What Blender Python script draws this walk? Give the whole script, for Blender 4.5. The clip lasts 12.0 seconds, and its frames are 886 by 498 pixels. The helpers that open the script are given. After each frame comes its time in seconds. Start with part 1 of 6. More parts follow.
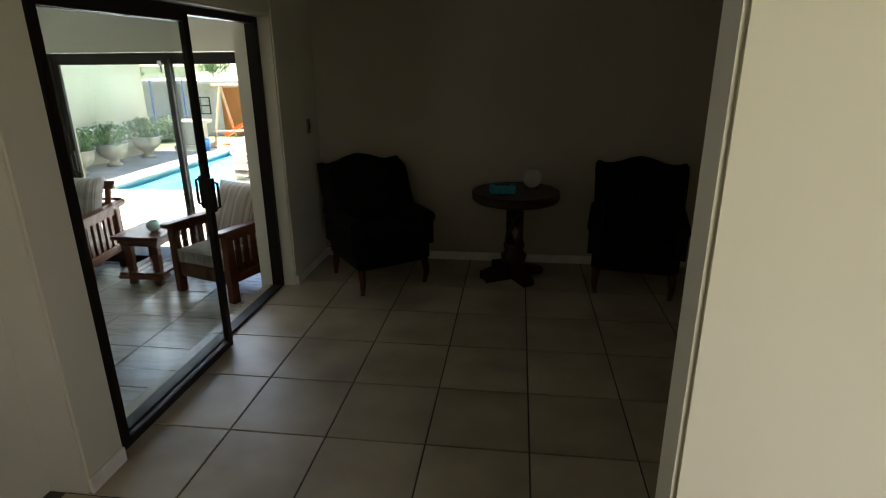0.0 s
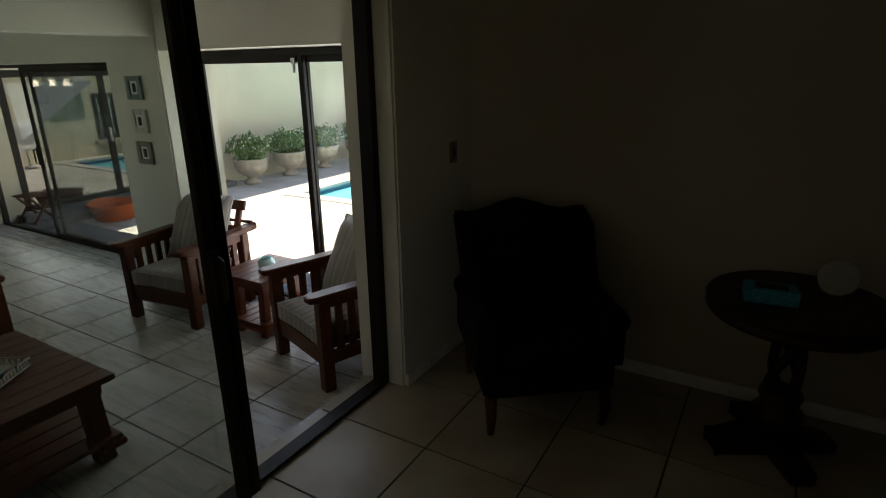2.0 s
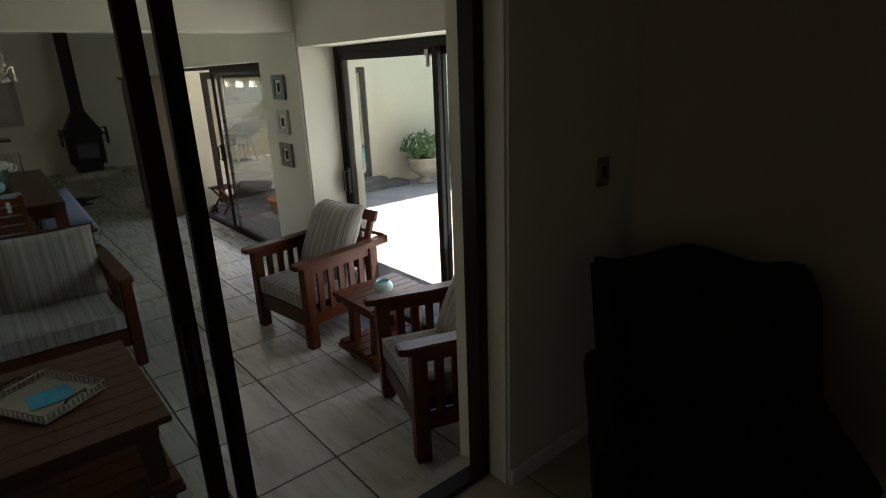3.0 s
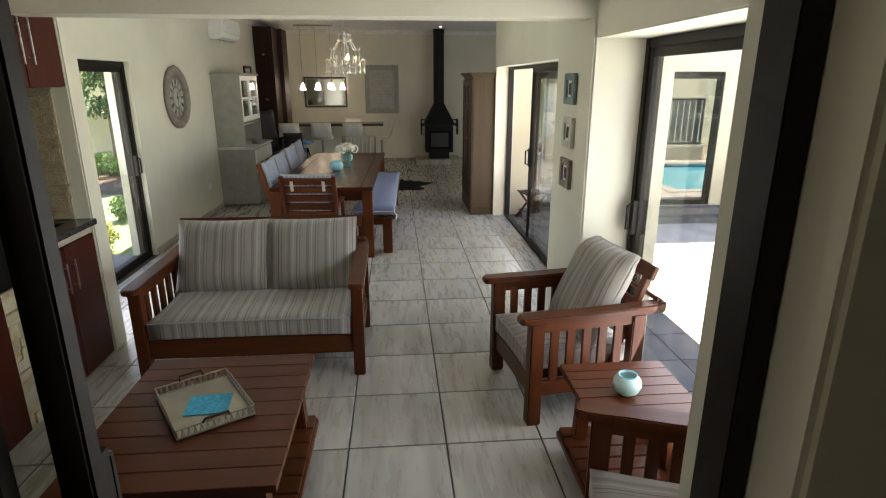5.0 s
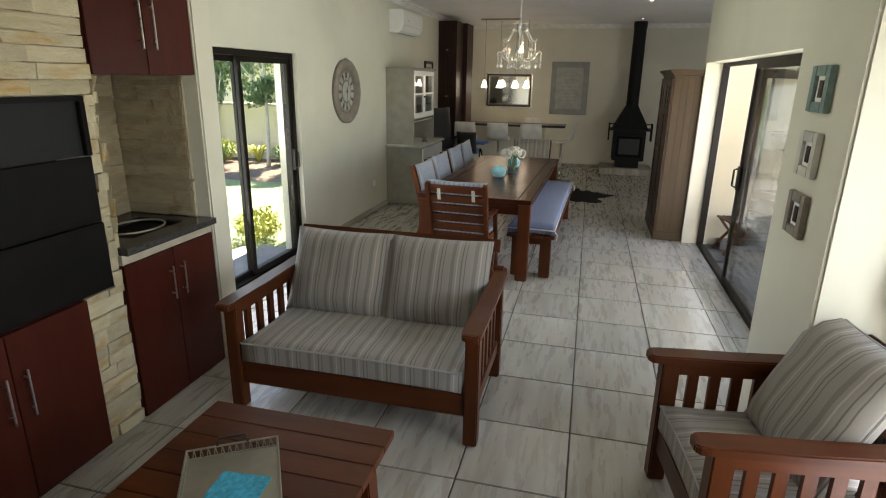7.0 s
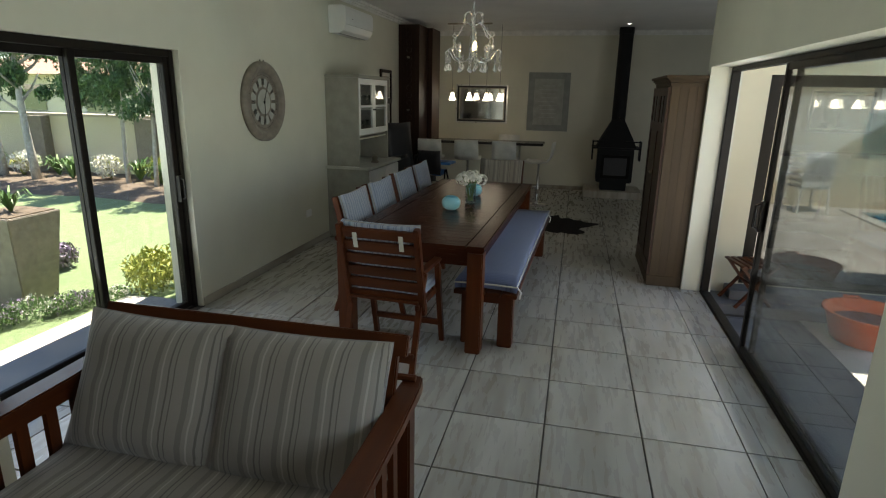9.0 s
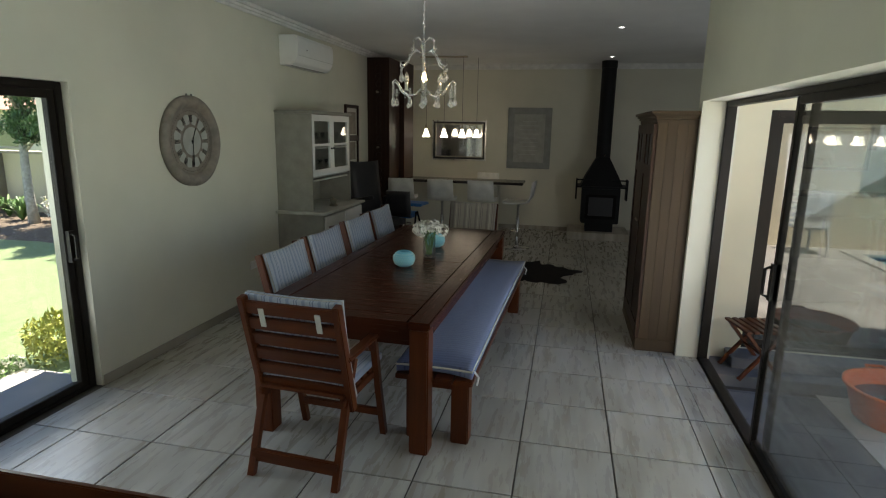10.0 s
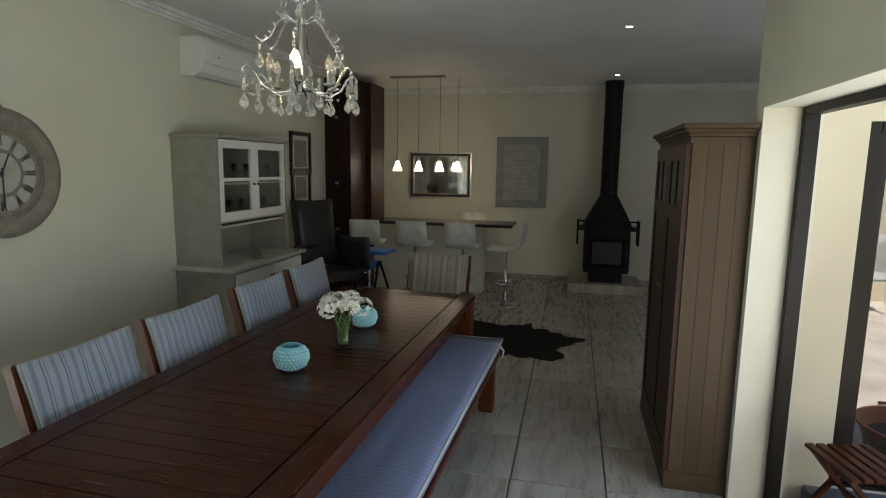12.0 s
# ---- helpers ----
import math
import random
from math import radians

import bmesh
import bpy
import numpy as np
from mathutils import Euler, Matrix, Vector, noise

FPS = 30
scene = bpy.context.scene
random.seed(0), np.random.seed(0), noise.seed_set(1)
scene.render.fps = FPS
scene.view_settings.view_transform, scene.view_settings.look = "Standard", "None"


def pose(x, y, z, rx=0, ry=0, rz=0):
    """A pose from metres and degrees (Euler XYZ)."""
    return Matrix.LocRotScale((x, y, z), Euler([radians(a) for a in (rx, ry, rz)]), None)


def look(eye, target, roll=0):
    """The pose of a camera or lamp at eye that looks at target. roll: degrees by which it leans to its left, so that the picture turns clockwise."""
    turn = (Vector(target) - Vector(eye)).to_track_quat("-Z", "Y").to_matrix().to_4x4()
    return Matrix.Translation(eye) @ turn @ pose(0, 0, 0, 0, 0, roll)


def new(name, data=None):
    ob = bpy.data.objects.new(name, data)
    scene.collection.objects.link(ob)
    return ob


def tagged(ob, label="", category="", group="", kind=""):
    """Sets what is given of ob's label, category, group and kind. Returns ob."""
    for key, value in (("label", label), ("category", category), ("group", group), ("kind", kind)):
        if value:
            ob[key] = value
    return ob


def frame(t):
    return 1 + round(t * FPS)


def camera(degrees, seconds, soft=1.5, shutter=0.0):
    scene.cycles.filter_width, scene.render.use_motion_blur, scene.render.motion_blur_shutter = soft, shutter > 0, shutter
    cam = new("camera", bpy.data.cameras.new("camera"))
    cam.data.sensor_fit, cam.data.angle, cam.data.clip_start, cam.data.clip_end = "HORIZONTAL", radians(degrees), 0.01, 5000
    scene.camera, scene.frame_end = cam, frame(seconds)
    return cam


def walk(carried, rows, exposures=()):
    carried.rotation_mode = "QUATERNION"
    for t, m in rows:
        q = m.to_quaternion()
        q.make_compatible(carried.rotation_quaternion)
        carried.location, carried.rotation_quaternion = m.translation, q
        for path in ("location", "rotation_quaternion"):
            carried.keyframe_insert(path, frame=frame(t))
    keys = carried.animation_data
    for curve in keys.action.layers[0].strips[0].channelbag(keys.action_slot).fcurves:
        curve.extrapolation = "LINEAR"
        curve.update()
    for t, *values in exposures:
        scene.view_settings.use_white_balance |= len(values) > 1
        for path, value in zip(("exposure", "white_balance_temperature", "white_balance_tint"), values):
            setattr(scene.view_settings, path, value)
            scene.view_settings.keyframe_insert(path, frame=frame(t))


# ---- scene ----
cam = camera(76.4, 12.0, 1.1)
PATH = [
    (0, (0.136, 0.192, 1.764), (-0.112, 2.072, 1.128), -0.5),
    (0.5, (0.099, 0.636, 1.732), (-0.224, 2.506, 1.102), -0.4),
    (1, (0.045, 1.027, 1.711), (-0.448, 2.865, 1.096), -0.3),
    (1.5, (-0.027, 1.508, 1.674), (-0.735, 3.281, 1.079), -0.3),
    (2, (-0.033, 2.074, 1.708), (-1.005, 3.71, 1.091), -0.8),
    (2.5, (-0.136, 2.562, 1.69), (-1.384, 3.995, 1.064), -2.0),
    (4.3, (-0.776, 3.534, 1.642), (-2.608, 4.094, 1.064), -0.4),
    (4.5, (-0.858, 3.6, 1.637), (-2.719, 4.048, 1.06), -0.2),
    (5, (-1.011, 3.774, 1.633), (-2.919, 3.933, 1.057), 0.0),
    (5.5, (-1.174, 3.86, 1.62), (-3.082, 3.695, 1.043), 0.3),
    (6, (-1.372, 3.872, 1.615), (-3.248, 3.485, 1.038), 0.6),
    (6.5, (-1.598, 3.896, 1.607), (-3.458, 3.443, 1.028), 0.8),
    (7, (-1.87, 3.96, 1.599), (-3.726, 3.495, 1.017), 0.9),
    (8.8, (-3.088, 4.041, 1.548), (-4.963, 3.613, 1.001), 1.0),
    (9, (-3.272, 4.046, 1.528), (-5.152, 3.617, 0.998), 1.1),
    (9.5, (-3.665, 4.083, 1.545), (-5.561, 3.675, 1.056), 1.0),
    (10, (-4.062, 4.162, 1.561), (-5.975, 3.752, 1.144), 1.0),
    (10.5, (-4.442, 4.176, 1.55), (-6.364, 3.76, 1.186), 0.9),
    (11, (-4.832, 4.217, 1.531), (-6.762, 3.797, 1.218), 0.9),
    (11.5, (-5.25, 4.268, 1.534), (-7.182, 3.84, 1.243), 0.9),
    (12, (-5.647, 4.261, 1.502), (-7.576, 3.82, 1.211), 0.8),
]
walk(cam, [(t, look(eye, target, roll)) for t, eye, target, roll in PATH],
     exposures=[(t, e, k, m) for t, e, k, m in ((0.0, 2.78, 7300, 17), (0.5, 2.6, 7400, 18), (1.0, 2.15, 7600, 19), (1.5, 1.85, 7600, 18), (2.5, 1.5, 7500, 17), (4.5, 2.7, 7700, 19), (5.0, 2.9, 7700, 20), (6.0, 2.65, 7700, 20), (6.5, 2.8, 7700, 20), (7.2, 2.92, 7600, 18), (9.0, 1.93, 7200, 13), (9.5, 1.83, 7100, 13), (10.5, 2.17, 7200, 15), (12.0, 2.28, 7200, 15))])
# ---------------------------------------------------------------- daylight
world = bpy.data.worlds.new("sky")
scene.world = world
world.use_nodes = True
sky = world.node_tree.nodes.new("ShaderNodeTexSky")
sky.sky_type, sky.sun_disc = "NISHITA", False
sky.sun_elevation, sky.sun_rotation = radians(69), radians(271.5)
sky.altitude, sky.air_density, sky.dust_density = 1400, 1.0, 1.0
world.node_tree.links.new(sky.outputs[0], world.node_tree.nodes["Background"].inputs[0])
world.node_tree.nodes["Background"].inputs[1].default_value = 0.13
sun = new("sun", bpy.data.lights.new("sun", "SUN"))
sun.data.energy, sun.data.angle, sun.data.color = 5.0, radians(0.5), (1.0, 0.95, 0.87)
sun.matrix_world = look((-7.4, 0.2, 19), (0, 0, 0))


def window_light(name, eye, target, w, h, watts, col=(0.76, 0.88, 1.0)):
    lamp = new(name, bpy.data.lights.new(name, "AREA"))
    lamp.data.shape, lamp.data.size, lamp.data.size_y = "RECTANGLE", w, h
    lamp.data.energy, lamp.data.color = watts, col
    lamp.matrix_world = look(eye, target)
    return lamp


# sky light in the openings
window_light("sky_in_pool_door", (-3.1, 5.30, 0.85), (-3.1, 0, 2.9), 1.7, 1.7, 8)
window_light("sky_in_courtyard_door", (-6.9, 5.42, 0.80), (-6.9, 0, 2.9), 2.8, 1.7, 6)
window_light("sky_in_garden_door", (-6.05, 0.94, 0.80), (-6.05, 6, 2.9), 1.7, 1.7, 6)
window_light("sky_in_hall_window", (1.65, -1.28, 1.5), (1.0, 1.2, 1.2), 1.2, 1.1, 3.3, (1.0, 0.94, 0.86))
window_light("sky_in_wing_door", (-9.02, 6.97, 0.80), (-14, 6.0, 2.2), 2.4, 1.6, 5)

# ---------------------------------------------------------------- small builders
ZF = -0.17          # floor of the patio room and dining room
ZG = -0.30          # paving and lawn outside
CEIL = 2.66


def box(bm, x0, x1, y0, y1, z0, z1, m=None):
    t = Matrix.Translation(((x0 + x1) / 2, (y0 + y1) / 2, (z0 + z1) / 2)) @ Matrix.Diagonal((abs(x1 - x0), abs(y1 - y0), abs(z1 - z0), 1))
    return bmesh.ops.create_cube(bm, size=1, matrix=(m @ t) if m else t)["verts"]


def boxes(*rows):
    bm = bmesh.new()
    for r in rows:
        box(bm, *r)
    return bm


def tube(bm, pts, r, n=6, closed=False):
    """A round bar along points."""
    pts = [Vector(p) for p in pts]
    rings, side, k = [], None, len(pts)
    for i, p in enumerate(pts):
        a = pts[i - 1] if (i > 0 or closed) else p
        b = pts[(i + 1) % k] if (i < k - 1 or closed) else p
        d = (b - a).normalized()
        if side is None:
            side = d.orthogonal().normalized()
        side = (side - d * side.dot(d))
        side = side.normalized() if side.length > 1e-6 else d.orthogonal().normalized()
        up = d.cross(side)
        rr = r[i] if isinstance(r, (list, tuple)) else r
        rings.append([bm.verts.new(p + rr * (math.cos(2 * math.pi * j / n) * side + math.sin(2 * math.pi * j / n) * up)) for j in range(n)])
    for i in range(k if closed else k - 1):
        a, b = rings[i], rings[(i + 1) % k]
        for j in range(n):
            bm.faces.new((a[j], a[(j + 1) % n], b[(j + 1) % n], b[j]))
    if not closed:
        bm.faces.new(rings[0][::-1])
        bm.faces.new(rings[-1])
    return bm


def tubes(paths, r, n=6, closed=False):
    bm = bmesh.new()
    for p in paths:
        tube(bm, p, r, n, closed)
    return bm


def lathe(profile, n=24, at=(0, 0, 0), bm=None, cap=True):
    """A turned shape from (radius, height) pairs, from below to above."""
    bm = bm or bmesh.new()
    rings = []
    for r, z in profile:
        rings.append([bm.verts.new((at[0] + r * math.cos(2 * math.pi * j / n), at[1] + r * math.sin(2 * math.pi * j / n), at[2] + z)) for j in range(n)])
    for a, b in zip(rings, rings[1:]):
        for j in range(n):
            bm.faces.new((a[j], a[(j + 1) % n], b[(j + 1) % n], b[j]))
    if cap:
        bm.faces.new(rings[0][::-1])
        bm.faces.new(rings[-1])
    return bm


def cushion(w, d, h, m=None, puff=0.5, cuts=7, sag=0.035):
    """A stuffed pad w x d x h, centred, thinner at its rim."""
    bm = bmesh.new()
    bmesh.ops.create_cube(bm, size=2)
    bmesh.ops.subdivide_edges(bm, edges=bm.edges[:], cuts=cuts, use_grid_fill=True)
    for v in bm.verts:
        u, q, s = v.co
        e = (1 - abs(u) ** 5) * (1 - abs(q) ** 5)
        pin = 1 - sag * (1 - u * u) * abs(q) ** 3
        pin2 = 1 - sag * (1 - q * q) * abs(u) ** 3
        wob = 0.012 * noise.noise(Vector((u * 2 + w, q * 2, s + d))) + 0.006 * noise.noise(Vector((u * 6, q * 3 + w, s)))
        v.co = Vector((u * w / 2 * pin2, q * d / 2 * pin, s * h / 2 * ((1 - puff) + puff * e) + wob * e))
    if m:
        bm.transform(m)
    return bm


def rim(w, d, r, m=None, sag=0.035):
    """The piping round a pad."""
    pts = []
    for k in range(40):
        s = k / 10
        q, f = int(s), (s - int(s)) * 2 - 1
        u, v = ((f, -1), (1, f), (-f, 1), (-1, -f))[q]
        pts.append(Vector((u * w / 2 * (1 - sag * (1 - v * v)), v * d / 2 * (1 - sag * (1 - u * u)), 0)))
    bm = tube(bmesh.new(), pts, r, 5, True)
    if m:
        bm.transform(m)
    return bm


def mesh_of(name, bm, mats, smooth=False):
    bmesh.ops.recalc_face_normals(bm, faces=bm.faces[:])
    me = bpy.data.meshes.new(name)
    bm.to_mesh(me)
    bm.free()
    for m in (mats if isinstance(mats, (list, tuple)) else [mats]):
        me.materials.append(m)
    if smooth:
        me.polygons.foreach_set("use_smooth", [True] * len(me.polygons))
    return me


def part(name, bm, mat, parent=None, label="", bevel=0.0, smooth=False, kind=""):
    if bevel:
        bmesh.ops.bevel(bm, geom=bm.edges[:], offset=bevel, segments=2, affect="EDGES", clamp_overlap=True)
    ob = new(name, mesh_of(name, bm, mat, smooth))
    if parent is not None:
        ob.parent = parent
    return tagged(ob, label, kind=kind)


def thing(name, label, category, at=None, group=""):
    ob = new(name)
    ob.empty_display_size = 0.1
    if at is not None:
        ob.matrix_world = at
    return tagged(ob, label, category, group)


def structure(name, bm, mat, label, category, bevel=0.0):
    return tagged(part(name, bm, mat, bevel=bevel), label, category, kind="structure")


# ---------------------------------------------------------------- materials
class Mat:
    """A small node builder."""

    def __init__(self, name, rough=0.6, metal=0.0):
        self.m = bpy.data.materials.new(name)
        self.m.use_nodes = True
        self.t = self.m.node_tree
        self.b = self.t.nodes["Principled BSDF"]
        self.b.inputs["Roughness"].default_value = rough
        self.b.inputs["Metallic"].default_value = metal

    def n(self, kind, **kw):
        node = self.t.nodes.new("ShaderNode" + kind)
        for k, v in kw.items():
            key = k.replace("_", " ")
            if key in node.inputs:
                node.inputs[key].default_value = v
        return node

    def link(self, a, b):
        self.t.links.new(a, b)

    def coords(self, scale=(1, 1, 1), which="Object", rot=(0, 0, 0)):
        c, mp = self.n("TexCoord"), self.n("Mapping")
        mp.inputs["Scale"].default_value = scale
        mp.inputs["Rotation"].default_value = rot
        self.link(c.outputs[which], mp.inputs["Vector"])
        return mp.outputs[0]

    def noise(self, vec, scale, detail=4, rough=0.55):
        k = self.n("TexNoise", Scale=scale, Detail=detail, Roughness=rough)
        self.link(vec, k.inputs["Vector"])
        return k.outputs["Fac"]

    def ramp(self, fac, *stops):
        r = self.n("ValToRGB")
        while len(r.color_ramp.elements) < len(stops):
            r.color_ramp.elements.new(0.5)
        for e, (p, c) in zip(r.color_ramp.elements, stops):
            e.position, e.color = p, (*c, 1) if len(c) == 3 else c
        self.link(fac, r.inputs[0])
        return r.outputs[0]

    def mix(self, fac, a, b, mode="MIX"):
        k = self.t.nodes.new("ShaderNodeMix")
        k.data_type, k.blend_type = "RGBA", mode
        for sock, val in ((k.inputs[0], fac), (k.inputs[6], a), (k.inputs[7], b)):
            if isinstance(val, (int, float)):
                sock.default_value = val
            elif isinstance(val, tuple):
                sock.default_value = (*val, 1)
            else:
                self.link(val, sock)
        return k.outputs[2]

    def math(self, op, a, b=0.0):
        k = self.t.nodes.new("ShaderNodeMath")
        k.operation = op
        for sock, val in zip(k.inputs, (a, b)):
            if isinstance(val, (int, float)):
                sock.default_value = val
            else:
                self.link(val, sock)
        return k.outputs[0]

    def random(self):
        return self.n("ObjectInfo").outputs["Random"]

    def colour(self, c):
        if isinstance(c, tuple):
            self.b.inputs["Base Color"].default_value = (*c, 1)
        else:
            self.link(c, self.b.inputs["Base Color"])
        return self

    def rough(self, fac, lo, hi):
        r = self.n("MapRange")
        r.inputs["To Min"].default_value, r.inputs["To Max"].default_value = lo, hi
        self.link(fac, r.inputs["Value"])
        self.link(r.outputs[0], self.b.inputs["Roughness"])
        return self

    def bump(self, fac, strength=0.2, dist=0.01):
        k = self.n("Bump", Strength=strength, Distance=dist)
        self.link(fac, k.inputs["Height"])
        self.link(k.outputs[0], self.b.inputs["Normal"])
        return self


def plain(name, col, rough=0.5, metal=0.0, vary=0.12, scale=9, bump=0.05, spec=0.5):
    """One colour with slight mottling and fine relief."""
    k = Mat(name, rough, metal)
    k.b.inputs["Specular IOR Level"].default_value = spec
    v = k.coords()
    f = k.noise(v, scale, 5)
    lo, hi = tuple(c * (1 - vary) for c in col), tuple(min(1, c * (1 + vary)) for c in col)
    k.colour(k.ramp(f, (0.3, lo), (0.7, hi))).rough(k.noise(v, scale * 3), max(0.02, rough - 0.08), min(1, rough + 0.1))
    if bump:
        k.bump(k.noise(v, scale * 18, 3), bump, 0.004)
    return k.m


def plaster(name, col):
    k = Mat(name, 0.85)
    v = k.coords()
    big, fine = k.noise(v, 1.3, 4), k.noise(v, 55, 5, 0.65)
    k.colour(k.ramp(big, (0.3, tuple(c * 0.93 for c in col)), (0.7, tuple(min(1, c * 1.04) for c in col))))
    h = k.mix(0.35, fine, k.noise(v, 9, 3))
    return k.bump(h, 0.09, 0.005).m


def timber(name, dark, light, rough=0.35, along=(1, 0, 0), scale=1.0, spec=0.22):
    """Stained wood with grain along one local axis."""
    k = Mat(name, rough)
    k.b.inputs["Specular IOR Level"].default_value = spec
    s = tuple((1.6 if a else 26) * scale for a in along)
    v = k.coords(s)
    rnd = k.math("MULTIPLY", k.random(), 17.0)
    add = k.n("VectorMath")
    add.operation = "ADD"
    k.link(v, add.inputs[0])
    k.link(rnd, add.inputs[1])
    v = add.outputs[0]
    g = k.noise(v, 1.0, 6, 0.6)
    fine = k.noise(v, 4.0, 3)
    base = k.ramp(g, (0.25, dark), (0.55, tuple((a + b) / 2 for a, b in zip(dark, light))), (0.8, light))
    tone = k.math("ADD", k.math("MULTIPLY", k.random(), 0.35), 0.82)
    k.colour(k.mix(1.0, base, k.ramp(tone, (0.0, (0, 0, 0)), (1.0, (1, 1, 1))), "MULTIPLY"))
    k.rough(fine, rough - 0.03, rough + 0.07)
    return k.bump(fine, 0.015, 0.002).m


def striped(name, ground, lines, wide, narrow, pitch=0.075, axis=0, lift=0.0):
    """Woven cloth with wide and narrow stripes across one local axis."""
    k = Mat(name, 0.9)
    c = k.n("TexCoord").outputs["Object"]
    sp = k.n("SeparateXYZ")
    k.link(c, sp.inputs[0])
    x = k.math("DIVIDE", sp.outputs[axis], pitch)
    wob = k.math("MULTIPLY", k.math("SUBTRACT", k.noise(c, 6, 2), 0.5), 0.10)
    x = k.math("ADD", x, wob)
    f = k.math("FRACT", x)
    a = k.math("LESS_THAN", k.math("ABSOLUTE", k.math("SUBTRACT", f, 0.3)), wide / 2)
    b = k.math("LESS_THAN", k.math("ABSOLUTE", k.math("SUBTRACT", f, 0.72)), narrow / 2)
    b2 = k.math("LESS_THAN", k.math("ABSOLUTE", k.math("SUBTRACT", f, 0.88)), narrow / 3)
    col = k.mix(k.math("MULTIPLY", a, 0.5), ground, lines)
    col = k.mix(k.math("MULTIPLY", k.math("MAXIMUM", b, b2), 0.7), col, tuple(q * 0.75 for q in lines))
    if lift:
        pale = k.math("LESS_THAN", k.math("ABSOLUTE", k.math("SUBTRACT", f, 0.52)), narrow / 2)
        col = k.mix(k.math("MULTIPLY", pale, lift), col, tuple(min(0.8, q * 1.9) for q in ground))
    weave = k.noise(k.coords((1, 1, 1)), 420, 2)
    col = k.mix(0.25, col, k.ramp(weave, (0.3, (0.35, 0.35, 0.33)), (0.7, (0.8, 0.8, 0.78))), "MULTIPLY")
    k.colour(col)
    k.b.inputs["Sheen Weight"].default_value = 0.2
    return k.bump(k.mix(0.4, weave, k.noise(c, 14, 3)), 0.3, 0.006).m


def tile_material(name, a, b, c, streak=True, gloss=0.3):
    """Glazed floor tile with cloudy, wood-like staining that differs from piece to piece."""
    k = Mat(name, gloss)
    geo = k.n("NewGeometry").outputs["Position"]
    rnd = k.random()
    add = k.n("VectorMath")
    add.operation = "ADD"
    mul = k.n("VectorMath")
    mul.operation = "MULTIPLY"
    mul.inputs[1].default_value = (1.3, 8.5, 1) if streak else (2.2, 2.6, 1)
    k.link(geo, mul.inputs[0])
    k.link(mul.outputs[0], add.inputs[0])
    k.link(k.math("MULTIPLY", rnd, 53.0), add.inputs[1])
    v = add.outputs[0]
    f = k.noise(v, 1.1, 3, 0.45)
    knots = k.noise(v, 1.05, 2, 0.5)
    col = k.ramp(f, (0.30, a), (0.52, b), (0.72, c))
    if streak:
        col = k.mix(k.ramp(knots, (0.55, (0, 0, 0)), (0.75, (0.42, 0.42, 0.42))), col, (a[0] * 0.62, a[1] * 0.55, a[2] * 0.45))
    tone = k.math("ADD", k.math("MULTIPLY", rnd, 0.16), 0.86)
    k.colour(k.mix(1.0, col, k.ramp(tone, (0.0, (0, 0, 0)), (1.0, (1, 1, 1))), "MULTIPLY"))
    k.rough(k.noise(v, 3), gloss - 0.07, gloss + 0.14)
    return k.bump(k.noise(v, 9, 4), 0.05, 0.003).m


def glass_material():
    m = bpy.data.materials.new("window_glass")
    m.use_nodes = True
    t = m.node_tree
    t.nodes.remove(t.nodes["Principled BSDF"])
    out = t.nodes["Material Output"]
    clear, gloss, mix, fr, p5, sc, lo = (t.nodes.new("ShaderNode" + k) for k in ("BsdfTransparent", "BsdfGlossy", "MixShader", "LayerWeight", "Math", "Math", "Math"))
    clear.inputs[0].default_value = (0.93, 0.95, 0.94, 1)
    gloss.inputs["Roughness"].default_value = 0.01
    fr.inputs["Blend"].default_value = 0.5
    p5.operation, sc.operation, lo.operation = "POWER", "MULTIPLY", "ADD"
    p5.inputs[1].default_value, sc.inputs[1].default_value, lo.inputs[1].default_value = 5.0, 0.9, 0.04
    for a, b in ((fr.outputs["Facing"], p5), (p5.outputs[0], sc), (sc.outputs[0], lo)):
        t.links.new(a, b.inputs[0])
    t.links.new(lo.outputs[0], mix.inputs[0])
    t.links.new(clear.outputs[0], mix.inputs[1])
    t.links.new(gloss.outputs[0], mix.inputs[2])
    t.links.new(mix.outputs[0], out.inputs[0])
    return m


def leaf_material(name, lo, hi):
    k = Mat(name, 0.5)
    k.colour(k.ramp(k.n("NewGeometry").outputs["Random Per Island"], (0.0, lo), (1.0, hi)))
    k.b.inputs["Subsurface Weight"].default_value = 0.0
    return k.m


def stone_material(name, a, b, c):
    k = Mat(name, 0.85)
    v = k.coords()
    r = k.random()
    add = k.n("VectorMath")
    add.operation = "ADD"
    k.link(v, add.inputs[0])
    k.link(k.math("MULTIPLY", r, 31.0), add.inputs[1])
    f = k.noise(add.outputs[0], 1.4, 6, 0.6)
    patch = k.ramp(k.noise(add.outputs[0], 0.8, 3), (0.55, (0, 0, 0)), (0.72, (1, 1, 1)))
    col = k.mix(k.math("MULTIPLY", patch, 0.8), k.ramp(f, (0.3, a), (0.7, b)), c)
    tone = k.math("ADD", k.math("MULTIPLY", r, 0.3), 0.76)
    k.colour(k.mix(1.0, col, k.ramp(tone, (0.0, (0, 0, 0)), (1.0, (1, 1, 1))), "MULTIPLY"))
    return k.bump(k.noise(add.outputs[0], 6, 6, 0.7), 0.6, 0.05).m


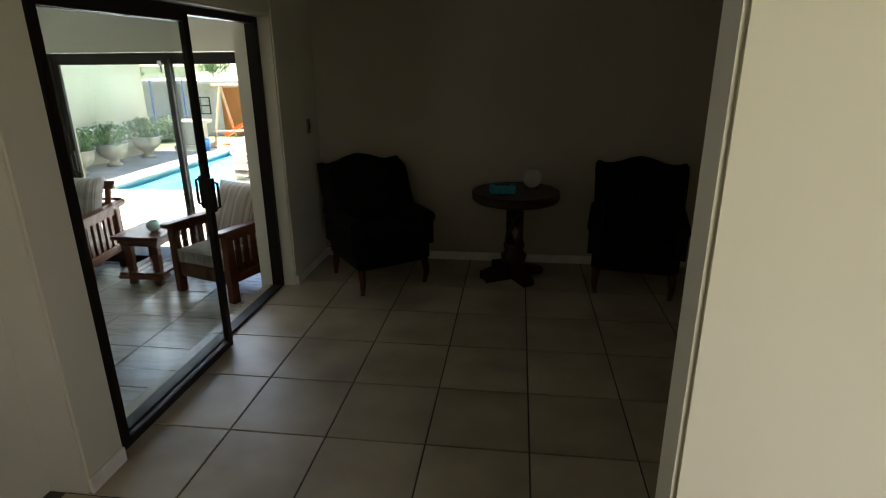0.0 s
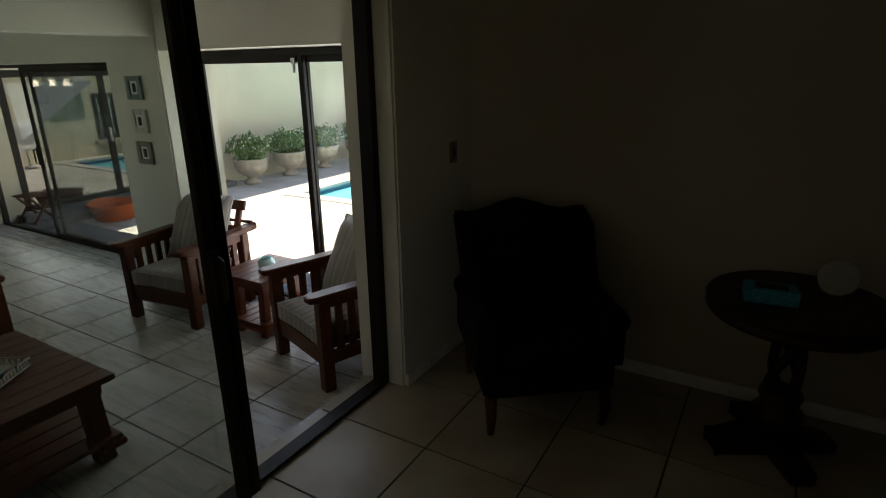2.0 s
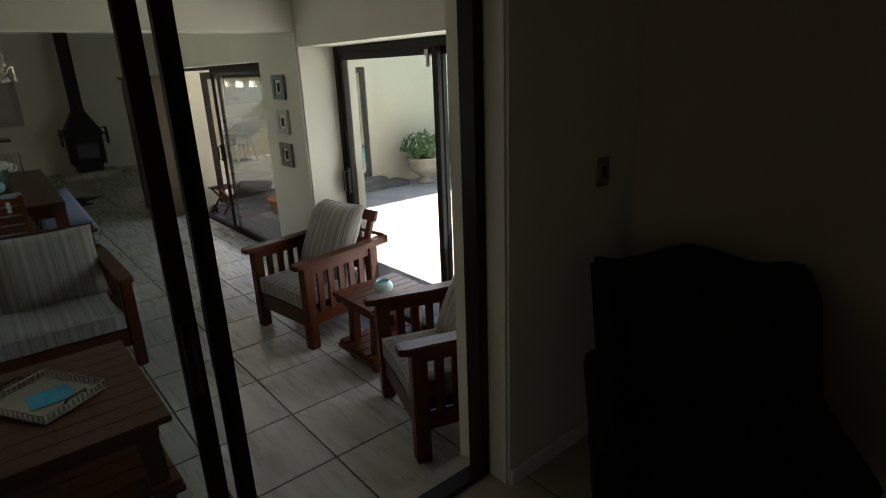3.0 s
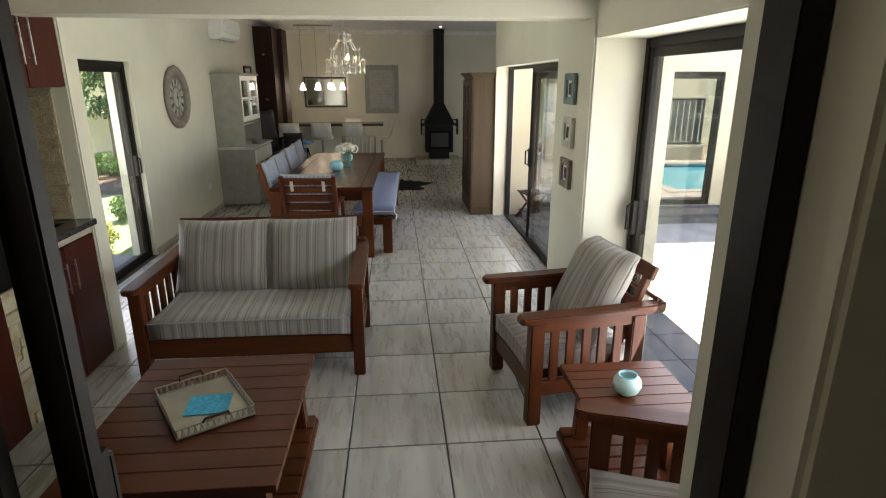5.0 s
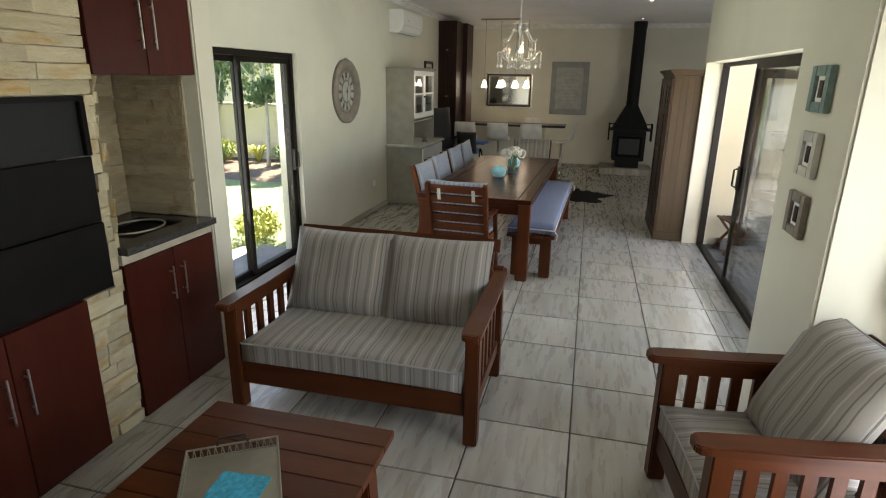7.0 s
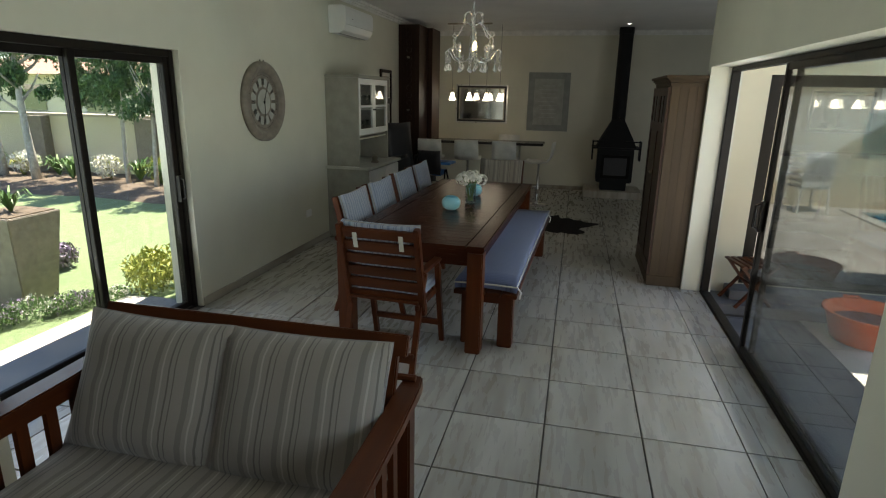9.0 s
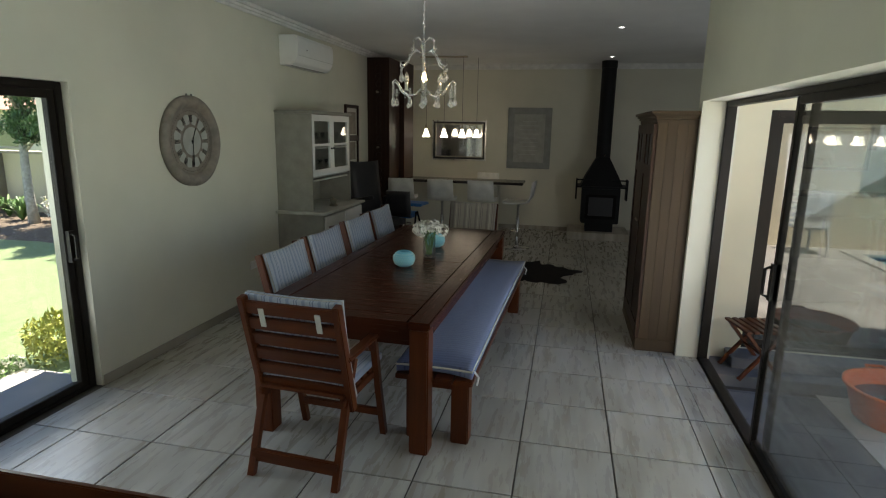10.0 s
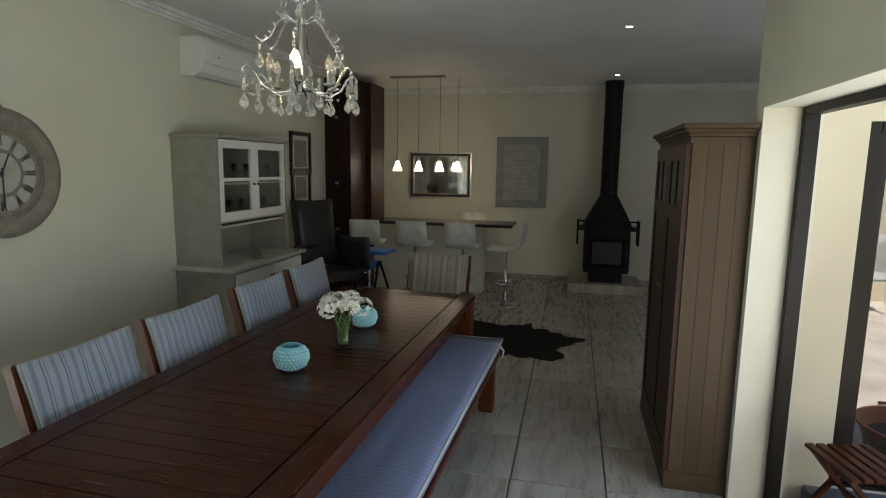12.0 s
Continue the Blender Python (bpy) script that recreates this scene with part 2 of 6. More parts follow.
def grass_material():
    k = Mat("lawn", 0.9)
    v = k.coords()
    f = k.noise(v, 0.8, 5)
    col = k.ramp(f, (0.3, (0.13, 0.20, 0.075)), (0.7, (0.20, 0.285, 0.115)))
    fine = k.mix(0.5, k.noise(v, 60, 4, 0.7), k.noise(v, 13, 4, 0.65))
    k.colour(k.mix(0.5, col, k.ramp(fine, (0.3, (0.07, 0.115, 0.04)), (0.7, (0.34, 0.42, 0.24)))))
    return k.bump(fine, 0.8, 0.05).m


WALL = plaster("wall_paint", (0.64, 0.62, 0.51))
# Lounge walls: beige paint darkened so room shade sits in the colour.
WALL_SHADED = plaster("wall_paint_shade_toned", (0.44, 0.395, 0.315))
WALL_OUT = plaster("outside_wall_paint", (0.64, 0.585, 0.435))
CEILING = plaster("ceiling_paint", (0.78, 0.78, 0.76))
TRIM = plain("white_trim", (0.74, 0.73, 0.69), 0.5)
GROUT = plain("dark_grout", (0.06, 0.052, 0.042), 0.9)
TILE = tile_material("patio_tile", (0.30, 0.275, 0.225), (0.385, 0.36, 0.31), (0.44, 0.42, 0.375), True, 0.25)
TILE_LOUNGE = tile_material("lounge_tile", (0.30, 0.245, 0.17), (0.39, 0.33, 0.24), (0.46, 0.40, 0.30), False, 0.33)
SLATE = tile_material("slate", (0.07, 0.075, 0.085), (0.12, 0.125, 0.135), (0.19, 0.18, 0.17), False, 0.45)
PAVER = tile_material("pale_paver", (0.44, 0.42, 0.38), (0.56, 0.54, 0.50), (0.66, 0.64, 0.60), False, 0.7)
TEAK = timber("red_brown_wood", (0.058, 0.0138, 0.0040), (0.108, 0.0275, 0.0072), 0.33, (1, 0, 0))
TEAK_UP = timber("red_brown_wood_upright", (0.058, 0.0138, 0.0040), (0.108, 0.0275, 0.0072), 0.33, (0, 0, 1))
TEAK_DEEP = timber("red_brown_wood_deep", (0.058, 0.0138, 0.0040), (0.108, 0.0275, 0.0072), 0.33, (0, 1, 0))
ORANGE_WOOD = timber("orange_wood", (0.20, 0.07, 0.02), (0.42, 0.17, 0.06), 0.4, (0, 0, 1))
CHERRY = timber("cherry_veneer", (0.050, 0.0075, 0.004), (0.072, 0.0125, 0.006), 0.36, (0, 0, 1), 0.7, 0.18)
DARKWOOD = timber("dark_polished_wood", (0.018, 0.008, 0.005), (0.05, 0.022, 0.013), 0.35, (0, 0, 1))
TABLEWOOD = timber("dark_table_wood", (0.043, 0.0112, 0.0048), (0.054, 0.0145, 0.006), 0.24, (1, 0, 0), 1.0, 0.16)
TABLEWOOD_DEEP = timber("dark_table_wood_across", (0.043, 0.0112, 0.0048), (0.054, 0.0145, 0.006), 0.24, (0, 1, 0), 1.0, 0.16)
PINE = timber("brown_cabinet_wood", (0.055, 0.035, 0.019), (0.082, 0.053, 0.029), 0.5, (0, 0, 1))
FRONTWOOD = timber("dark_cabinet_front", (0.030, 0.014, 0.009), (0.055, 0.026, 0.016), 0.42, (0, 0, 1))
LOGWOOD = timber("pale_pole_wood", (0.28, 0.2, 0.12), (0.5, 0.38, 0.25), 0.7, (0, 0, 1))
STRIPE = striped("grey_striped_cloth", (0.295, 0.265, 0.228), (0.13, 0.115, 0.10), 0.16, 0.05, 0.125, 0, 0.5)
STRIPE_BLUE = striped("blue_striped_cloth", (0.36, 0.40, 0.465), (0.10, 0.15, 0.25), 0.20, 0.07, 0.085)
# Blue skylight from the courtyard door is put into this bench cloth colour.
STRIPE_BENCH = striped("sky_tinted_striped_cloth", (0.15, 0.19, 0.335), (0.10, 0.135, 0.26), 0.16, 0.06, 0.06)
PIPING = plain("grey_piping", (0.30, 0.29, 0.27), 0.9)
DARKCLOTH = plain("dark_upholstery", (0.010, 0.008, 0.0075), 0.9, vary=0.3, scale=20, spec=0.1)
BLACKLEATHER = plain("black_leather", (0.02, 0.02, 0.022), 0.4)
WHITELEATHER = plain("white_leatherette", (0.62, 0.62, 0.58), 0.45)
ALU = plain("dark_bronze_aluminium", (0.013, 0.010, 0.0075), 0.42, 0.0, spec=0.18)
STEEL = plain("brushed_steel", (0.62, 0.61, 0.58), 0.28, 1.0, 0.05)
CHROME = plain("chrome", (0.75, 0.75, 0.75), 0.1, 1.0, 0.03, bump=0)
BLACKSTEEL = plain("black_steel", (0.0065, 0.0055, 0.005), 0.55, 0.0, spec=0.08)
CASTIRON = plain("cast_iron", (0.008, 0.008, 0.008), 0.55, 0.0, spec=0.2)
GRANITE = plain("dark_granite", (0.045, 0.042, 0.04), 0.18, 0, 0.5, 60)
STONE = stone_material("sandstone", (0.52, 0.44, 0.27), (0.68, 0.60, 0.42), (0.55, 0.32, 0.09))
STONE_DARK = stone_material("brown_sandstone", (0.36, 0.29, 0.18), (0.50, 0.42, 0.28), (0.30, 0.19, 0.09))
MORTAR = plain("mortar", (0.42, 0.37, 0.28), 0.95)
DRESSER = plain("taupe_dresser_paint", (0.29, 0.28, 0.24), 0.5)
CREAM = plain("cream_cupboard_paint", (0.50, 0.49, 0.43), 0.5)
WHITE = plain("white_plastic", (0.76, 0.76, 0.73), 0.35, vary=0.02, bump=0)
TEALPAINT = plain("faded_teal_paint", (0.16, 0.23, 0.21), 0.65, 0, 0.25, 22)
GREYPAINT = plain("grey_frame_paint", (0.26, 0.275, 0.25), 0.6)
PALEGREY = plain("pale_grey_board", (0.36, 0.36, 0.325), 0.7)
TAUPE = plain("taupe_washed_wood", (0.22, 0.19, 0.155), 0.7, 0, 0.2, 16)
FAINTINK = plain("faint_white_lettering", (0.43, 0.43, 0.40), 0.7)
CLOCKFACE = plain("aged_clock_face", (0.38, 0.38, 0.34), 0.6)
INK = plain("black_paint", (0.02, 0.02, 0.02), 0.6)
TURQ = plain("turquoise_ceramic", (0.16, 0.47, 0.55), 0.35)
MINT = plain("mint_ceramic", (0.42, 0.60, 0.56), 0.35)
NAPKIN = plain("turquoise_paper", (0.02, 0.32, 0.46), 0.8, 0, 0.35, 60)
PEWTER = plain("aged_pewter", (0.33, 0.30, 0.24), 0.4, 0.8)
MIRROR = plain("mirror_silver", (0.85, 0.85, 0.85), 0.02, 1.0, 0.0, bump=0)
GLASS = glass_material()
PETAL = leaf_material("white_petals", (0.62, 0.60, 0.50), (0.80, 0.79, 0.72))
LEAF = leaf_material("green_leaves", (0.05, 0.115, 0.03), (0.15, 0.27, 0.075))
LEAF_TREE = leaf_material("tree_leaves", (0.03, 0.08, 0.025), (0.10, 0.19, 0.06))
LEAF_YELLOW = leaf_material("yellow_green_leaves", (0.20, 0.25, 0.04), (0.42, 0.42, 0.09))
FLOWERS = leaf_material("mauve_flowers", (0.10, 0.14, 0.05), (0.36, 0.26, 0.42))
LAWN = grass_material()
SOIL = plain("bark_soil", (0.125, 0.093, 0.065), 0.95, 0, 0.4, 20, 0.6)
BARK = plain("grey_bark", (0.44, 0.41, 0.36), 0.9, 0, 0.3, 20, 0.5)
CAST = plain("cast_concrete", (0.42, 0.38, 0.31), 0.9, 0, 0.2, 12, 0.4)
ORANGE = plain("orange_rubber", (0.75, 0.13, 0.015), 0.45, bump=0)
BLUEPLASTIC = plain("blue_plastic", (0.02, 0.16, 0.45), 0.4, bump=0)
BLUESTEEL = plain("blue_steel_pole", (0.02, 0.12, 0.42), 0.4)
HIDE = plain("black_cowhide", (0.012, 0.0095, 0.0085), 0.85, 0, 0.4, 30, 0.4, 0.15)
COPING = plain("pool_coping", (0.50, 0.49, 0.45), 0.8)
POOLTILE = plain("blue_pool_tile", (0.05, 0.33, 0.55), 0.3)
ROOFING = plain("red_roof_tile", (0.42, 0.24, 0.17), 0.8)


def glow(name, col, strength):
    k = Mat(name, 0.4)
    k.colour(col)
    k.b.inputs["Emission Color"].default_value = (*col, 1)
    k.b.inputs["Emission Strength"].default_value = strength
    return k.m


SHADE_GLOW = glow("lit_glass_shade", (1.0, 0.9, 0.72), 2.6)
BULB_GLOW = glow("lit_bulb", (1.0, 0.72, 0.35), 14.0)
SPOT_GLOW = glow("lit_spot", (0.95, 0.97, 1.0), 3.0)
CRYSTAL = Mat("crystal", 0.03)
CRYSTAL.colour((0.85, 0.84, 0.80))
CRYSTAL.b.inputs["Transmission Weight"].default_value = 0.75
CRYSTAL = CRYSTAL.m
WATER = Mat("pool_water", 0.03)
WATER.colour((0.10, 0.52, 0.66))
wv = WATER.coords((1, 1, 1))
WATER.bump(WATER.noise(wv, 3.0, 3), 0.15, 0.05)
WATER = WATER.m
TINTED = Mat("tinted_solar_glass", 0.02)
TINTED.colour((0.015, 0.02, 0.016))
TINTED.b.inputs["IOR"].default_value = 2.3
TINTED = TINTED.m

# ---------------------------------------------------------------- the setting
S = structure
floor_lounge = S("floor_lounge", boxes((-1.9, 4.2, -2.7, 7.6, -0.2, -0.006)), GROUT, "dark grout bed under beige lounge floor tiles", "floor")
floor_main = S("floor_main", boxes((-14.3, -1.9, 0.95, 5.351, -0.34, ZF - 0.006), (-14.3, -8.951, 5.351, 9.1, -0.34, ZF - 0.006)), GROUT, "dark grout bed under pale streaked floor tiles", "floor")
S("step_riser", boxes((-1.925, -1.9, 2.185, 4.34, ZF - 0.006, -0.008)), TILE, "tiled riser of the step down into the patio room", "step")
# lounge
S("wall_sliding_door", boxes((-1.95, -1.64, 1.95, 2.185, ZF, 2.7), (-1.95, -1.64, 4.34, 5.37, ZF, 2.7), (-1.95, -1.64, 2.185, 4.34, 2.07, 2.7)), WALL, "beige plastered wall round a sliding door opening", "wall", 0.012)
S("wall_lounge_far", boxes((-1.638, 1.86, 5.13, 5.37, 0, 2.7), (1.86, 2.8, 5.13, 5.37, 1.97, 2.7), (2.8, 4.2, 5.13, 5.37, 0, 2.7)), WALL_SHADED, "plastered wall behind the two wing chairs, darkened for room shade", "wall")
S("door_lining_passage", boxes((1.86, 1.90, 5.115, 5.385, 0, 1.93), (2.76, 2.80, 5.115, 5.385, 0, 1.93), (1.86, 2.80, 5.115, 5.385, 1.93, 1.969)), TRIM, "pale painted lining of an open passage doorway", "door frame")
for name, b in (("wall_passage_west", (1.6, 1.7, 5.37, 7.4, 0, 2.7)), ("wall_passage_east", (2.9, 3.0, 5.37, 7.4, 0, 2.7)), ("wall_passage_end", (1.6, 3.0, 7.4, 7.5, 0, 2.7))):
    S(name, boxes(b), WALL_SHADED, "plastered wall of a dark passage", "wall")
S("wall_hall_right", boxes((0.345, 3.0, 0.80, 0.87, 0, 2.7)), WALL, "beige plastered wall end with a rounded corner", "wall", 0.006)
S("wall_hall_back", boxes((-1.828, 1.0, -1.5, -1.3, 0, 2.7), (2.3, 4.198, -1.5, -1.3, 0, 2.7), (1.0, 2.3, -1.5, -1.3, 0, 0.9), (1.0, 2.3, -1.5, -1.3, 2.1, 2.7)), WALL, "plastered back wall of the hall with a window opening", "wall")
S("wall_hall_side", boxes((-1.952, -1.83, -1.5, 1.948, 0, 2.7)), WALL, "plastered side wall of the hall", "wall")
S("wall_lounge_east", boxes((4.2, 4.4, -1.5, 7.6, 0, 2.7), (2.998, 4.198, 7.4, 7.6, 0, 2.7)), WALL_SHADED, "plastered east wall of the lounge", "wall")
S("ceiling_lounge", boxes((-1.95, 4.4, -1.5, 5.37, 2.7, 2.795), (1.6, 4.4, 5.37, 7.6, 2.7, 2.795)), CEILING, "white plastered lounge ceiling", "ceiling")
S("baseboard_lounge", boxes((-1.638, 1.855, 5.112, 5.128, 0, 0.075), (-1.638, -1.622, 4.35, 5.11, 0, 0.075), (-1.638, -1.622, 1.95, 2.17, 0, 0.075), (0.355, 3.0, 0.784, 0.798, 0, 0.075)), TRIM, "low white painted skirting board", "baseboard", 0.003)

# patio room and dining room
S("wall_patio_north", boxes((-2.0, -1.952, 4.88, 5.27, ZF, 2.7), (-4.198, -2.0, 4.88, 5.27, 1.85, 2.7)), WALL, "beige plastered wall over the pool door", "wall", 0.008)
S("wall_pier", boxes((-4.90, -4.2, 4.87, 5.35, ZF, 2.7)), WALL, "beige plastered pier between pool door and courtyard door", "wall", 0.012)
S("wall_dining_north", boxes((-8.68, -8.57, 5.1, 5.35, ZF, 2.7), (-8.57, -4.902, 5.1, 5.35, 1.79, 2.7), (-5.0, -4.902, 5.1, 5.35, ZF, 1.79)), WALL, "beige plastered wall over the courtyard sliding door", "wall")
S("wall_south", boxes((-14.3, -7.02, 0.95, 1.2, ZF, 2.7), (-7.02, -5.1, 0.95, 1.2, 1.8, 2.7), (-5.1, -1.952, 0.95, 1.2, ZF, 2.7)), WALL, "beige plastered long wall with a garden door", "wall")
S("wall_stub", boxes((-4.895, -4.728, 1.202, 1.81, ZF, 2.65)), WALL, "short plastered wall beside the sink cupboards", "wall", 0.01)
S("wall_west", boxes((-14.35, -14.15, 0.95, 9.1, ZF, 2.7)), WALL, "beige plastered end wall behind the bar and fireplace", "wall")
S("wall_wing", boxes((-8.95, -8.75, 5.352, 5.62, -0.32, 3.0), (-8.95, -8.75, 8.32, 13.1, -0.32, 3.0), (-8.95, -8.75, 5.62, 8.32, 1.74, 3.0), (-8.95, -8.75, 5.62, 8.32, -0.32, -0.12)), WALL_OUT, "cream plastered outside wall of the house wing", "wall")
S("wall_wing_end", boxes((-14.3, -8.952, 9.1, 9.3, -0.32, 3.0)), WALL, "plastered wall closing the bar room", "wall")
S("ceiling_dining", boxes((-14.35, -4.45, 0.95, 5.35, CEIL, 2.78), (-14.35, -8.75, 5.35, 9.3, CEIL, 2.78)), CEILING, "pale painted flat dining room ceiling", "ceiling")
S("ceiling_patio", boxes((-4.448, -1.952, 0.95, 5.2, 2.50, 2.78)), CEILING, "pale painted patio room ceiling", "ceiling")
S("beam", boxes((-4.45, -4.22, 1.202, 4.878, 1.955, 2.498)), WALL, "dropped plastered beam between patio and dining room", "beam", 0.006)


def cornice(y0, y1, x, xs, along):
    """A stepped cornice run under the ceiling."""
    bm = bmesh.new()
    for k, (d, z0, z1) in enumerate(((0.022, 2.575, 2.60), (0.04, 2.60, 2.625), (0.065, 2.625, CEIL - 0.002))):
        if along == "x":
            box(bm, x, xs, y0, y0 + (d if y1 > y0 else -d), z0, z1)
        else:
            box(bm, x, x + (d if xs > x else -d), y0, y1, z0, z1)
    return bm


S("cornice_south", cornice(1.202, 2, -14.08, -5.03, "x"), TRIM, "white moulded plaster cornice along the long wall", "cornice", 0.004)
S("cornice_west", cornice(1.27, 9.0, -14.148, -14, "y"), TRIM, "white moulded plaster cornice on the end wall", "cornice", 0.004)
S("cornice_north", cornice(5.098, 4, -8.68, -4.905, "x"), TRIM, "white moulded plaster cornice over the sliding door", "cornice", 0.004)
SKIRT = tile_material("skirting_tile", (0.30, 0.26, 0.2), (0.42, 0.38, 0.31), (0.5, 0.46, 0.4), True, 0.35)
S("baseboard_dining", boxes((-14.148, -7.03, 1.202, 1.213, ZF, -0.10), (-14.148, -14.137, 1.215, 9.0, ZF, -0.10), (-4.90, -4.2, 4.858, 4.868, ZF, -0.10)), SKIRT, "low tiled skirting in the dining room", "baseboard", 0.002)

# roofs that shade the openings
S("roof", boxes((-15.0, 4.6, 0.55, 6.08, 2.80, 2.95), (-2.2, 4.6, -1.7, 0.55, 2.80, 2.95), (1.4, 4.6, 6.08, 7.8, 2.80, 2.95)), ROOFING, "tiled roof slab with shallow eaves", "roof")
S("roof_wing", boxes((-15.0, -8.75, 6.082, 13.2, 3.02, 3.15)), ROOFING, "flat roof of the house wing", "roof")


# ---------------------------------------------------------------- aluminium doors
def pane(parent, x0, x1, y0, y1, z0, z1):
    ob = part("pane", boxes((x0, x1, y0, y1, z0, z1)), GLASS, parent, "clear window glass")
    ob.visible_shadow = False
    return ob


def leaf(parent, axis, a0, a1, c, z0, z1, w=0.05, d=0.035):
    """One glazed sliding leaf with stiles, rails and a pane. axis: the way it slides; c: its plane."""
    def at(p0, p1, zz0, zz1, q=d / 2):
        return (p0, p1, c - q, c + q, zz0, zz1) if axis == "x" else (c - q, c + q, p0, p1, zz0, zz1)
    fr = part("leaf_frame", boxes(at(a0, a0 + w, z0, z1), at(a1 - w, a1, z0, z1), at(a0 + w, a1 - w, z0, z0 + w), at(a0 + w, a1 - w, z1 - w, z1)), ALU, parent, "dark bronze aluminium leaf frame", 0.004)
    pane(fr, *at(a0 + w - 0.005, a1 - w + 0.005, z0 + w - 0.005, z1 - w + 0.005, 0.003))
    return fr


def outer(parent, axis, a0, a1, c, z0, z1, w=0.045, d=0.10):
    def at(p0, p1, zz0, zz1, q=d / 2):
        return (p0, p1, c - q, c + q, zz0, zz1) if axis == "x" else (c - q, c + q, p0, p1, zz0, zz1)
    return part("door_frame", boxes(at(a0, a0 + w, z0, z1), at(a1 - w, a1, z0, z1), at(a0 + w, a1 - w, z1 - w, z1), at(a0 + w, a1 - w, z0, z0 + 0.02)), ALU, parent, "dark bronze aluminium door frame", 0.004)


def pull(parent, x, y, z, dx=0.0, dy=0.0, mat=None):
    """A flush plate with a bar grip, standing off by dx, dy."""
    bm = boxes((x - 0.018, x + 0.018, y - 0.018, y + 0.018, z - 0.10, z + 0.10))
    tube(bm, [(x + dx, y + dy, z - 0.08), (x + dx * 2.2, y + dy * 2.2, z - 0.07), (x + dx * 2.2, y + dy * 2.2, z + 0.07), (x + dx, y + dy, z + 0.08)], 0.009)
    return part("door_handle", bm, mat or ALU, parent, "dark metal pull handle")


d1 = tagged(thing("door_lounge", "open dark aluminium sliding door, leaves pushed aside", "sliding door"), kind="structure")
outer(d1, "y", 2.187, 4.338, -1.785, 0.002, 2.068, 0.045, 0.085)
l1 = leaf(d1, "y", 2.24, 3.350, -1.712, 0.024, 2.02, 0.047)
l2 = leaf(d1, "y", 2.20, 3.265, -1.665, 0.024, 2.02, 0.047)
pull(d1, -1.64, 3.24, 1.02, 0.02, 0)
pull(d1, -1.735, 3.326, 1.02, -0.02, 0)

d2 = tagged(thing("door_pool", "closed dark aluminium sliding glass door to the pool", "sliding door"), kind="structure")
outer(d2, "x", -4.198, -2.002, 5.205, ZF, 1.848, 0.05, 0.09)
leaf(d2, "x", -4.15, -3.0, 5.185, ZF + 0.022, 1.80, 0.05)
leaf(d2, "x", -3.05, -2.05, 5.225, ZF + 0.022, 1.80, 0.05)
pull(d2, -4.125, 5.16, 0.86, 0, -0.02)
part("latch", boxes((-3.10, -3.06, 5.15, 5.18, 1.74, 1.78), (-3.09, -3.07, 5.155, 5.17, 1.68, 1.74)), STEEL, d2, "small steel bolt at the door head", 0.003)

d3 = tagged(thing("door_courtyard", "half-open dark aluminium sliding door to the courtyard", "sliding door"), kind="structure")
outer(d3, "x", -8.568, -5.002, 5.293, ZF, 1.788, 0.035, 0.066)
leaf(d3, "x", -7.16, -5.04, 5.309, ZF + 0.022, 1.752, 0.042, 0.03)
leaf(d3, "x", -7.26, -5.14, 5.277, ZF + 0.022, 1.752, 0.042, 0.03)
pull(d3, -7.236, 5.266, 0.80, 0, -0.022)

d4 = tagged(thing("door_garden", "dark aluminium sliding glass door to the lawn", "sliding door"), kind="structure")
outer(d4, "x", -7.018, -5.102, 1.10, ZF, 1.798, 0.05, 0.11)
leaf(d4, "x", -6.97, -6.125, 1.125, ZF + 0.022, 1.75, 0.05)
leaf(d4, "x", -6.185, -5.15, 1.08, ZF + 0.022, 1.75, 0.05)
pull(d4, -6.945, 1.155, 0.80, 0, 0.02)

d5 = tagged(thing("door_wing", "closed tinted glass sliding door of the house wing", "sliding door"), kind="structure")
outer(d5, "y", 5.622, 8.318, -8.80, -0.118, 1.738, 0.05, 0.08)
for a0, a1 in ((5.672, 6.968), (6.972, 8.268)):
    fr = part("leaf_frame", boxes((-8.80, -8.77, a0, a0 + 0.045, -0.09, 1.69), (-8.80, -8.77, a1 - 0.045, a1, -0.09, 1.69), (-8.80, -8.77, a0 + 0.045, a1 - 0.045, -0.09, -0.045), (-8.80, -8.77, a0 + 0.045, a1 - 0.045, 1.645, 1.69)), ALU, d5, "dark bronze aluminium leaf frame")
    part("pane", boxes((-8.788, -8.782, a0 + 0.04, a1 - 0.04, -0.05, 1.65)), TINTED, fr, "dark tinted reflective glass")
pull(d5, -8.76, 6.97, 0.8, 0.02, 0, STEEL)


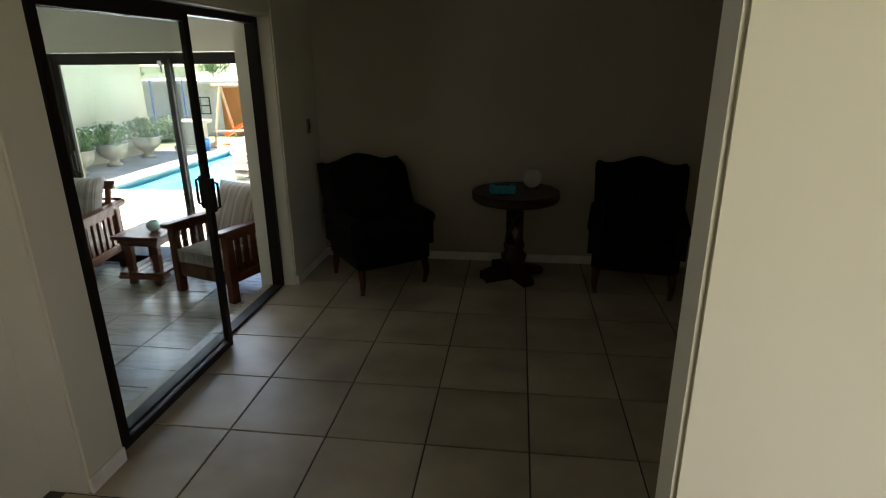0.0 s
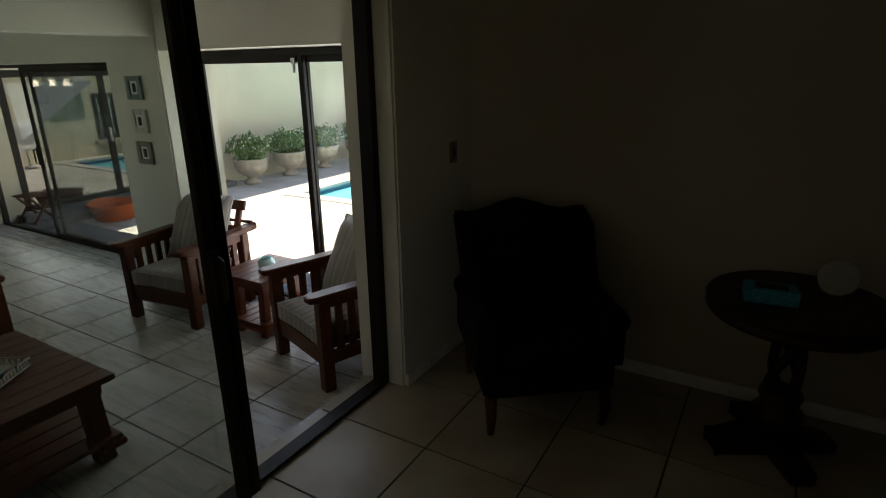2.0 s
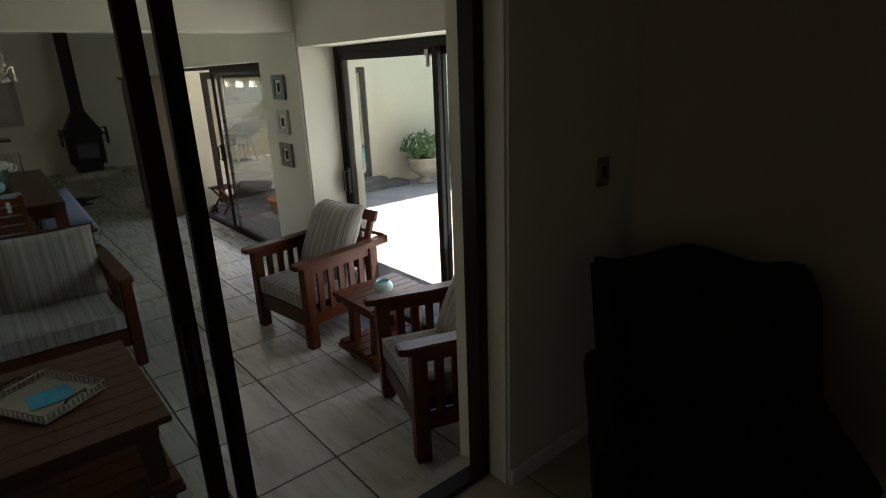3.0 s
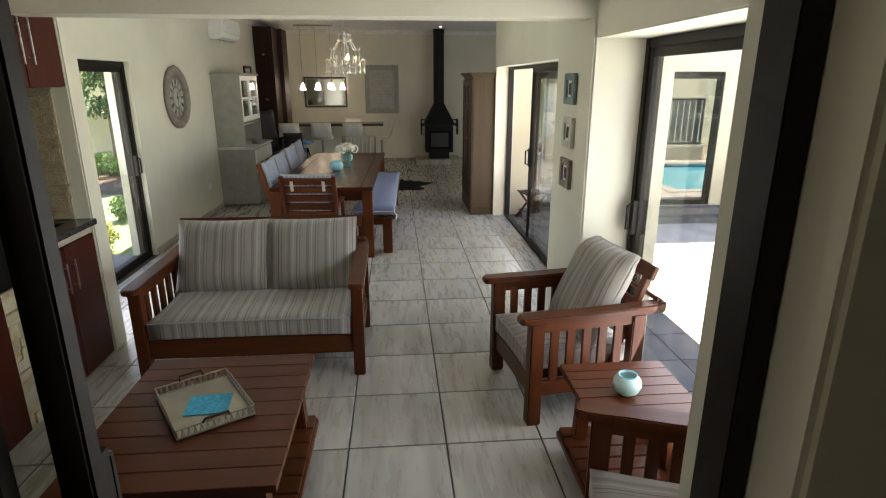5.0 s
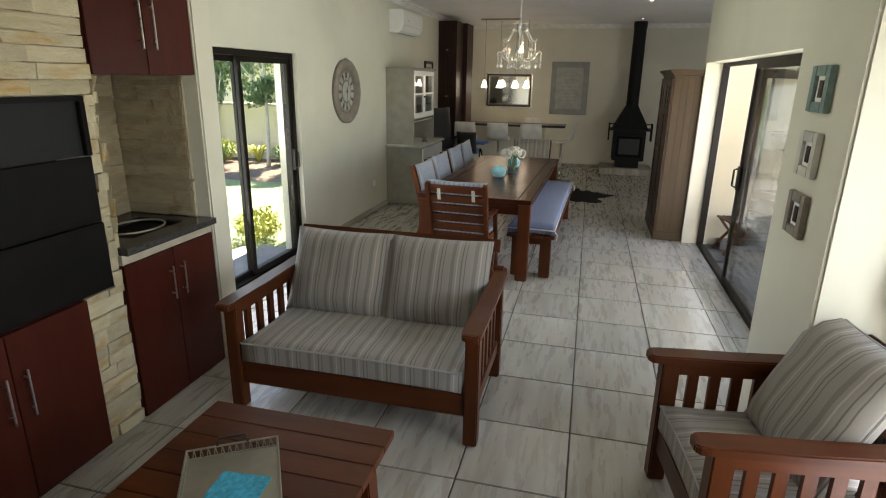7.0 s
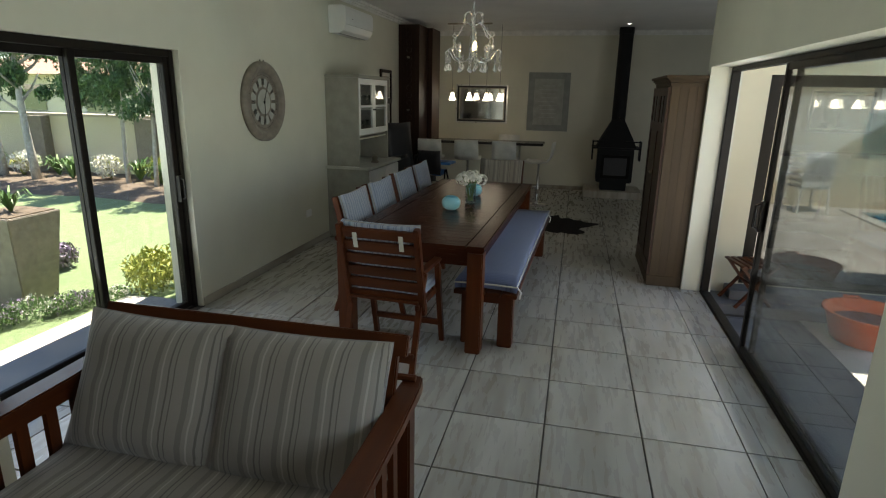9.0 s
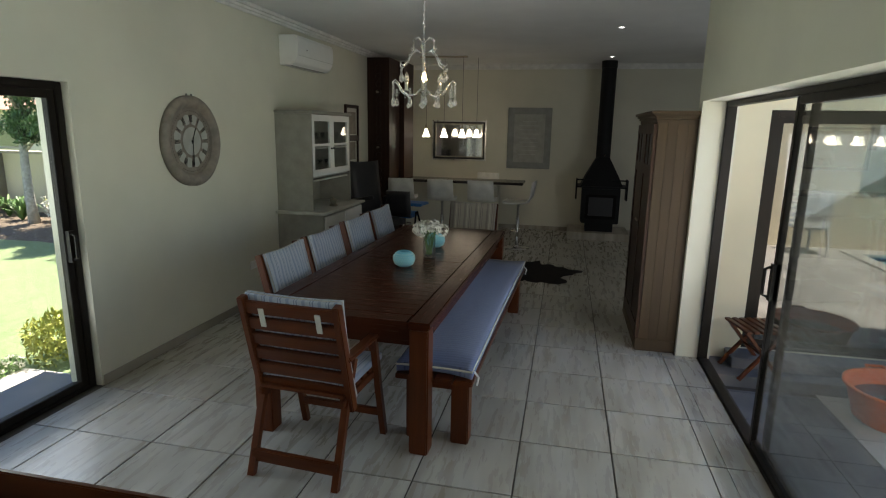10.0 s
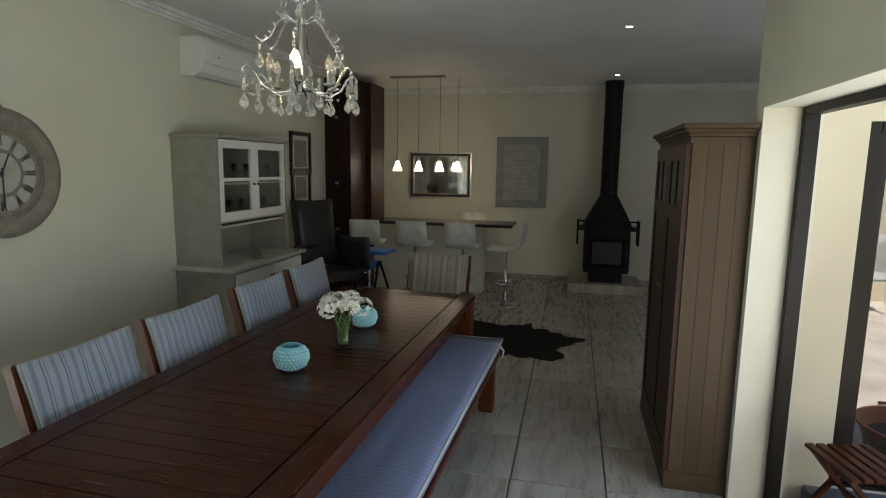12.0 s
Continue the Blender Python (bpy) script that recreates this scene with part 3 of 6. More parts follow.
# ---------------------------------------------------------------- furniture makers
def morris(name, label, category, at, w, depth=0.74, seats=1, group=""):
    """A slat-sided wooden seat with loose cushions; front towards -y, width along x."""
    t = thing(name, label, category, at, group)
    arm = 0.63
    back = depth - 0.10         # centre of the rear legs
    for sx in (-1, 1):
        xo, xi = sx * w / 2, sx * (w / 2 - 0.07)
        a, b = min(xo, xi), max(xo, xi)
        part("leg", boxes((a, b, 0.0, 0.075, 0, arm - 0.03)), TEAK_UP, t, bevel=0.006)
        part("leg", boxes((a, b, depth - 0.14, depth - 0.065, 0, arm - 0.03)), TEAK_UP, t, bevel=0.006)
        bm = bmesh.new()
        rows = []
        for y, f, lift in ((-0.062, 0.55, -0.004), (-0.05, 0.85, 0), (-0.02, 1, 0), (0.12, 1, 0.002), (0.30, 1, 0), (depth * 0.7, 0.96, 0.004), (depth - 0.02, 0.85, 0.014), (depth + 0.05, 0.68, 0.022)):
            c, h = (a + b) / 2, ((b - a) / 2 + 0.014) * f
            rows.append([bm.verts.new(p) for p in ((c - h, y, arm - 0.03), (c + h, y, arm - 0.03), (c + h, y, arm + 0.006 + lift), (c - h, y, arm + 0.006 + lift))])
        for p, q in zip(rows, rows[1:]):
            for j in range(4):
                bm.faces.new((p[j], p[(j + 1) % 4], q[(j + 1) % 4], q[j]))
        bm.faces.new(rows[0])
        bm.faces.new(rows[-1])
        part("armrest", bm, TEAK_DEEP, t, "polished wooden armrest board", bevel=0.007)
        part("side_rail", boxes((a + 0.015, b - 0.015, 0.075, depth - 0.14, 0.17, 0.25)), TEAK_DEEP, t, bevel=0.004)
        part("side_rail", boxes((a + 0.015, b - 0.015, 0.075, depth - 0.14, arm - 0.09, arm - 0.03)), TEAK_DEEP, t, bevel=0.004)
        for k in range(5):
            y = 0.075 + (depth - 0.215) * (k + 0.75) / 5.5
            part("side_slat", boxes((a + 0.024, b - 0.024, y - 0.022, y + 0.022, 0.25, arm - 0.09)), TEAK_UP, t)
    part("front_apron", boxes((-w / 2 + 0.07, w / 2 - 0.07, 0.02, 0.05, 0.155, 0.28)), TEAK, t, bevel=0.005)
    part("back_apron", boxes((-w / 2 + 0.07, w / 2 - 0.07, depth - 0.12, depth - 0.09, 0.155, 0.28)), TEAK, t, bevel=0.005)
    part("seat_deck", boxes((-w / 2 + 0.07, w / 2 - 0.07, 0.05, depth - 0.12, 0.245, 0.27)), TEAK, t)
    lean = pose(0, depth - 0.235, 0.27, -21)
    part("back_rest_bar", tube(bmesh.new(), [(-w / 2 + 0.02, depth + 0.012, arm + 0.034), (w / 2 - 0.02, depth + 0.012, arm + 0.034)], 0.014, 8), TEAK, t)
    for x in (-w / 2 + 0.10, w / 2 - 0.10):
        bm = boxes((x - 0.025, x + 0.025, 0.0, 0.035, 0.0, 0.60))
        bm.transform(lean)
        part("back_post", bm, TEAK_UP, t, bevel=0.005)
    for z0, z1 in ((0.08, 0.13), (0.22, 0.27), (0.36, 0.41), (0.54, 0.62)):
        over = 0.0 if z0 < 0.5 else 0.035
        bm = boxes((-w / 2 + 0.075 - over, w / 2 - 0.075 + over, 0.002 - over / 6, 0.03 - over / 6, z0, z1))
        bm.transform(lean)
        part("back_slat", bm, TEAK, t, bevel=0.004)
    cw = (w - 0.16) / seats
    m = pose(0, 0.31, 0.345)
    c = part("seat_cushion", cushion(cw * seats - 0.006, 0.60, 0.145, m, 0.22, 7 + 4 * (seats - 1)), STRIPE, t, "grey striped seat cushion", smooth=True)
    part("piping", rim(cw * seats - 0.004, 0.60, 0.006, m @ pose(0, 0, 0.05)), PIPING, c)
    for k in range(seats):
        x = -w / 2 + 0.08 + cw * (k + 0.5)
        tall = 0.53 if seats > 1 else 0.58
        m = pose(x, depth - 0.225, 0.35 + tall / 2, 90 - 25, 0, (k - (seats - 1) / 2) * 3)
        c = part("back_cushion", cushion(cw + 0.025 if seats > 1 else cw + 0.01, tall, 0.20, m, 0.84, 11, 0.04), STRIPE, t, "plump grey striped back cushion", smooth=True)
        part("piping", rim(cw + 0.027 if seats > 1 else cw + 0.012, tall + 0.002, 0.005, m, 0.04), PIPING, c)
    return t


def planked(name, label, category, at, length, width, high, planks, shelf, leg=0.085, group=""):
    """A plank-topped low table with a plank shelf; planks along x."""
    t = thing(name, label, category, at, group)
    pw = width / planks
    for k in range(planks):
        y = -width / 2 + pw * (k + 0.5)
        part("top_plank", boxes((-length / 2, length / 2, y - pw / 2 + 0.0012, y + pw / 2 - 0.0012, high - 0.032, high)), TEAK, t, bevel=0.002)
    part("top_frame", boxes((-length / 2 + 0.05, length / 2 - 0.05, -width / 2 + 0.05, -width / 2 + 0.075, high - 0.10, high - 0.033), (-length / 2 + 0.05, length / 2 - 0.05, width / 2 - 0.075, width / 2 - 0.05, high - 0.10, high - 0.033),
         (-length / 2 + 0.05, -length / 2 + 0.075, -width / 2 + 0.075, width / 2 - 0.075, high - 0.10, high - 0.033), (length / 2 - 0.075, length / 2 - 0.05, -width / 2 + 0.075, width / 2 - 0.075, high - 0.10, high - 0.033)), TEAK, t)
    for sx in (-1, 1):
        for sy in (-1, 1):
            x, y = sx * (length / 2 - 0.10), sy * (width / 2 - 0.10)
            bm = boxes((x - leg / 2, x + leg / 2, y - leg / 2, y + leg / 2, 0, high - 0.034))
            for v in bm.verts:
                if v.co.z < 0.01:
                    v.co.x += sx * 0.02
            part("leg", bm, TEAK_UP, t, bevel=0.005)
    n = max(4, planks - 1)
    for k in range(n):
        y = -width / 2 + 0.02 + (width - 0.04) * (k + 0.5) / n
        h = (width - 0.04) / n / 2 - 0.003
        part("shelf_plank", boxes((-length / 2 + 0.01, length / 2 - 0.01, y - h, y + h, shelf - 0.024, shelf)), TEAK, t, bevel=0.003)
    for sx in (-1, 1):
        x = sx * (length / 2 - 0.055)
        part("shelf_bearer", boxes((x - 0.055, x + 0.055, -width / 2 + 0.01, width / 2 - 0.01, shelf - 0.06, shelf - 0.026)), TEAK_DEEP, t, bevel=0.004)
    return t


def garden_chair(at, label, cloth=None, tilt=0.0):
    """A slat-backed folding armchair with a tied pad; front towards -y."""
    t = thing("dining_chair", label, "chair", at, "chairs round the dining table")
    w = 0.54
    lean = pose(0, 0.40, 0.40, -14 - tilt)
    for sx in (-1, 1):
        x = sx * (w / 2 - 0.02)
        bm = boxes((x - 0.018, x + 0.018, -0.025, 0.025, -0.05, 0.55))
        bm.transform(lean)
        part("back_stile", bm, TEAK_UP, t, bevel=0.005)
        part("front_leg", tube(bmesh.new(), [(x, -0.02, 0.0), (x, 0.05, 0.30), (x, 0.12, 0.64)], 0.024, 4), TEAK_UP, t)
        part("rear_leg", tube(bmesh.new(), [(x * 0.93, 0.56, 0.0), (x * 0.93, 0.42, 0.40), (x * 0.93, 0.33, 0.60)], 0.024, 4), TEAK_UP, t)
        part("armrest", boxes((x - 0.03, x + 0.03, -0.02, 0.46, 0.63, 0.655)), TEAK_DEEP, t, bevel=0.008)
        part("seat_rail", boxes((x - 0.035, x - 0.01, 0.0, 0.46, 0.39, 0.43)) if sx > 0 else boxes((x + 0.01, x + 0.035, 0.0, 0.46, 0.39, 0.43)), TEAK_DEEP, t, bevel=0.004)
    for k in range(6):
        y = 0.03 + k * 0.078
        part("seat_slat", boxes((-w / 2 + 0.04, w / 2 - 0.04, y - 0.03, y + 0.03, 0.43, 0.448)), TEAK, t, bevel=0.003)
    for k in range(6):
        z = 0.055 + k * 0.088
        bm = boxes((-w / 2 + 0.035, w / 2 - 0.035, -0.012, 0.012, z - 0.033, z + 0.033))
        bm.transform(lean)
        part("back_slat", bm, TEAK, t, bevel=0.004)
    part("foot_rail", boxes((-w / 2 + 0.03, w / 2 - 0.03, 0.515, 0.545, 0.07, 0.135)), TEAK, t, bevel=0.004)
    part("foot_rail", boxes((-w / 2 + 0.03, w / 2 - 0.03, 0.0, 0.03, 0.13, 0.17)), TEAK, t, bevel=0.004)
    m = lean @ pose(0, -0.045, 0.268, 90)
    c = part("back_pad", cushion(w - 0.03, 0.56, 0.055, m, 0.35, 6), cloth or STRIPE_BLUE, t, "pale blue striped back pad", smooth=True)
    part("piping", rim(w - 0.028, 0.56, 0.005, m), PIPING, c)
    part("seat_pad", cushion(w - 0.06, 0.44, 0.055, pose(0, 0.20, 0.476), 0.35, 6), cloth or STRIPE_BLUE, t, "pale blue striped seat pad", smooth=True)
    for sx in (-1, 1):
        bm = boxes((sx * 0.15 - 0.014, sx * 0.15 + 0.014, 0.012, 0.017, 0.40, 0.50))
        bm.transform(lean)
        part("tie_strap", bm, CREAM, t, "pale cloth strap tied round the back slat")
    return t


def wing_chair(at, label):
    """A high-backed upholstered wing chair on turned wooden legs; front towards -y."""
    t = thing("wing_chair", label, "armchair", at, "wing chairs in the lounge")
    m = pose(0, 0.60, 0.36, -9)
    bm = bmesh.new()
    bmesh.ops.create_cube(bm, size=2)
    bmesh.ops.subdivide_edges(bm, edges=bm.edges[:], cuts=7, use_grid_fill=True)
    for v in bm.verts:
        u, q, s = v.co
        top = 0.03 * math.cos(u * 4.2) - 0.015 * abs(u)
        v.co = m @ Vector((u * (0.31 + 0.035 * (s + 1) / 2), q * 0.065 * (1 - 0.2 * abs(u) ** 4), 0.0 + (s + 1) / 2 * (0.70 + (top if s > 0 else 0))))
    part("backrest", bm, DARKCLOTH, t, smooth=True, bevel=0)
    part("seat_box", boxes((-0.32, 0.32, 0.02, 0.64, 0.22, 0.38)), DARKCLOTH, t, bevel=0.02)
    part("seat_cushion", cushion(0.50, 0.56, 0.14, pose(0, 0.28, 0.44), 0.3), DARKCLOTH, t, smooth=True)
    for sx in (-1, 1):
        bm = bmesh.new()
        tube(bm, [(sx * 0.31, 0.02, 0.60), (sx * 0.315, 0.3, 0.61), (sx * 0.32, 0.60, 0.62)], 0.06, 10)
        box(bm, sx * 0.31 - 0.045, sx * 0.31 + 0.045, 0.03, 0.62, 0.36, 0.60)
        part("arm", bm, DARKCLOTH, t, smooth=False)
        bm = bmesh.new()
        vs = [bm.verts.new((sx * (0.33 + 0.01 * k), y, z)) for k, (y, z) in enumerate(((0.62, 0.62), (0.30, 0.64), (0.40, 0.80), (0.50, 0.98), (0.68, 1.04)))]
        f = bm.faces.new(vs)
        r = bmesh.ops.extrude_face_region(bm, geom=[f])
        bmesh.ops.translate(bm, verts=[g for g in r["geom"] if isinstance(g, bmesh.types.BMVert)], vec=(-sx * 0.07, 0, 0))
        part("wing", bm, DARKCLOTH, t, bevel=0.015)
        for y in (0.06, 0.60):
            bm = tube(bmesh.new(), [(sx * 0.28, y, 0.22), (sx * 0.285, y - 0.03 if y < 0.3 else y + 0.02, 0.12), (sx * 0.28, y if y < 0.3 else y + 0.05, 0.0)], [0.032, 0.026, 0.018], 8)
            part("leg", bm, TEAK_UP, t, "turned reddish wooden leg", smooth=True)
    return t


# ---------------------------------------------------------------- lounge
wing_chair(pose(-0.78, 4.32, 0, 0, 0, 38) @ Matrix.Diagonal((1, 1, 0.94, 1)), "dark upholstered wing chair on short wooden legs in the corner")
wing_chair(pose(1.05, 4.35, 0, 0, 0, -10) @ Matrix.Diagonal((1, 1, 0.92, 1)), "dark upholstered high-backed wing chair beside the passage")

t = thing("pedestal_table", "dark round pedestal table between the wing chairs", "table", pose(0.14, 4.74, 0))
part("tabletop", lathe([(0.02, 0.66), (0.30, 0.66), (0.345, 0.675), (0.36, 0.695), (0.355, 0.72), (0.362, 0.735), (0.35, 0.75), (0.02, 0.752)], 40), DARKWOOD, t, smooth=False)
part("collar", lathe([(0.12, 0.62), (0.14, 0.63), (0.14, 0.658)], 20), DARKWOOD, t)
for k in range(4):
    a = k * math.pi / 2 + 0.4
    pts = [(0.055 * math.cos(a + z * 5) + 0.015 * math.sin(z * 20) * math.cos(a), 0.055 * math.sin(a + z * 5) + 0.015 * math.sin(z * 20) * math.sin(a), 0.30 + z) for z in np.linspace(0, 0.32, 12)]
    part("twisted_column", tube(bmesh.new(), pts, 0.022, 8), DARKWOOD, t, smooth=True)
part("column_base", lathe([(0.05, 0.13), (0.10, 0.15), (0.11, 0.20), (0.075, 0.24), (0.09, 0.28), (0.085, 0.305)], 20), DARKWOOD, t, smooth=True)
for k in range(4):
    a = k * math.pi / 2 + 0.5
    bm = boxes((0.04, 0.27, -0.055, 0.055, 0.0, 0.13))
    for v in bm.verts:
        if v.co.x > 0.2 and v.co.z > 0.1:
            v.co.z = 0.06
    bm.transform(pose(0, 0, 0, 0, 0, math.degrees(a)))
    part("foot", bm, DARKWOOD, t, bevel=0.012)

t = thing("tissue_box", "small turquoise box lying on the pedestal table", "box", pose(0.03, 4.66, 0.752, 0, 0, 8))
part("body", boxes((-0.10, 0.10, -0.06, 0.06, 0, 0.06)), NAPKIN, t, bevel=0.004)
part("lid", boxes((-0.06, 0.06, -0.03, 0.03, 0.0605, 0.064)), INK, t)
t = thing("round_ornament", "pale round plate ornament on a small stand", "ornament", pose(0.27, 4.82, 0.752))
bm = lathe([(0.005, -0.006), (0.07, -0.004), (0.08, 0.004), (0.07, 0.006), (0.005, 0.005)], 28)
bm.transform(pose(0, 0, 0.088, 82, 0, 10))
part("plate", bm, CREAM, t, smooth=True)
for x in (-1, 1):
    part("stand_leg", tube(bmesh.new(), [(x * 0.04, -0.03, 0.006), (x * 0.03, 0.02, 0.03), (x * 0.03, 0.05, 0.006)], 0.005, 6), DARKWOOD, t)
t = thing("light_switch", "small dark switch plate on the wall", "switch", pose(-1.638, 4.9, 1.24))
part("plate", boxes((0.0, 0.008, -0.04, 0.04, -0.06, 0.06)), TAUPE, t, bevel=0.003)
part("rocker", boxes((0.0085, 0.013, -0.012, 0.012, -0.025, 0.025)), INK, t)

# ---------------------------------------------------------------- patio room: seats and tables
morris("loveseat", "wooden two-seat sofa with plump grey striped cushions", "sofa", pose(-4.245, 2.862, ZF, 0, 0, 90), 1.375, 0.86, 2)
morris("armchair", "wooden slat-sided armchair with grey striped cushions near the pier", "armchair", pose(-3.955, 4.40, ZF, 0, 0, 8), 0.70, 0.72, 1, "patio armchairs")
morris("armchair", "wooden slat-sided armchair with grey striped cushions beside the lounge door", "armchair", pose(-2.50, 4.38, ZF, 0, 0, -19), 0.70, 0.70, 1, "patio armchairs")
planked("coffee_table", "low reddish wooden coffee table with a slatted shelf", "coffee table", pose(-3.14, 2.955, ZF, 0, 0, 90), 0.77, 0.97, 0.48, 9, 0.14)
planked("side_table", "small slatted wooden side table between the armchairs", "side table", pose(-3.20, 4.80, ZF, 0, 0, 90), 0.50, 0.46, 0.47, 6, 0.13, 0.06)

t = thing("bowl", "small mint green ceramic bowl on the side table", "bowl", pose(-3.14, 4.765, 0.302) @ Matrix.Scale(0.8, 4))
part("body", lathe([(0.035, 0.0), (0.062, 0.02), (0.078, 0.055), (0.075, 0.085), (0.055, 0.112), (0.045, 0.116), (0.045, 0.108), (0.062, 0.08), (0.05, 0.03), (0.005, 0.015)], 28), MINT, t, smooth=True)
part("rim", tube(bmesh.new(), [(0.05 * math.cos(a), 0.05 * math.sin(a), 0.115) for a in np.linspace(0, 2 * math.pi, 24, endpoint=False)], 0.004, 5, True), TURQ, t)

t = thing("serving_tray", "square pewter tray with pierced gallery on the coffee table", "tray", pose(-3.17, 2.945, 0.313, 0, 0, -58))
part("tray_base", boxes((-0.15, 0.15, -0.19, 0.19, 0.004, 0.010)), PEWTER, t)
for a0, a1, b0, b1 in ((-0.15, 0.15, -0.19, -0.19), (-0.15, 0.15, 0.19, 0.19), (-0.15, -0.15, -0.19, 0.19), (0.15, 0.15, -0.19, 0.19)):
    bm = tubes([[(a0, b0, 0.010), (a1, b1, 0.010)], [(a0, b0, 0.046), (a1, b1, 0.046)]], 0.004, 5)
    n = 26
    for k in range(n):
        f = (k + 0.5) / n
        x, y = a0 + (a1 - a0) * f, b0 + (b1 - b0) * f
        tube(bm, [(x, y, 0.010), (x + (0.006 if k % 2 else -0.006) * (a1 != a0), y + (0.006 if k % 2 else -0.006) * (b1 != b0), 0.046)], 0.0022, 4)
    part("gallery_side", bm, PEWTER, t, "pierced pewter gallery rail")
for s in (-1, 1):
    part("handle", tube(bmesh.new(), [(-0.05, s * 0.19, 0.046), (-0.045, s * 0.205, 0.066), (0.045, s * 0.205, 0.066), (0.05, s * 0.19, 0.046)], 0.006, 6), DARKWOOD, t)
for sx in (-1, 1):
    for sy in (-1, 1):
        part("foot", lathe([(0.006, -0.009 + 0.009), (0.009, 0.002), (0.006, 0.0045)], 8, (sx * 0.14, sy * 0.18, 0)), PEWTER, t)
bm = boxes((-0.085, 0.085, -0.075, 0.075, 0.0, 0.004))
tagged(part("napkin", bm, NAPKIN), "folded turquoise patterned paper napkin in the tray", "napkin").matrix_world = pose(-3.165, 2.965, 0.3235, 0, 0, 95)

# ---------------------------------------------------------------- built-in barbecue and sink wall
random.seed(4)


def cladding(parent, x0, x1, y, z0, z1, mat, face="y", course=(0.045, 0.085), long=(0.14, 0.42), out=0.028):
    """Rough split stones in courses on a face, each its own piece, standing out by uneven amounts."""
    z = z0
    while z < z1 - 0.01:
        h = min(random.uniform(*course), z1 - z)
        if z1 - z - h < 0.03:
            h = z1 - z
        x = x0
        while x < x1 - 0.005:
            w = min(random.uniform(*long), x1 - x)
            if x1 - x - w < 0.05:
                w = x1 - x
            o = out * random.uniform(0.6, 1.3)
            ob = new("stone", STONE_MESHES[random.randrange(4)])
            ob.parent = parent
            if face == "y":
                ob.matrix_basis = Matrix.Translation((x + w / 2, y + o / 2, z + h / 2)) @ Matrix.Diagonal((w - 0.003, o, h - 0.003, 1))
            else:
                ob.matrix_basis = Matrix.Translation((y + o / 2, x + w / 2, z + h / 2)) @ Matrix.Diagonal((o, w - 0.003, h - 0.003, 1))
            ob.active_material_index = 0
            x += w
        z += h


def stone_mesh(mat):
    bm = bmesh.new()
    bmesh.ops.create_cube(bm, size=1)
    bmesh.ops.subdivide_edges(bm, edges=[e for e in bm.edges if abs(e.verts[0].co.x - e.verts[1].co.x) > 0.5], cuts=2)
    for v in bm.verts:
        v.co += Vector((random.uniform(-0.012, 0.012), random.uniform(-0.13, 0.13), random.uniform(-0.035, 0.035)))
    return mesh_of("stone", bm, mat)


t = thing("barbecue_hearth", "stone-clad built-in barbecue with black steel doors", "barbecue")
part("core", boxes((-4.02, -3.80, 1.202, 1.76, ZF, 2.498), (-3.80, -1.954, 1.202, 1.76, 1.50, 2.498), (-3.80, -1.954, 1.202, 1.70, ZF, 0.60), (-3.80, -1.954, 1.202, 1.40, 0.60, 1.50)), MORTAR, t)
STONE_MESHES = [stone_mesh(STONE) for k in range(4)]
cladding(t, -4.02, -1.96, 1.762, 1.505, 2.49, STONE)
cladding(t, -4.02, -3.80, 1.762, ZF + 0.002, 0.60, STONE, "y", (0.05, 0.10), (0.07, 0.2))
cladding(t, -4.02, -3.965, 1.762, 0.60, 1.505, STONE, "y", (0.04, 0.09), (0.05, 0.1))
cladding(t, 1.30, 1.775, -4.022, 0.78, 1.585, STONE, "x", (0.05, 0.09), (0.12, 0.3), -0.02)
fire = part("firebox", boxes((-3.795, -1.96, 1.42, 1.77, 0.602, 1.498)), BLACKSTEEL, t, "black steel firebox shell")
for z0, z1, y in ((0.612, 0.93, 1.80), (0.935, 1.235, 1.79)):
    part("steel_door", boxes((-3.96, -1.97, 1.772, y, z0, z1)), BLACKSTEEL, t, "black steel drop door panel", bevel=0.004)
part("hood_recess", boxes((-3.96, -1.97, 1.772, 1.778, 1.24, 1.496)), CASTIRON, t)
part("hood_lip", boxes((-3.96, -1.97, 1.772, 1.80, 1.478, 1.50), (-3.96, -3.93, 1.772, 1.80, 1.24, 1.478)), BLACKSTEEL, t, bevel=0.003)


def cupboard(name, label, x0, x1, y0, y1, z0, z1, doors, hz, hl=0.17):
    """A cherry veneer unit with slab doors and bar handles, front towards +y."""
    u = thing(name, label, "cupboard")
    part("body", boxes((x0, x1, y0, y1 - 0.022, z0, z1)), CHERRY, u)
    w = (x1 - x0) / doors
    for k in range(doors):
        a, b = x0 + k * w, x0 + (k + 1) * w
        d = part("door", boxes((a + 0.002, b - 0.002, y1 - 0.02, y1, z0 + 0.003, z1 - 0.003)), CHERRY, u, "cherry veneer slab door", bevel=0.002)
        hx = b - 0.045 if k % 2 == 0 else a + 0.045
        part("handle", tubes([[(hx, y1 + 0.028, hz - hl / 2), (hx, y1 + 0.028, hz + hl / 2)], [(hx, y1, hz - hl / 3), (hx, y1 + 0.024, hz - hl / 3)], [(hx, y1, hz + hl / 3), (hx, y1 + 0.024, hz + hl / 3)]], 0.005), STEEL, d, "brushed steel bar handle")
    return u


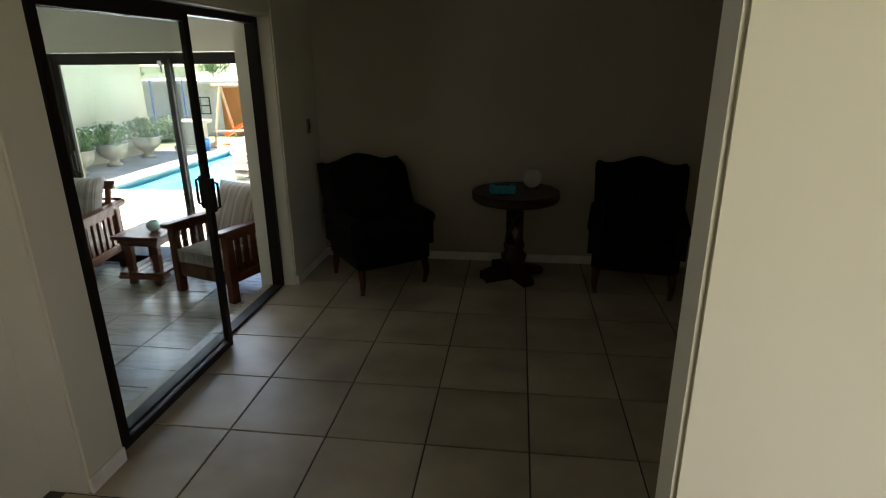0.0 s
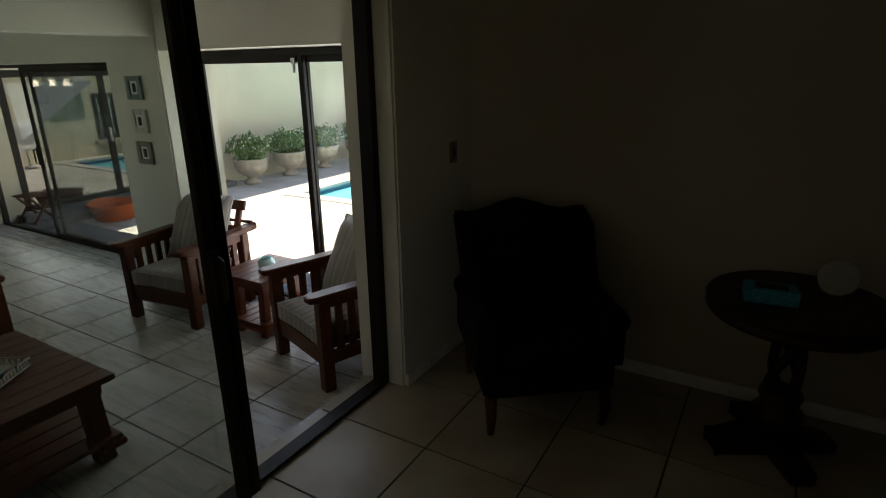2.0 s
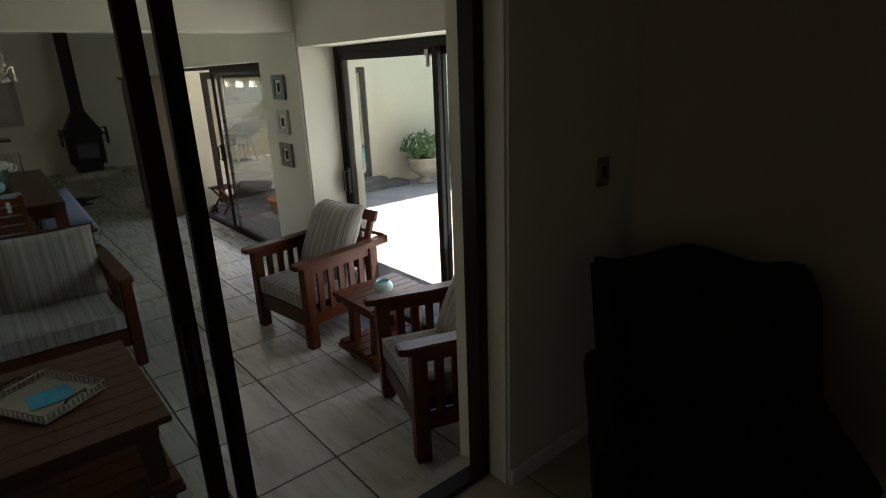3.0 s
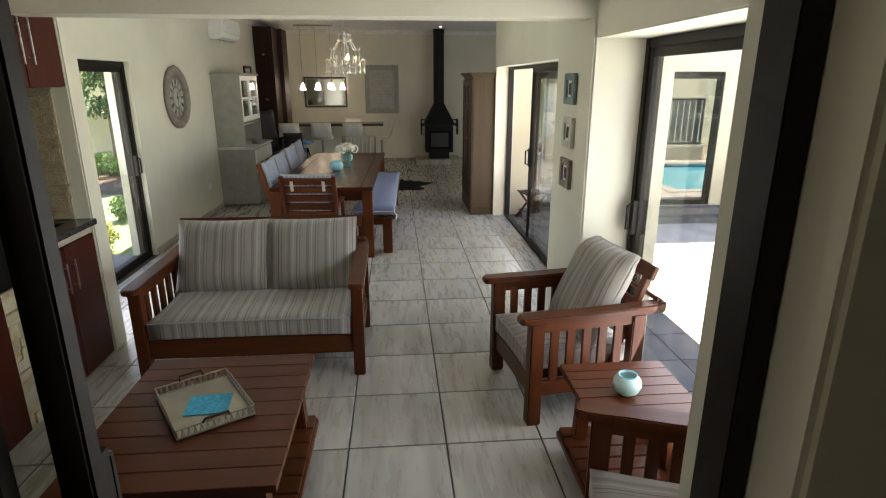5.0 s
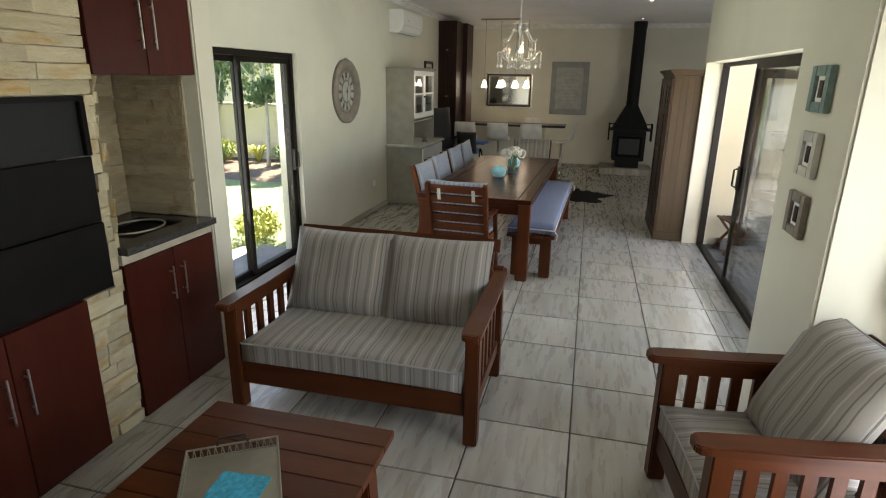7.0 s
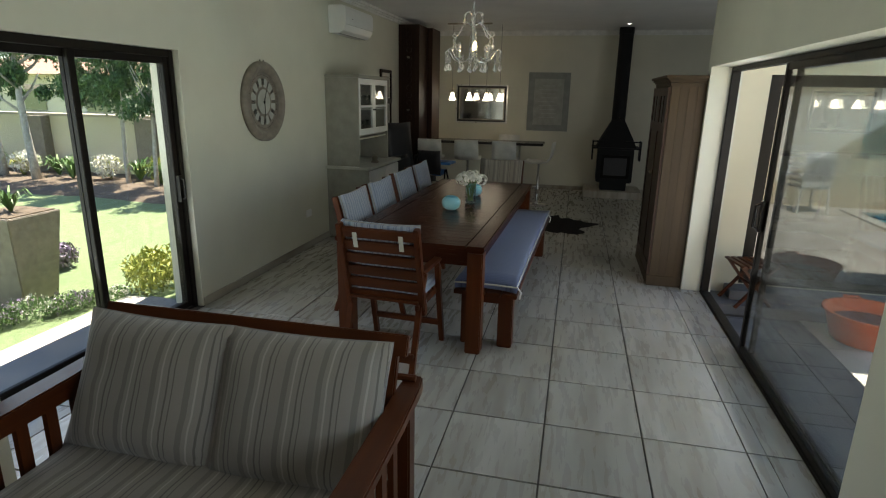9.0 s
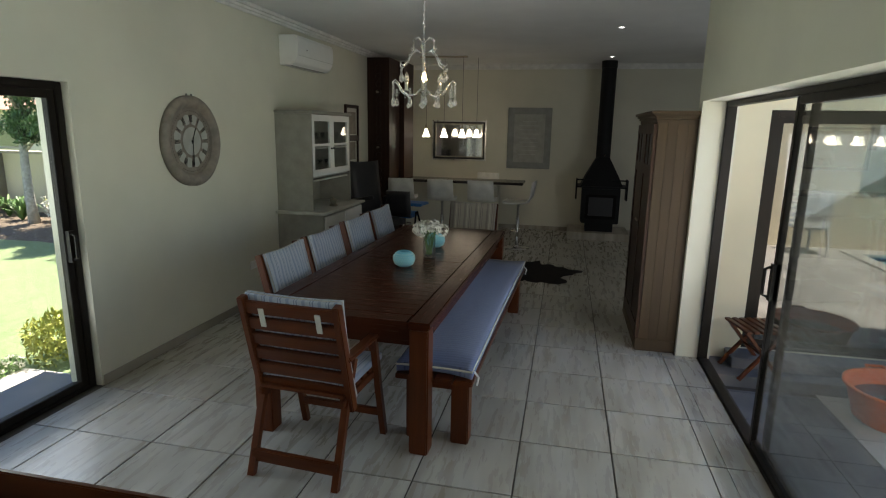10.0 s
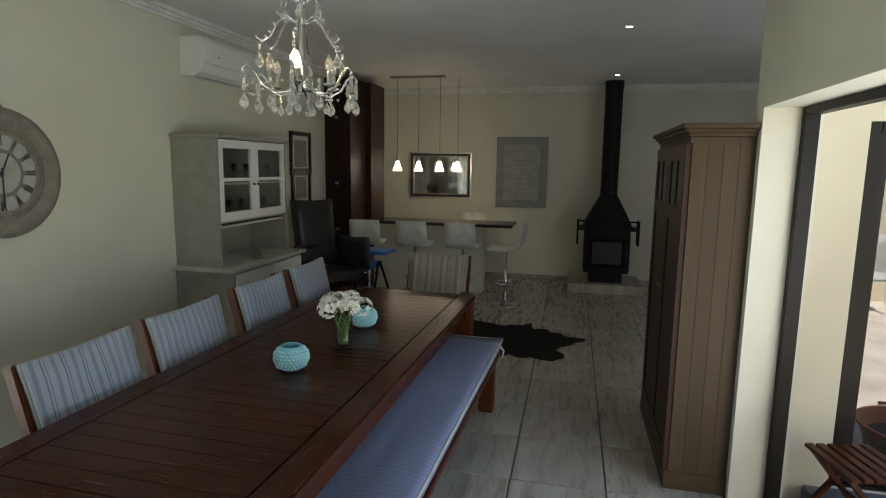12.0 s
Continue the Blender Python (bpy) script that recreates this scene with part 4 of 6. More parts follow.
cupboard("base_cupboard", "cherry veneer cupboard under the barbecue doors", -3.798, -3.0, 1.70, 1.80, ZF + 0.002, 0.60, 2, 0.33, 0.21)
cupboard("base_cupboard", "cherry veneer cupboard under the barbecue doors", -2.998, -2.2, 1.70, 1.80, ZF + 0.002, 0.60, 2, 0.33, 0.21)
cupboard("sink_cupboard", "cherry veneer cupboard below the granite sink top", -4.722, -4.03, 1.204, 1.80, ZF + 0.002, 0.685, 2, 0.50, 0.19)
cupboard("wall_cupboard", "cherry veneer wall cupboard above the sink", -4.722, -4.025, 1.204, 1.80, 1.59, 2.495, 2, 1.83, 0.24)
tagged(part("filler_panel", boxes((-4.722, -4.03, 1.206, 1.795, 0.687, 0.738)), MORTAR), "pale stone strip under the sink top", "panel")
t = thing("granite_worktop", "dark granite worktop with a round sink bowl", "worktop")
part("slab", boxes((-4.726, -4.03, 1.206, 1.40, 0.740, 0.775), (-4.726, -4.03, 1.71, 1.835, 0.740, 0.775), (-4.726, -4.60, 1.40, 1.71, 0.740, 0.775), (-4.20, -4.03, 1.40, 1.71, 0.740, 0.775)), GRANITE, t)
part("bowl", boxes((-4.60, -4.20, 1.40, 1.71, 0.741, 0.748), (-4.60, -4.585, 1.40, 1.71, 0.748, 0.77), (-4.215, -4.20, 1.40, 1.71, 0.748, 0.77)), BLACKSTEEL, t, "dark sink bowl")
part("bowl_rim", tube(bmesh.new(), [(-4.40 + 0.17 * math.cos(a), 1.555 + 0.13 * math.sin(a), 0.778) for a in np.linspace(0, 2 * math.pi, 24, endpoint=False)], 0.006, 6, True), PEWTER, t)
part("tap", tube(bmesh.new(), [(-4.14, 1.36, 0.775), (-4.14, 1.36, 0.90), (-4.17, 1.40, 0.94), (-4.23, 1.46, 0.92), (-4.24, 1.47, 0.88)], 0.011, 8), CHROME, t, "chrome swan-neck tap", smooth=True)
splash = thing("splashback", "brown split-stone splashback behind the sink", "splashback")
part("backing", boxes((-4.722, -4.06, 1.204, 1.24, 0.777, 1.588), (-4.726, -4.709, 1.24, 1.712, 0.777, 1.588)), MORTAR, splash)
STONE_MESHES = [stone_mesh(STONE_DARK) for k in range(4)]
cladding(splash, -4.69, -4.06, 1.24, 0.778, 1.586, STONE_DARK, "y", (0.05, 0.09), (0.12, 0.34), 0.018)
cladding(splash, 1.24, 1.71, -4.709, 0.778, 1.586, STONE_DARK, "x", (0.05, 0.09), (0.12, 0.34), 0.018)

for z, mat, label in ((1.578, TEALPAINT, "small teal painted frame with a dark keepsake on the pier"), (1.316, CREAM, "small cream painted frame with a dark keepsake on the pier"), (1.06, TAUPE, "small taupe wooden frame with a pale keepsake on the pier")):
    t = thing("picture", label, "picture", pose(-4.54, 4.868, z) @ Matrix.Diagonal((0.8, 0.85, 0.68, 1)), "row of small pictures")
    part("picture_frame", boxes((-0.125, -0.065, -0.028, 0, -0.135, 0.135), (0.065, 0.125, -0.028, 0, -0.135, 0.135), (-0.065, 0.065, -0.028, 0, -0.135, -0.075), (-0.065, 0.065, -0.028, 0, 0.075, 0.135)), mat, t, bevel=0.004)
    part("mount", boxes((-0.064, 0.064, -0.012, -0.002, -0.074, 0.074)), WHITE, t, "white picture mount")
    part("motif", boxes((-0.025, 0.025, -0.018, -0.0125, -0.05, 0.05)), DARKWOOD, t, "small dark upright motif")

# ---------------------------------------------------------------- dining room
TB = pose(-8.16, 3.05, ZF, 0, 0, -1.6)
t = thing("dining_table", "long reddish wooden dining table with a slatted top", "dining table", TB)
L, W = 2.86, 1.04
for y in (-W / 2 + 0.06, W / 2 - 0.06):
    part("top_border", boxes((-L / 2, L / 2, y - 0.06, y + 0.06, 0.715, 0.755)), TABLEWOOD, t, bevel=0.007)
for x in (-L / 2 + 0.06, L / 2 - 0.06, 0):
    part("top_border", boxes((x - 0.06, x + 0.06, -W / 2 + 0.1215, W / 2 - 0.1215, 0.715, 0.755)), TABLEWOOD_DEEP, t, bevel=0.005)
nsl = 28
for k in range(nsl):
    half = k // (nsl // 2)
    j = k % (nsl // 2)
    span = L / 2 - 0.18
    x0 = (-L / 2 + 0.12 if half == 0 else 0.06) + span * j / (nsl // 2)
    part("top_slat", boxes((x0 + 0.0008, x0 + span / (nsl // 2) - 0.0008, -W / 2 + 0.1215, W / 2 - 0.1215, 0.722, 0.7545)), TABLEWOOD_DEEP, t, bevel=0.0012)
for sx in (-1, 1):
    for sy in (-1, 1):
        x, y = sx * (L / 2 - 0.06), sy * (W / 2 - 0.06)
        part("leg", boxes((x - 0.052, x + 0.052, y - 0.052, y + 0.052, 0, 0.714)), TEAK_UP, t, bevel=0.007)
for sy in (-1, 1):
    y = sy * (W / 2 - 0.06)
    part("apron", boxes((-L / 2 + 0.112, L / 2 - 0.112, y - 0.014, y + 0.014, 0.61, 0.714)), TABLEWOOD, t)
for sx in (-1, 1):
    x = sx * (L / 2 - 0.06)
    part("apron", boxes((x - 0.014, x + 0.014, -W / 2 + 0.112, W / 2 - 0.112, 0.61, 0.714)), TABLEWOOD_DEEP, t)

t = thing("bench", "long reddish wooden bench beside the dining table", "bench", pose(-8.14, 3.575, ZF, 0, 0, -1.8))
for k in range(4):
    y = -0.165 + k * 0.11
    part("seat_plank", boxes((-1.34, 1.34, y - 0.05, y + 0.05, 0.395, 0.425)), TEAK, t, bevel=0.004)
for x in (-1.20, 1.20):
    for y in (-0.13, 0.13):
        part("leg", boxes((x - 0.05, x + 0.05, y - 0.05, y + 0.05, 0, 0.394)), TEAK_UP, t, bevel=0.006)
    part("leg_rail", boxes((x - 0.02, x + 0.02, -0.08, 0.08, 0.31, 0.394)), TEAK_DEEP, t)
for y in (-0.16, 0.16):
    part("apron", boxes((-1.15, 1.15, y - 0.012, y + 0.012, 0.32, 0.394)), TEAK, t)
t = thing("bench_cushion", "pale blue grey striped bench cushion, skylight blue added to its cloth", "cushion", pose(-8.14, 3.575, ZF + 0.425, 0, 0, -1.8))
part("pad", cushion(2.66, 0.42, 0.075, pose(0, 0, 0.036), 0.3, 11), STRIPE_BENCH, t, smooth=True)
part("piping", rim(2.665, 0.42, 0.006, pose(0, 0, 0.052), 0.01), CREAM, t)
for x in (-1.25, 1.25):
    part("tie_strap", tube(bmesh.new(), [(x, 0.2, 0.03), (x + 0.02, 0.235, 0.0), (x + 0.01, 0.225, -0.05)], 0.006, 5), WHITE, t)

garden_chair(pose(-6.90, 2.97, ZF, 0, 0, -94), "slat-backed wooden armchair with a pale striped pad at the table head")
for x in (-7.46, -8.09, -8.82, -9.48):
    garden_chair(pose(x, 2.83, ZF - 0.0, 0, 0, 180 + (x * 7 % 3 - 1.5)), "slat-backed wooden chair with a pale blue striped pad along the table")
garden_chair(pose(-9.70, 3.17, ZF, 0, 0, 88), "slat-backed wooden chair with a grey striped pad", STRIPE)

TOP = ZF + 0.757


def lattice_pot(at, r, label):
    t = thing("candle_pot", label, "candle holder", at, "turquoise pots on the dining table")
    prof = [(0.5 * r, 0.0), (0.82 * r, 0.22 * r), (r, 0.68 * r), (0.95 * r, 1.05 * r), (0.68 * r, 1.38 * r), (0.55 * r, 1.46 * r), (0.53 * r, 1.40 * r), (0.80 * r, 1.0 * r), (0.7 * r, 0.3 * r), (0.1 * r, 0.1 * r)]
    body = part("body", lathe(prof, 36), TURQ, t, smooth=True)
    bm = bmesh.new()
    for row in range(6):
        z = (0.28 + row * 0.19) * r
        rr = np.interp(z, [p[1] for p in prof[:6]], [p[0] for p in prof[:6]])
        for k in range(26):
            a = 2 * math.pi * (k + 0.5 * (row % 2)) / 26
            bmesh.ops.create_icosphere(bm, subdivisions=1, radius=0.075 * r, matrix=Matrix.Translation((rr * math.cos(a), rr * math.sin(a), z)))
    tagged(part("lattice", bm, MINT, t, "raised pale lattice dots", smooth=True), kind="stuff")
    return t


lattice_pot(pose(-7.87, 3.06, TOP), 0.077, "round turquoise lattice candle pot on the dining table")
lattice_pot(pose(-8.60, 3.125, TOP), 0.077, "round turquoise lattice candle pot behind the flowers")
t = thing("flower_vase", "clear glass vase of white hydrangeas on the table", "vase", pose(-8.22, 3.16, TOP))
va = part("vase", lathe([(0.045, 0.0), (0.047, 0.01), (0.05, 0.17), (0.047, 0.168), (0.043, 0.015), (0.005, 0.012)], 24), GLASS, t, "clear straight glass vase", smooth=True)
va.visible_shadow = False
bm = bmesh.new()
for k in range(9):
    a = k * 2.4
    tube(bm, [(0.02 * math.cos(a), 0.02 * math.sin(a), 0.02), (0.03 * math.cos(a + 1), 0.03 * math.sin(a + 1), 0.12), (0.07 * math.cos(a), 0.07 * math.sin(a), 0.22)], 0.004, 5)
part("stems", bm, LEAF, t, "green stems in water")
for k in range(8):
    a, rr = k * 2.4, 0.035 + 0.011 * k
    c = Vector((rr * math.cos(a), rr * math.sin(a), 0.245 - 0.006 * k))
    bm = bmesh.new()
    for j in range(46):
        d = Vector((random.gauss(0, 1), random.gauss(0, 1), random.gauss(0.3, 1))).normalized()
        m = Matrix.Translation(c + d * 0.045) @ d.to_track_quat("Z", "Y").to_matrix().to_4x4()
        for q in range(4):
            an = q * math.pi / 2 + j
            vs = [bm.verts.new(m @ Vector((r0 * math.cos(an + da), r0 * math.sin(an + da), h0))) for r0, da, h0 in ((0.0, 0, 0), (0.011, -0.6, 0.003), (0.016, 0, 0.005), (0.011, 0.6, 0.003))]
            bm.faces.new(vs)
    part("flower_head", bm, PETAL, t, "white hydrangea head", kind="stuff")
bm = bmesh.new()
for k in range(14):
    a = k * 2.1
    p0 = Vector((0.05 * math.cos(a), 0.05 * math.sin(a), 0.19))
    p1 = p0 + Vector((0.05 * math.cos(a), 0.05 * math.sin(a), 0.0 + 0.02 * (k % 3)))
    s = Vector((-math.sin(a), math.cos(a), 0)) * 0.02
    bm.faces.new([bm.verts.new(q) for q in (p0, (p0 + p1) / 2 + s, p1, (p0 + p1) / 2 - s)])
part("leaves", bm, LEAF, t, kind="stuff")

# wall clock
t = thing("wall_clock", "large round taupe wall clock with Roman numerals", "clock", pose(-8.12, 1.202, 1.43, -90, 0, 0) @ pose(0, 0, 0, 0, 0, 180))
R = 0.355
part("case_ring", lathe([(0.26, 0.0), (R, 0.0), (R, 0.035), (R - 0.03, 0.058), (0.30, 0.052), (0.272, 0.035), (0.265, 0.02), (0.26, 0.02)], 56, cap=False), TAUPE, t, "washed taupe wooden rim", smooth=True)
part("dial", lathe([(0.01, 0.004), (0.262, 0.004), (0.262, 0.012), (0.01, 0.013)], 48), TAUPE, t, "dark taupe dial board")
part("centre_dial", lathe([(0.01, 0.0135), (0.108, 0.0135), (0.112, 0.02), (0.01, 0.0205)], 36), CLOCKFACE, t, "aged pale centre dial")
for h in range(12):
    a = math.pi / 2 + h * math.pi / 6
    bm = bmesh.new()
    vs = [bm.verts.new((r0 * math.cos(a + da), r0 * math.sin(a + da), 0.016)) for r0, da in ((0.135, 0.10), (0.135, 0.42), (0.16, 0.445), (0.205, 0.44), (0.213, 0.26), (0.205, 0.085), (0.16, 0.08))]
    f = bm.faces.new(vs)
    r = bmesh.ops.extrude_face_region(bm, geom=[f])
    bmesh.ops.translate(bm, verts=[g for g in r["geom"] if isinstance(g, bmesh.types.BMVert)], vec=(0, 0, -0.0025))
    part("dial_panel", bm, CLOCKFACE, t, "pale panel between numerals")
for h, numeral in enumerate(("XII", "XI", "X", "IX", "VIII", "VII", "VI", "V", "IIII", "III", "II", "I")):
    a = math.pi / 2 + h * math.pi / 6
    c = bpy.data.curves.new("numeral", "FONT")
    c.body, c.size, c.extrude, c.align_x, c.align_y = numeral, 0.062, 0.0012, "CENTER", "CENTER"
    c.materials.append(INK)
    ob = new("numeral", c)
    ob.parent = t
    ob.matrix_basis = pose(0.175 * math.cos(a), 0.175 * math.sin(a), 0.0178, 0, 0, math.degrees(a) - 90) @ Matrix.Diagonal((0.62, 1.25, 1, 1))
bm = bmesh.new()
for k in range(60):
    a = k * math.pi / 30
    bmesh.ops.create_icosphere(bm, subdivisions=1, radius=0.0035, matrix=Matrix.Translation((0.238 * math.cos(a), 0.238 * math.sin(a), 0.014)))
part("minute_dots", bm, INK, t, kind="stuff")
part("hour_hand", boxes((-0.004, 0.004, -0.02, 0.115, 0.024, 0.026)), INK, t).matrix_basis = pose(0, 0, 0, 0, 0, -25)
part("minute_hand", boxes((-0.0035, 0.0035, -0.03, 0.19, 0.027, 0.029)), INK, t).matrix_basis = pose(0, 0, 0, 0, 0, 180)
part("pivot", lathe([(0.010, 0.021), (0.010, 0.030), (0.004, 0.033)], 12), INK, t)
for x in (-0.03, 0.03):
    part("hanging_loop", tube(bmesh.new(), [(x - 0.008, R - 0.004, 0.02), (x - 0.006, R + 0.012, 0.02), (x + 0.006, R + 0.012, 0.02), (x + 0.008, R - 0.004, 0.02)], 0.003, 5), INK, t)

# air conditioner
t = thing("air_conditioner", "white split air conditioner high on the wall", "air conditioner", pose(-10.1, 1.202, 2.18))
bm = bmesh.new()
ends = [[bm.verts.new((x, y, z)) for y, z in ((0, 0.005), (0.13, 0.0), (0.175, 0.03), (0.205, 0.09), (0.213, 0.15), (0.213, 0.26), (0.195, 0.295), (0.17, 0.30), (0, 0.30))] for x in (-0.45, 0.45)]
for k in range(9):
    bm.faces.new((ends[0][k], ends[0][(k + 1) % 9], ends[1][(k + 1) % 9], ends[1][k]))
bm.faces.new(ends[0])
bm.faces.new(ends[1])
part("case", bm, WHITE, t, bevel=0.005)
part("panel_joint", boxes((-0.44, 0.44, 0.2105, 0.2145, 0.096, 0.0985)), PALEGREY, t)
part("outlet_flap", boxes((-0.40, 0.40, 0.10, 0.128, -0.004, 0.0)), PALEGREY, t)
part("display_dot", boxes((0.24, 0.26, 0.2165, 0.2185, 0.16, 0.17)), INK, t)

# dresser with glass doors
t = thing("dresser", "taupe painted kitchen dresser with white glazed upper doors", "dresser", pose(-10.02, 1.204, ZF))
for x0, x1 in ((-0.53, -0.505), (0.505, 0.53)):
    part("side_panel", boxes((x0, x1, 0, 0.40, 0.86, 1.86)), DRESSER, t)
part("base_body", boxes((-0.55, 0.55, 0, 0.52, 0.02, 0.83)), DRESSER, t, bevel=0.004)
part("worktop", boxes((-0.60, 0.60, 0, 0.56, 0.832, 0.86)), CREAM, t, bevel=0.006)
part("back_panel", boxes((-0.505, 0.505, 0.002, 0.015, 0.86, 1.86)), DRESSER, t)
part("cornice", boxes((-0.55, 0.55, 0, 0.425, 1.862, 1.895)), DRESSER, t, bevel=0.008)
for z in (1.16, 1.20, 1.50):
    part("shelf", boxes((-0.505, 0.505, 0.016, 0.37, z, z + 0.018)), CREAM, t)
for a in (-0.505, 0.0):
    d = part("glazed_door", boxes((a, a + 0.055, 0.375, 0.40, 1.22, 1.855), (a + 0.45, a + 0.505, 0.375, 0.40, 1.22, 1.855), (a + 0.055, a + 0.45, 0.375, 0.40, 1.22, 1.285), (a + 0.055, a + 0.45, 0.375, 0.40, 1.79, 1.855), (a + 0.055, a + 0.45, 0.378, 0.398, 1.53, 1.555)), WHITE, t, "white painted glazed door frame")
    p = part("pane", boxes((a + 0.05, a + 0.455, 0.384, 0.388, 1.28, 1.795)), GLASS, d)
    p.visible_shadow = False
    part("knob", lathe([(0.008, 0), (0.012, 0.012), (0.004, 0.018)], 10, (0, 0, 0)), INK, d).matrix_basis = pose(a + (0.475 if a < -0.2 else 0.03), 0.40, 1.50, -90)
for a in (-0.53, 0.005):
    d = part("base_door", boxes((a, a + 0.525, 0.521, 0.54, 0.05, 0.60)), DRESSER, t, "taupe panelled base door", bevel=0.003)
    part("door_panel", boxes((a + 0.07, a + 0.455, 0.541, 0.546, 0.12, 0.53)), DRESSER, d)
    d = part("drawer", boxes((a, a + 0.525, 0.521, 0.54, 0.62, 0.81)), WHITE, t, "pale drawer front", bevel=0.003)
for k in range(22):
    x, z = -0.45 + (k % 11) * 0.09, 1.22 if k < 11 else 1.52
    tagged(part("drinking_glass", lathe([(0.022, 0), (0.006, 0.01), (0.006, 0.06), (0.03, 0.09), (0.028, 0.15), (0.026, 0.15), (0.004, 0.085)], 10), GLASS), "clear stemmed drinking glass on a dresser shelf", "glass", "glasses in the dresser").matrix_world = pose(-10.02 + x, 1.204 + 0.2 + 0.05 * (k % 2), ZF + z - 0.001)
t = thing("grinder", "small dark metal ornament on the dresser worktop", "ornament", pose(-9.98, 1.62, ZF + 0.86))
part("body", lathe([(0.045, 0), (0.05, 0.01), (0.03, 0.03), (0.04, 0.07), (0.015, 0.09)], 16), PEWTER, t)
part("crank", tube(bmesh.new(), [(0, 0, 0.085), (0, 0, 0.11), (0.06, 0, 0.115), (0.06, 0, 0.13)], 0.006), PEWTER, t)

# armoire at the end of the sliding door
t = thing("armoire", "tall brown planked wooden cabinet with glazed doors", "cabinet", pose(-8.62, 5.10, ZF))
for k in range(4):
    y = -0.285 + k * 0.0713
    part("side_plank", boxes((-0.02, 0, y + 0.0003, y + 0.071, 0.09, 1.80)), PINE, t, bevel=0.0012)
part("back_panel", boxes((-0.98, -0.021, -0.012, 0.0, 0.09, 1.80)), PINE, t)
part("far_side", boxes((-1.0, -0.98, -0.285, 0, 0.09, 1.80)), PINE, t)
part("plinth", boxes((-1.02, 0.012, -0.31, 0, 0, 0.10)), PINE, t, bevel=0.006)
part("top", boxes((-1.0, 0.0, -0.295, 0, 1.80, 1.83)), PINE, t)
for d, z0, z1 in ((0.012, 1.832, 1.85), (0.028, 1.85, 1.868), (0.045, 1.868, 1.892)):
    part("cornice_board", boxes((-1.0 - d, d, -0.295 - d, 0, z0, z1)), PINE, t, bevel=0.004)
for a in (-0.99, -0.497):
    d = part("door", boxes((a, a + 0.07, -0.31, -0.286, 0.10, 1.795), (a + 0.42, a + 0.49, -0.31, -0.286, 0.10, 1.795), (a + 0.07, a + 0.42, -0.31, -0.286, 0.10, 0.2), (a + 0.07, a + 0.42, -0.31, -0.286, 1.40, 1.48), (a + 0.07, a + 0.42, -0.31, -0.286, 1.72, 1.795)), FRONTWOOD, t, "dark cabinet door with an upper light")
    part("door_panel", boxes((a + 0.068, a + 0.422, -0.302, -0.29, 0.2, 1.40)), FRONTWOOD, d)
    part("door_light", boxes((a + 0.068, a + 0.422, -0.30, -0.295, 1.48, 1.72)), BLACKLEATHER, d, "dark glass light")
    part("glazing_bar", boxes((a + 0.24, a + 0.255, -0.308, -0.295, 1.48, 1.72)), FRONTWOOD, d)
    part("knob", lathe([(0.006, 0), (0.014, 0.012), (0.005, 0.02)], 10), PEWTER, d).matrix_basis = pose(a + (0.455 if a < -0.6 else 0.035), -0.31, 1.0, 90)

# chandelier
t = thing("chandelier", "chrome chandelier hung with crystal drops, one bulb lit", "chandelier", pose(-7.68, 3.24, 0.425) @ Matrix.Diagonal((0.92, 0.92, 0.75, 1)))
CH = (CEIL - 0.425) / 0.75
part("ceiling_rose", lathe([(0.05, CH - 0.03), (0.055, CH - 0.015), (0.05, CH - 0.001)], 20), CHROME, t, smooth=True)
bm = bmesh.new()
for k in range(20):
    z = CH - 0.045 - k * 0.032
    tube(bm, [(0.008 * math.cos(a) if k % 2 else 0, 0 if k % 2 else 0.008 * math.cos(a), z + 0.018 * math.sin(a)) for a in np.linspace(0, 2 * math.pi, 10, endpoint=False)], 0.002, 4, True)
part("chain", bm, CHROME, t)
part("stem", lathe([(0.006, 1.80), (0.02, 1.83), (0.012, 1.86), (0.028, 1.90), (0.01, 1.95), (0.01, 2.15), (0.024, 2.19), (0.008, 2.24), (0.006, 2.32)], 14), CHROME, t, smooth=True)


def drop(bm, x, y, z, s=1.0, beads=2):
    for j in range(beads):
        bmesh.ops.create_icosphere(bm, subdivisions=1, radius=0.007 * s, matrix=Matrix.Translation((x, y, z - 0.008 - j * 0.016)))
    z -= beads * 0.016 + 0.004
    lathe([(0.001, -0.055 * s), (0.011 * s, -0.042 * s), (0.012 * s, -0.03 * s), (0.005 * s, -0.012 * s), (0.001, 0.0)], 6, (x, y, z), bm)


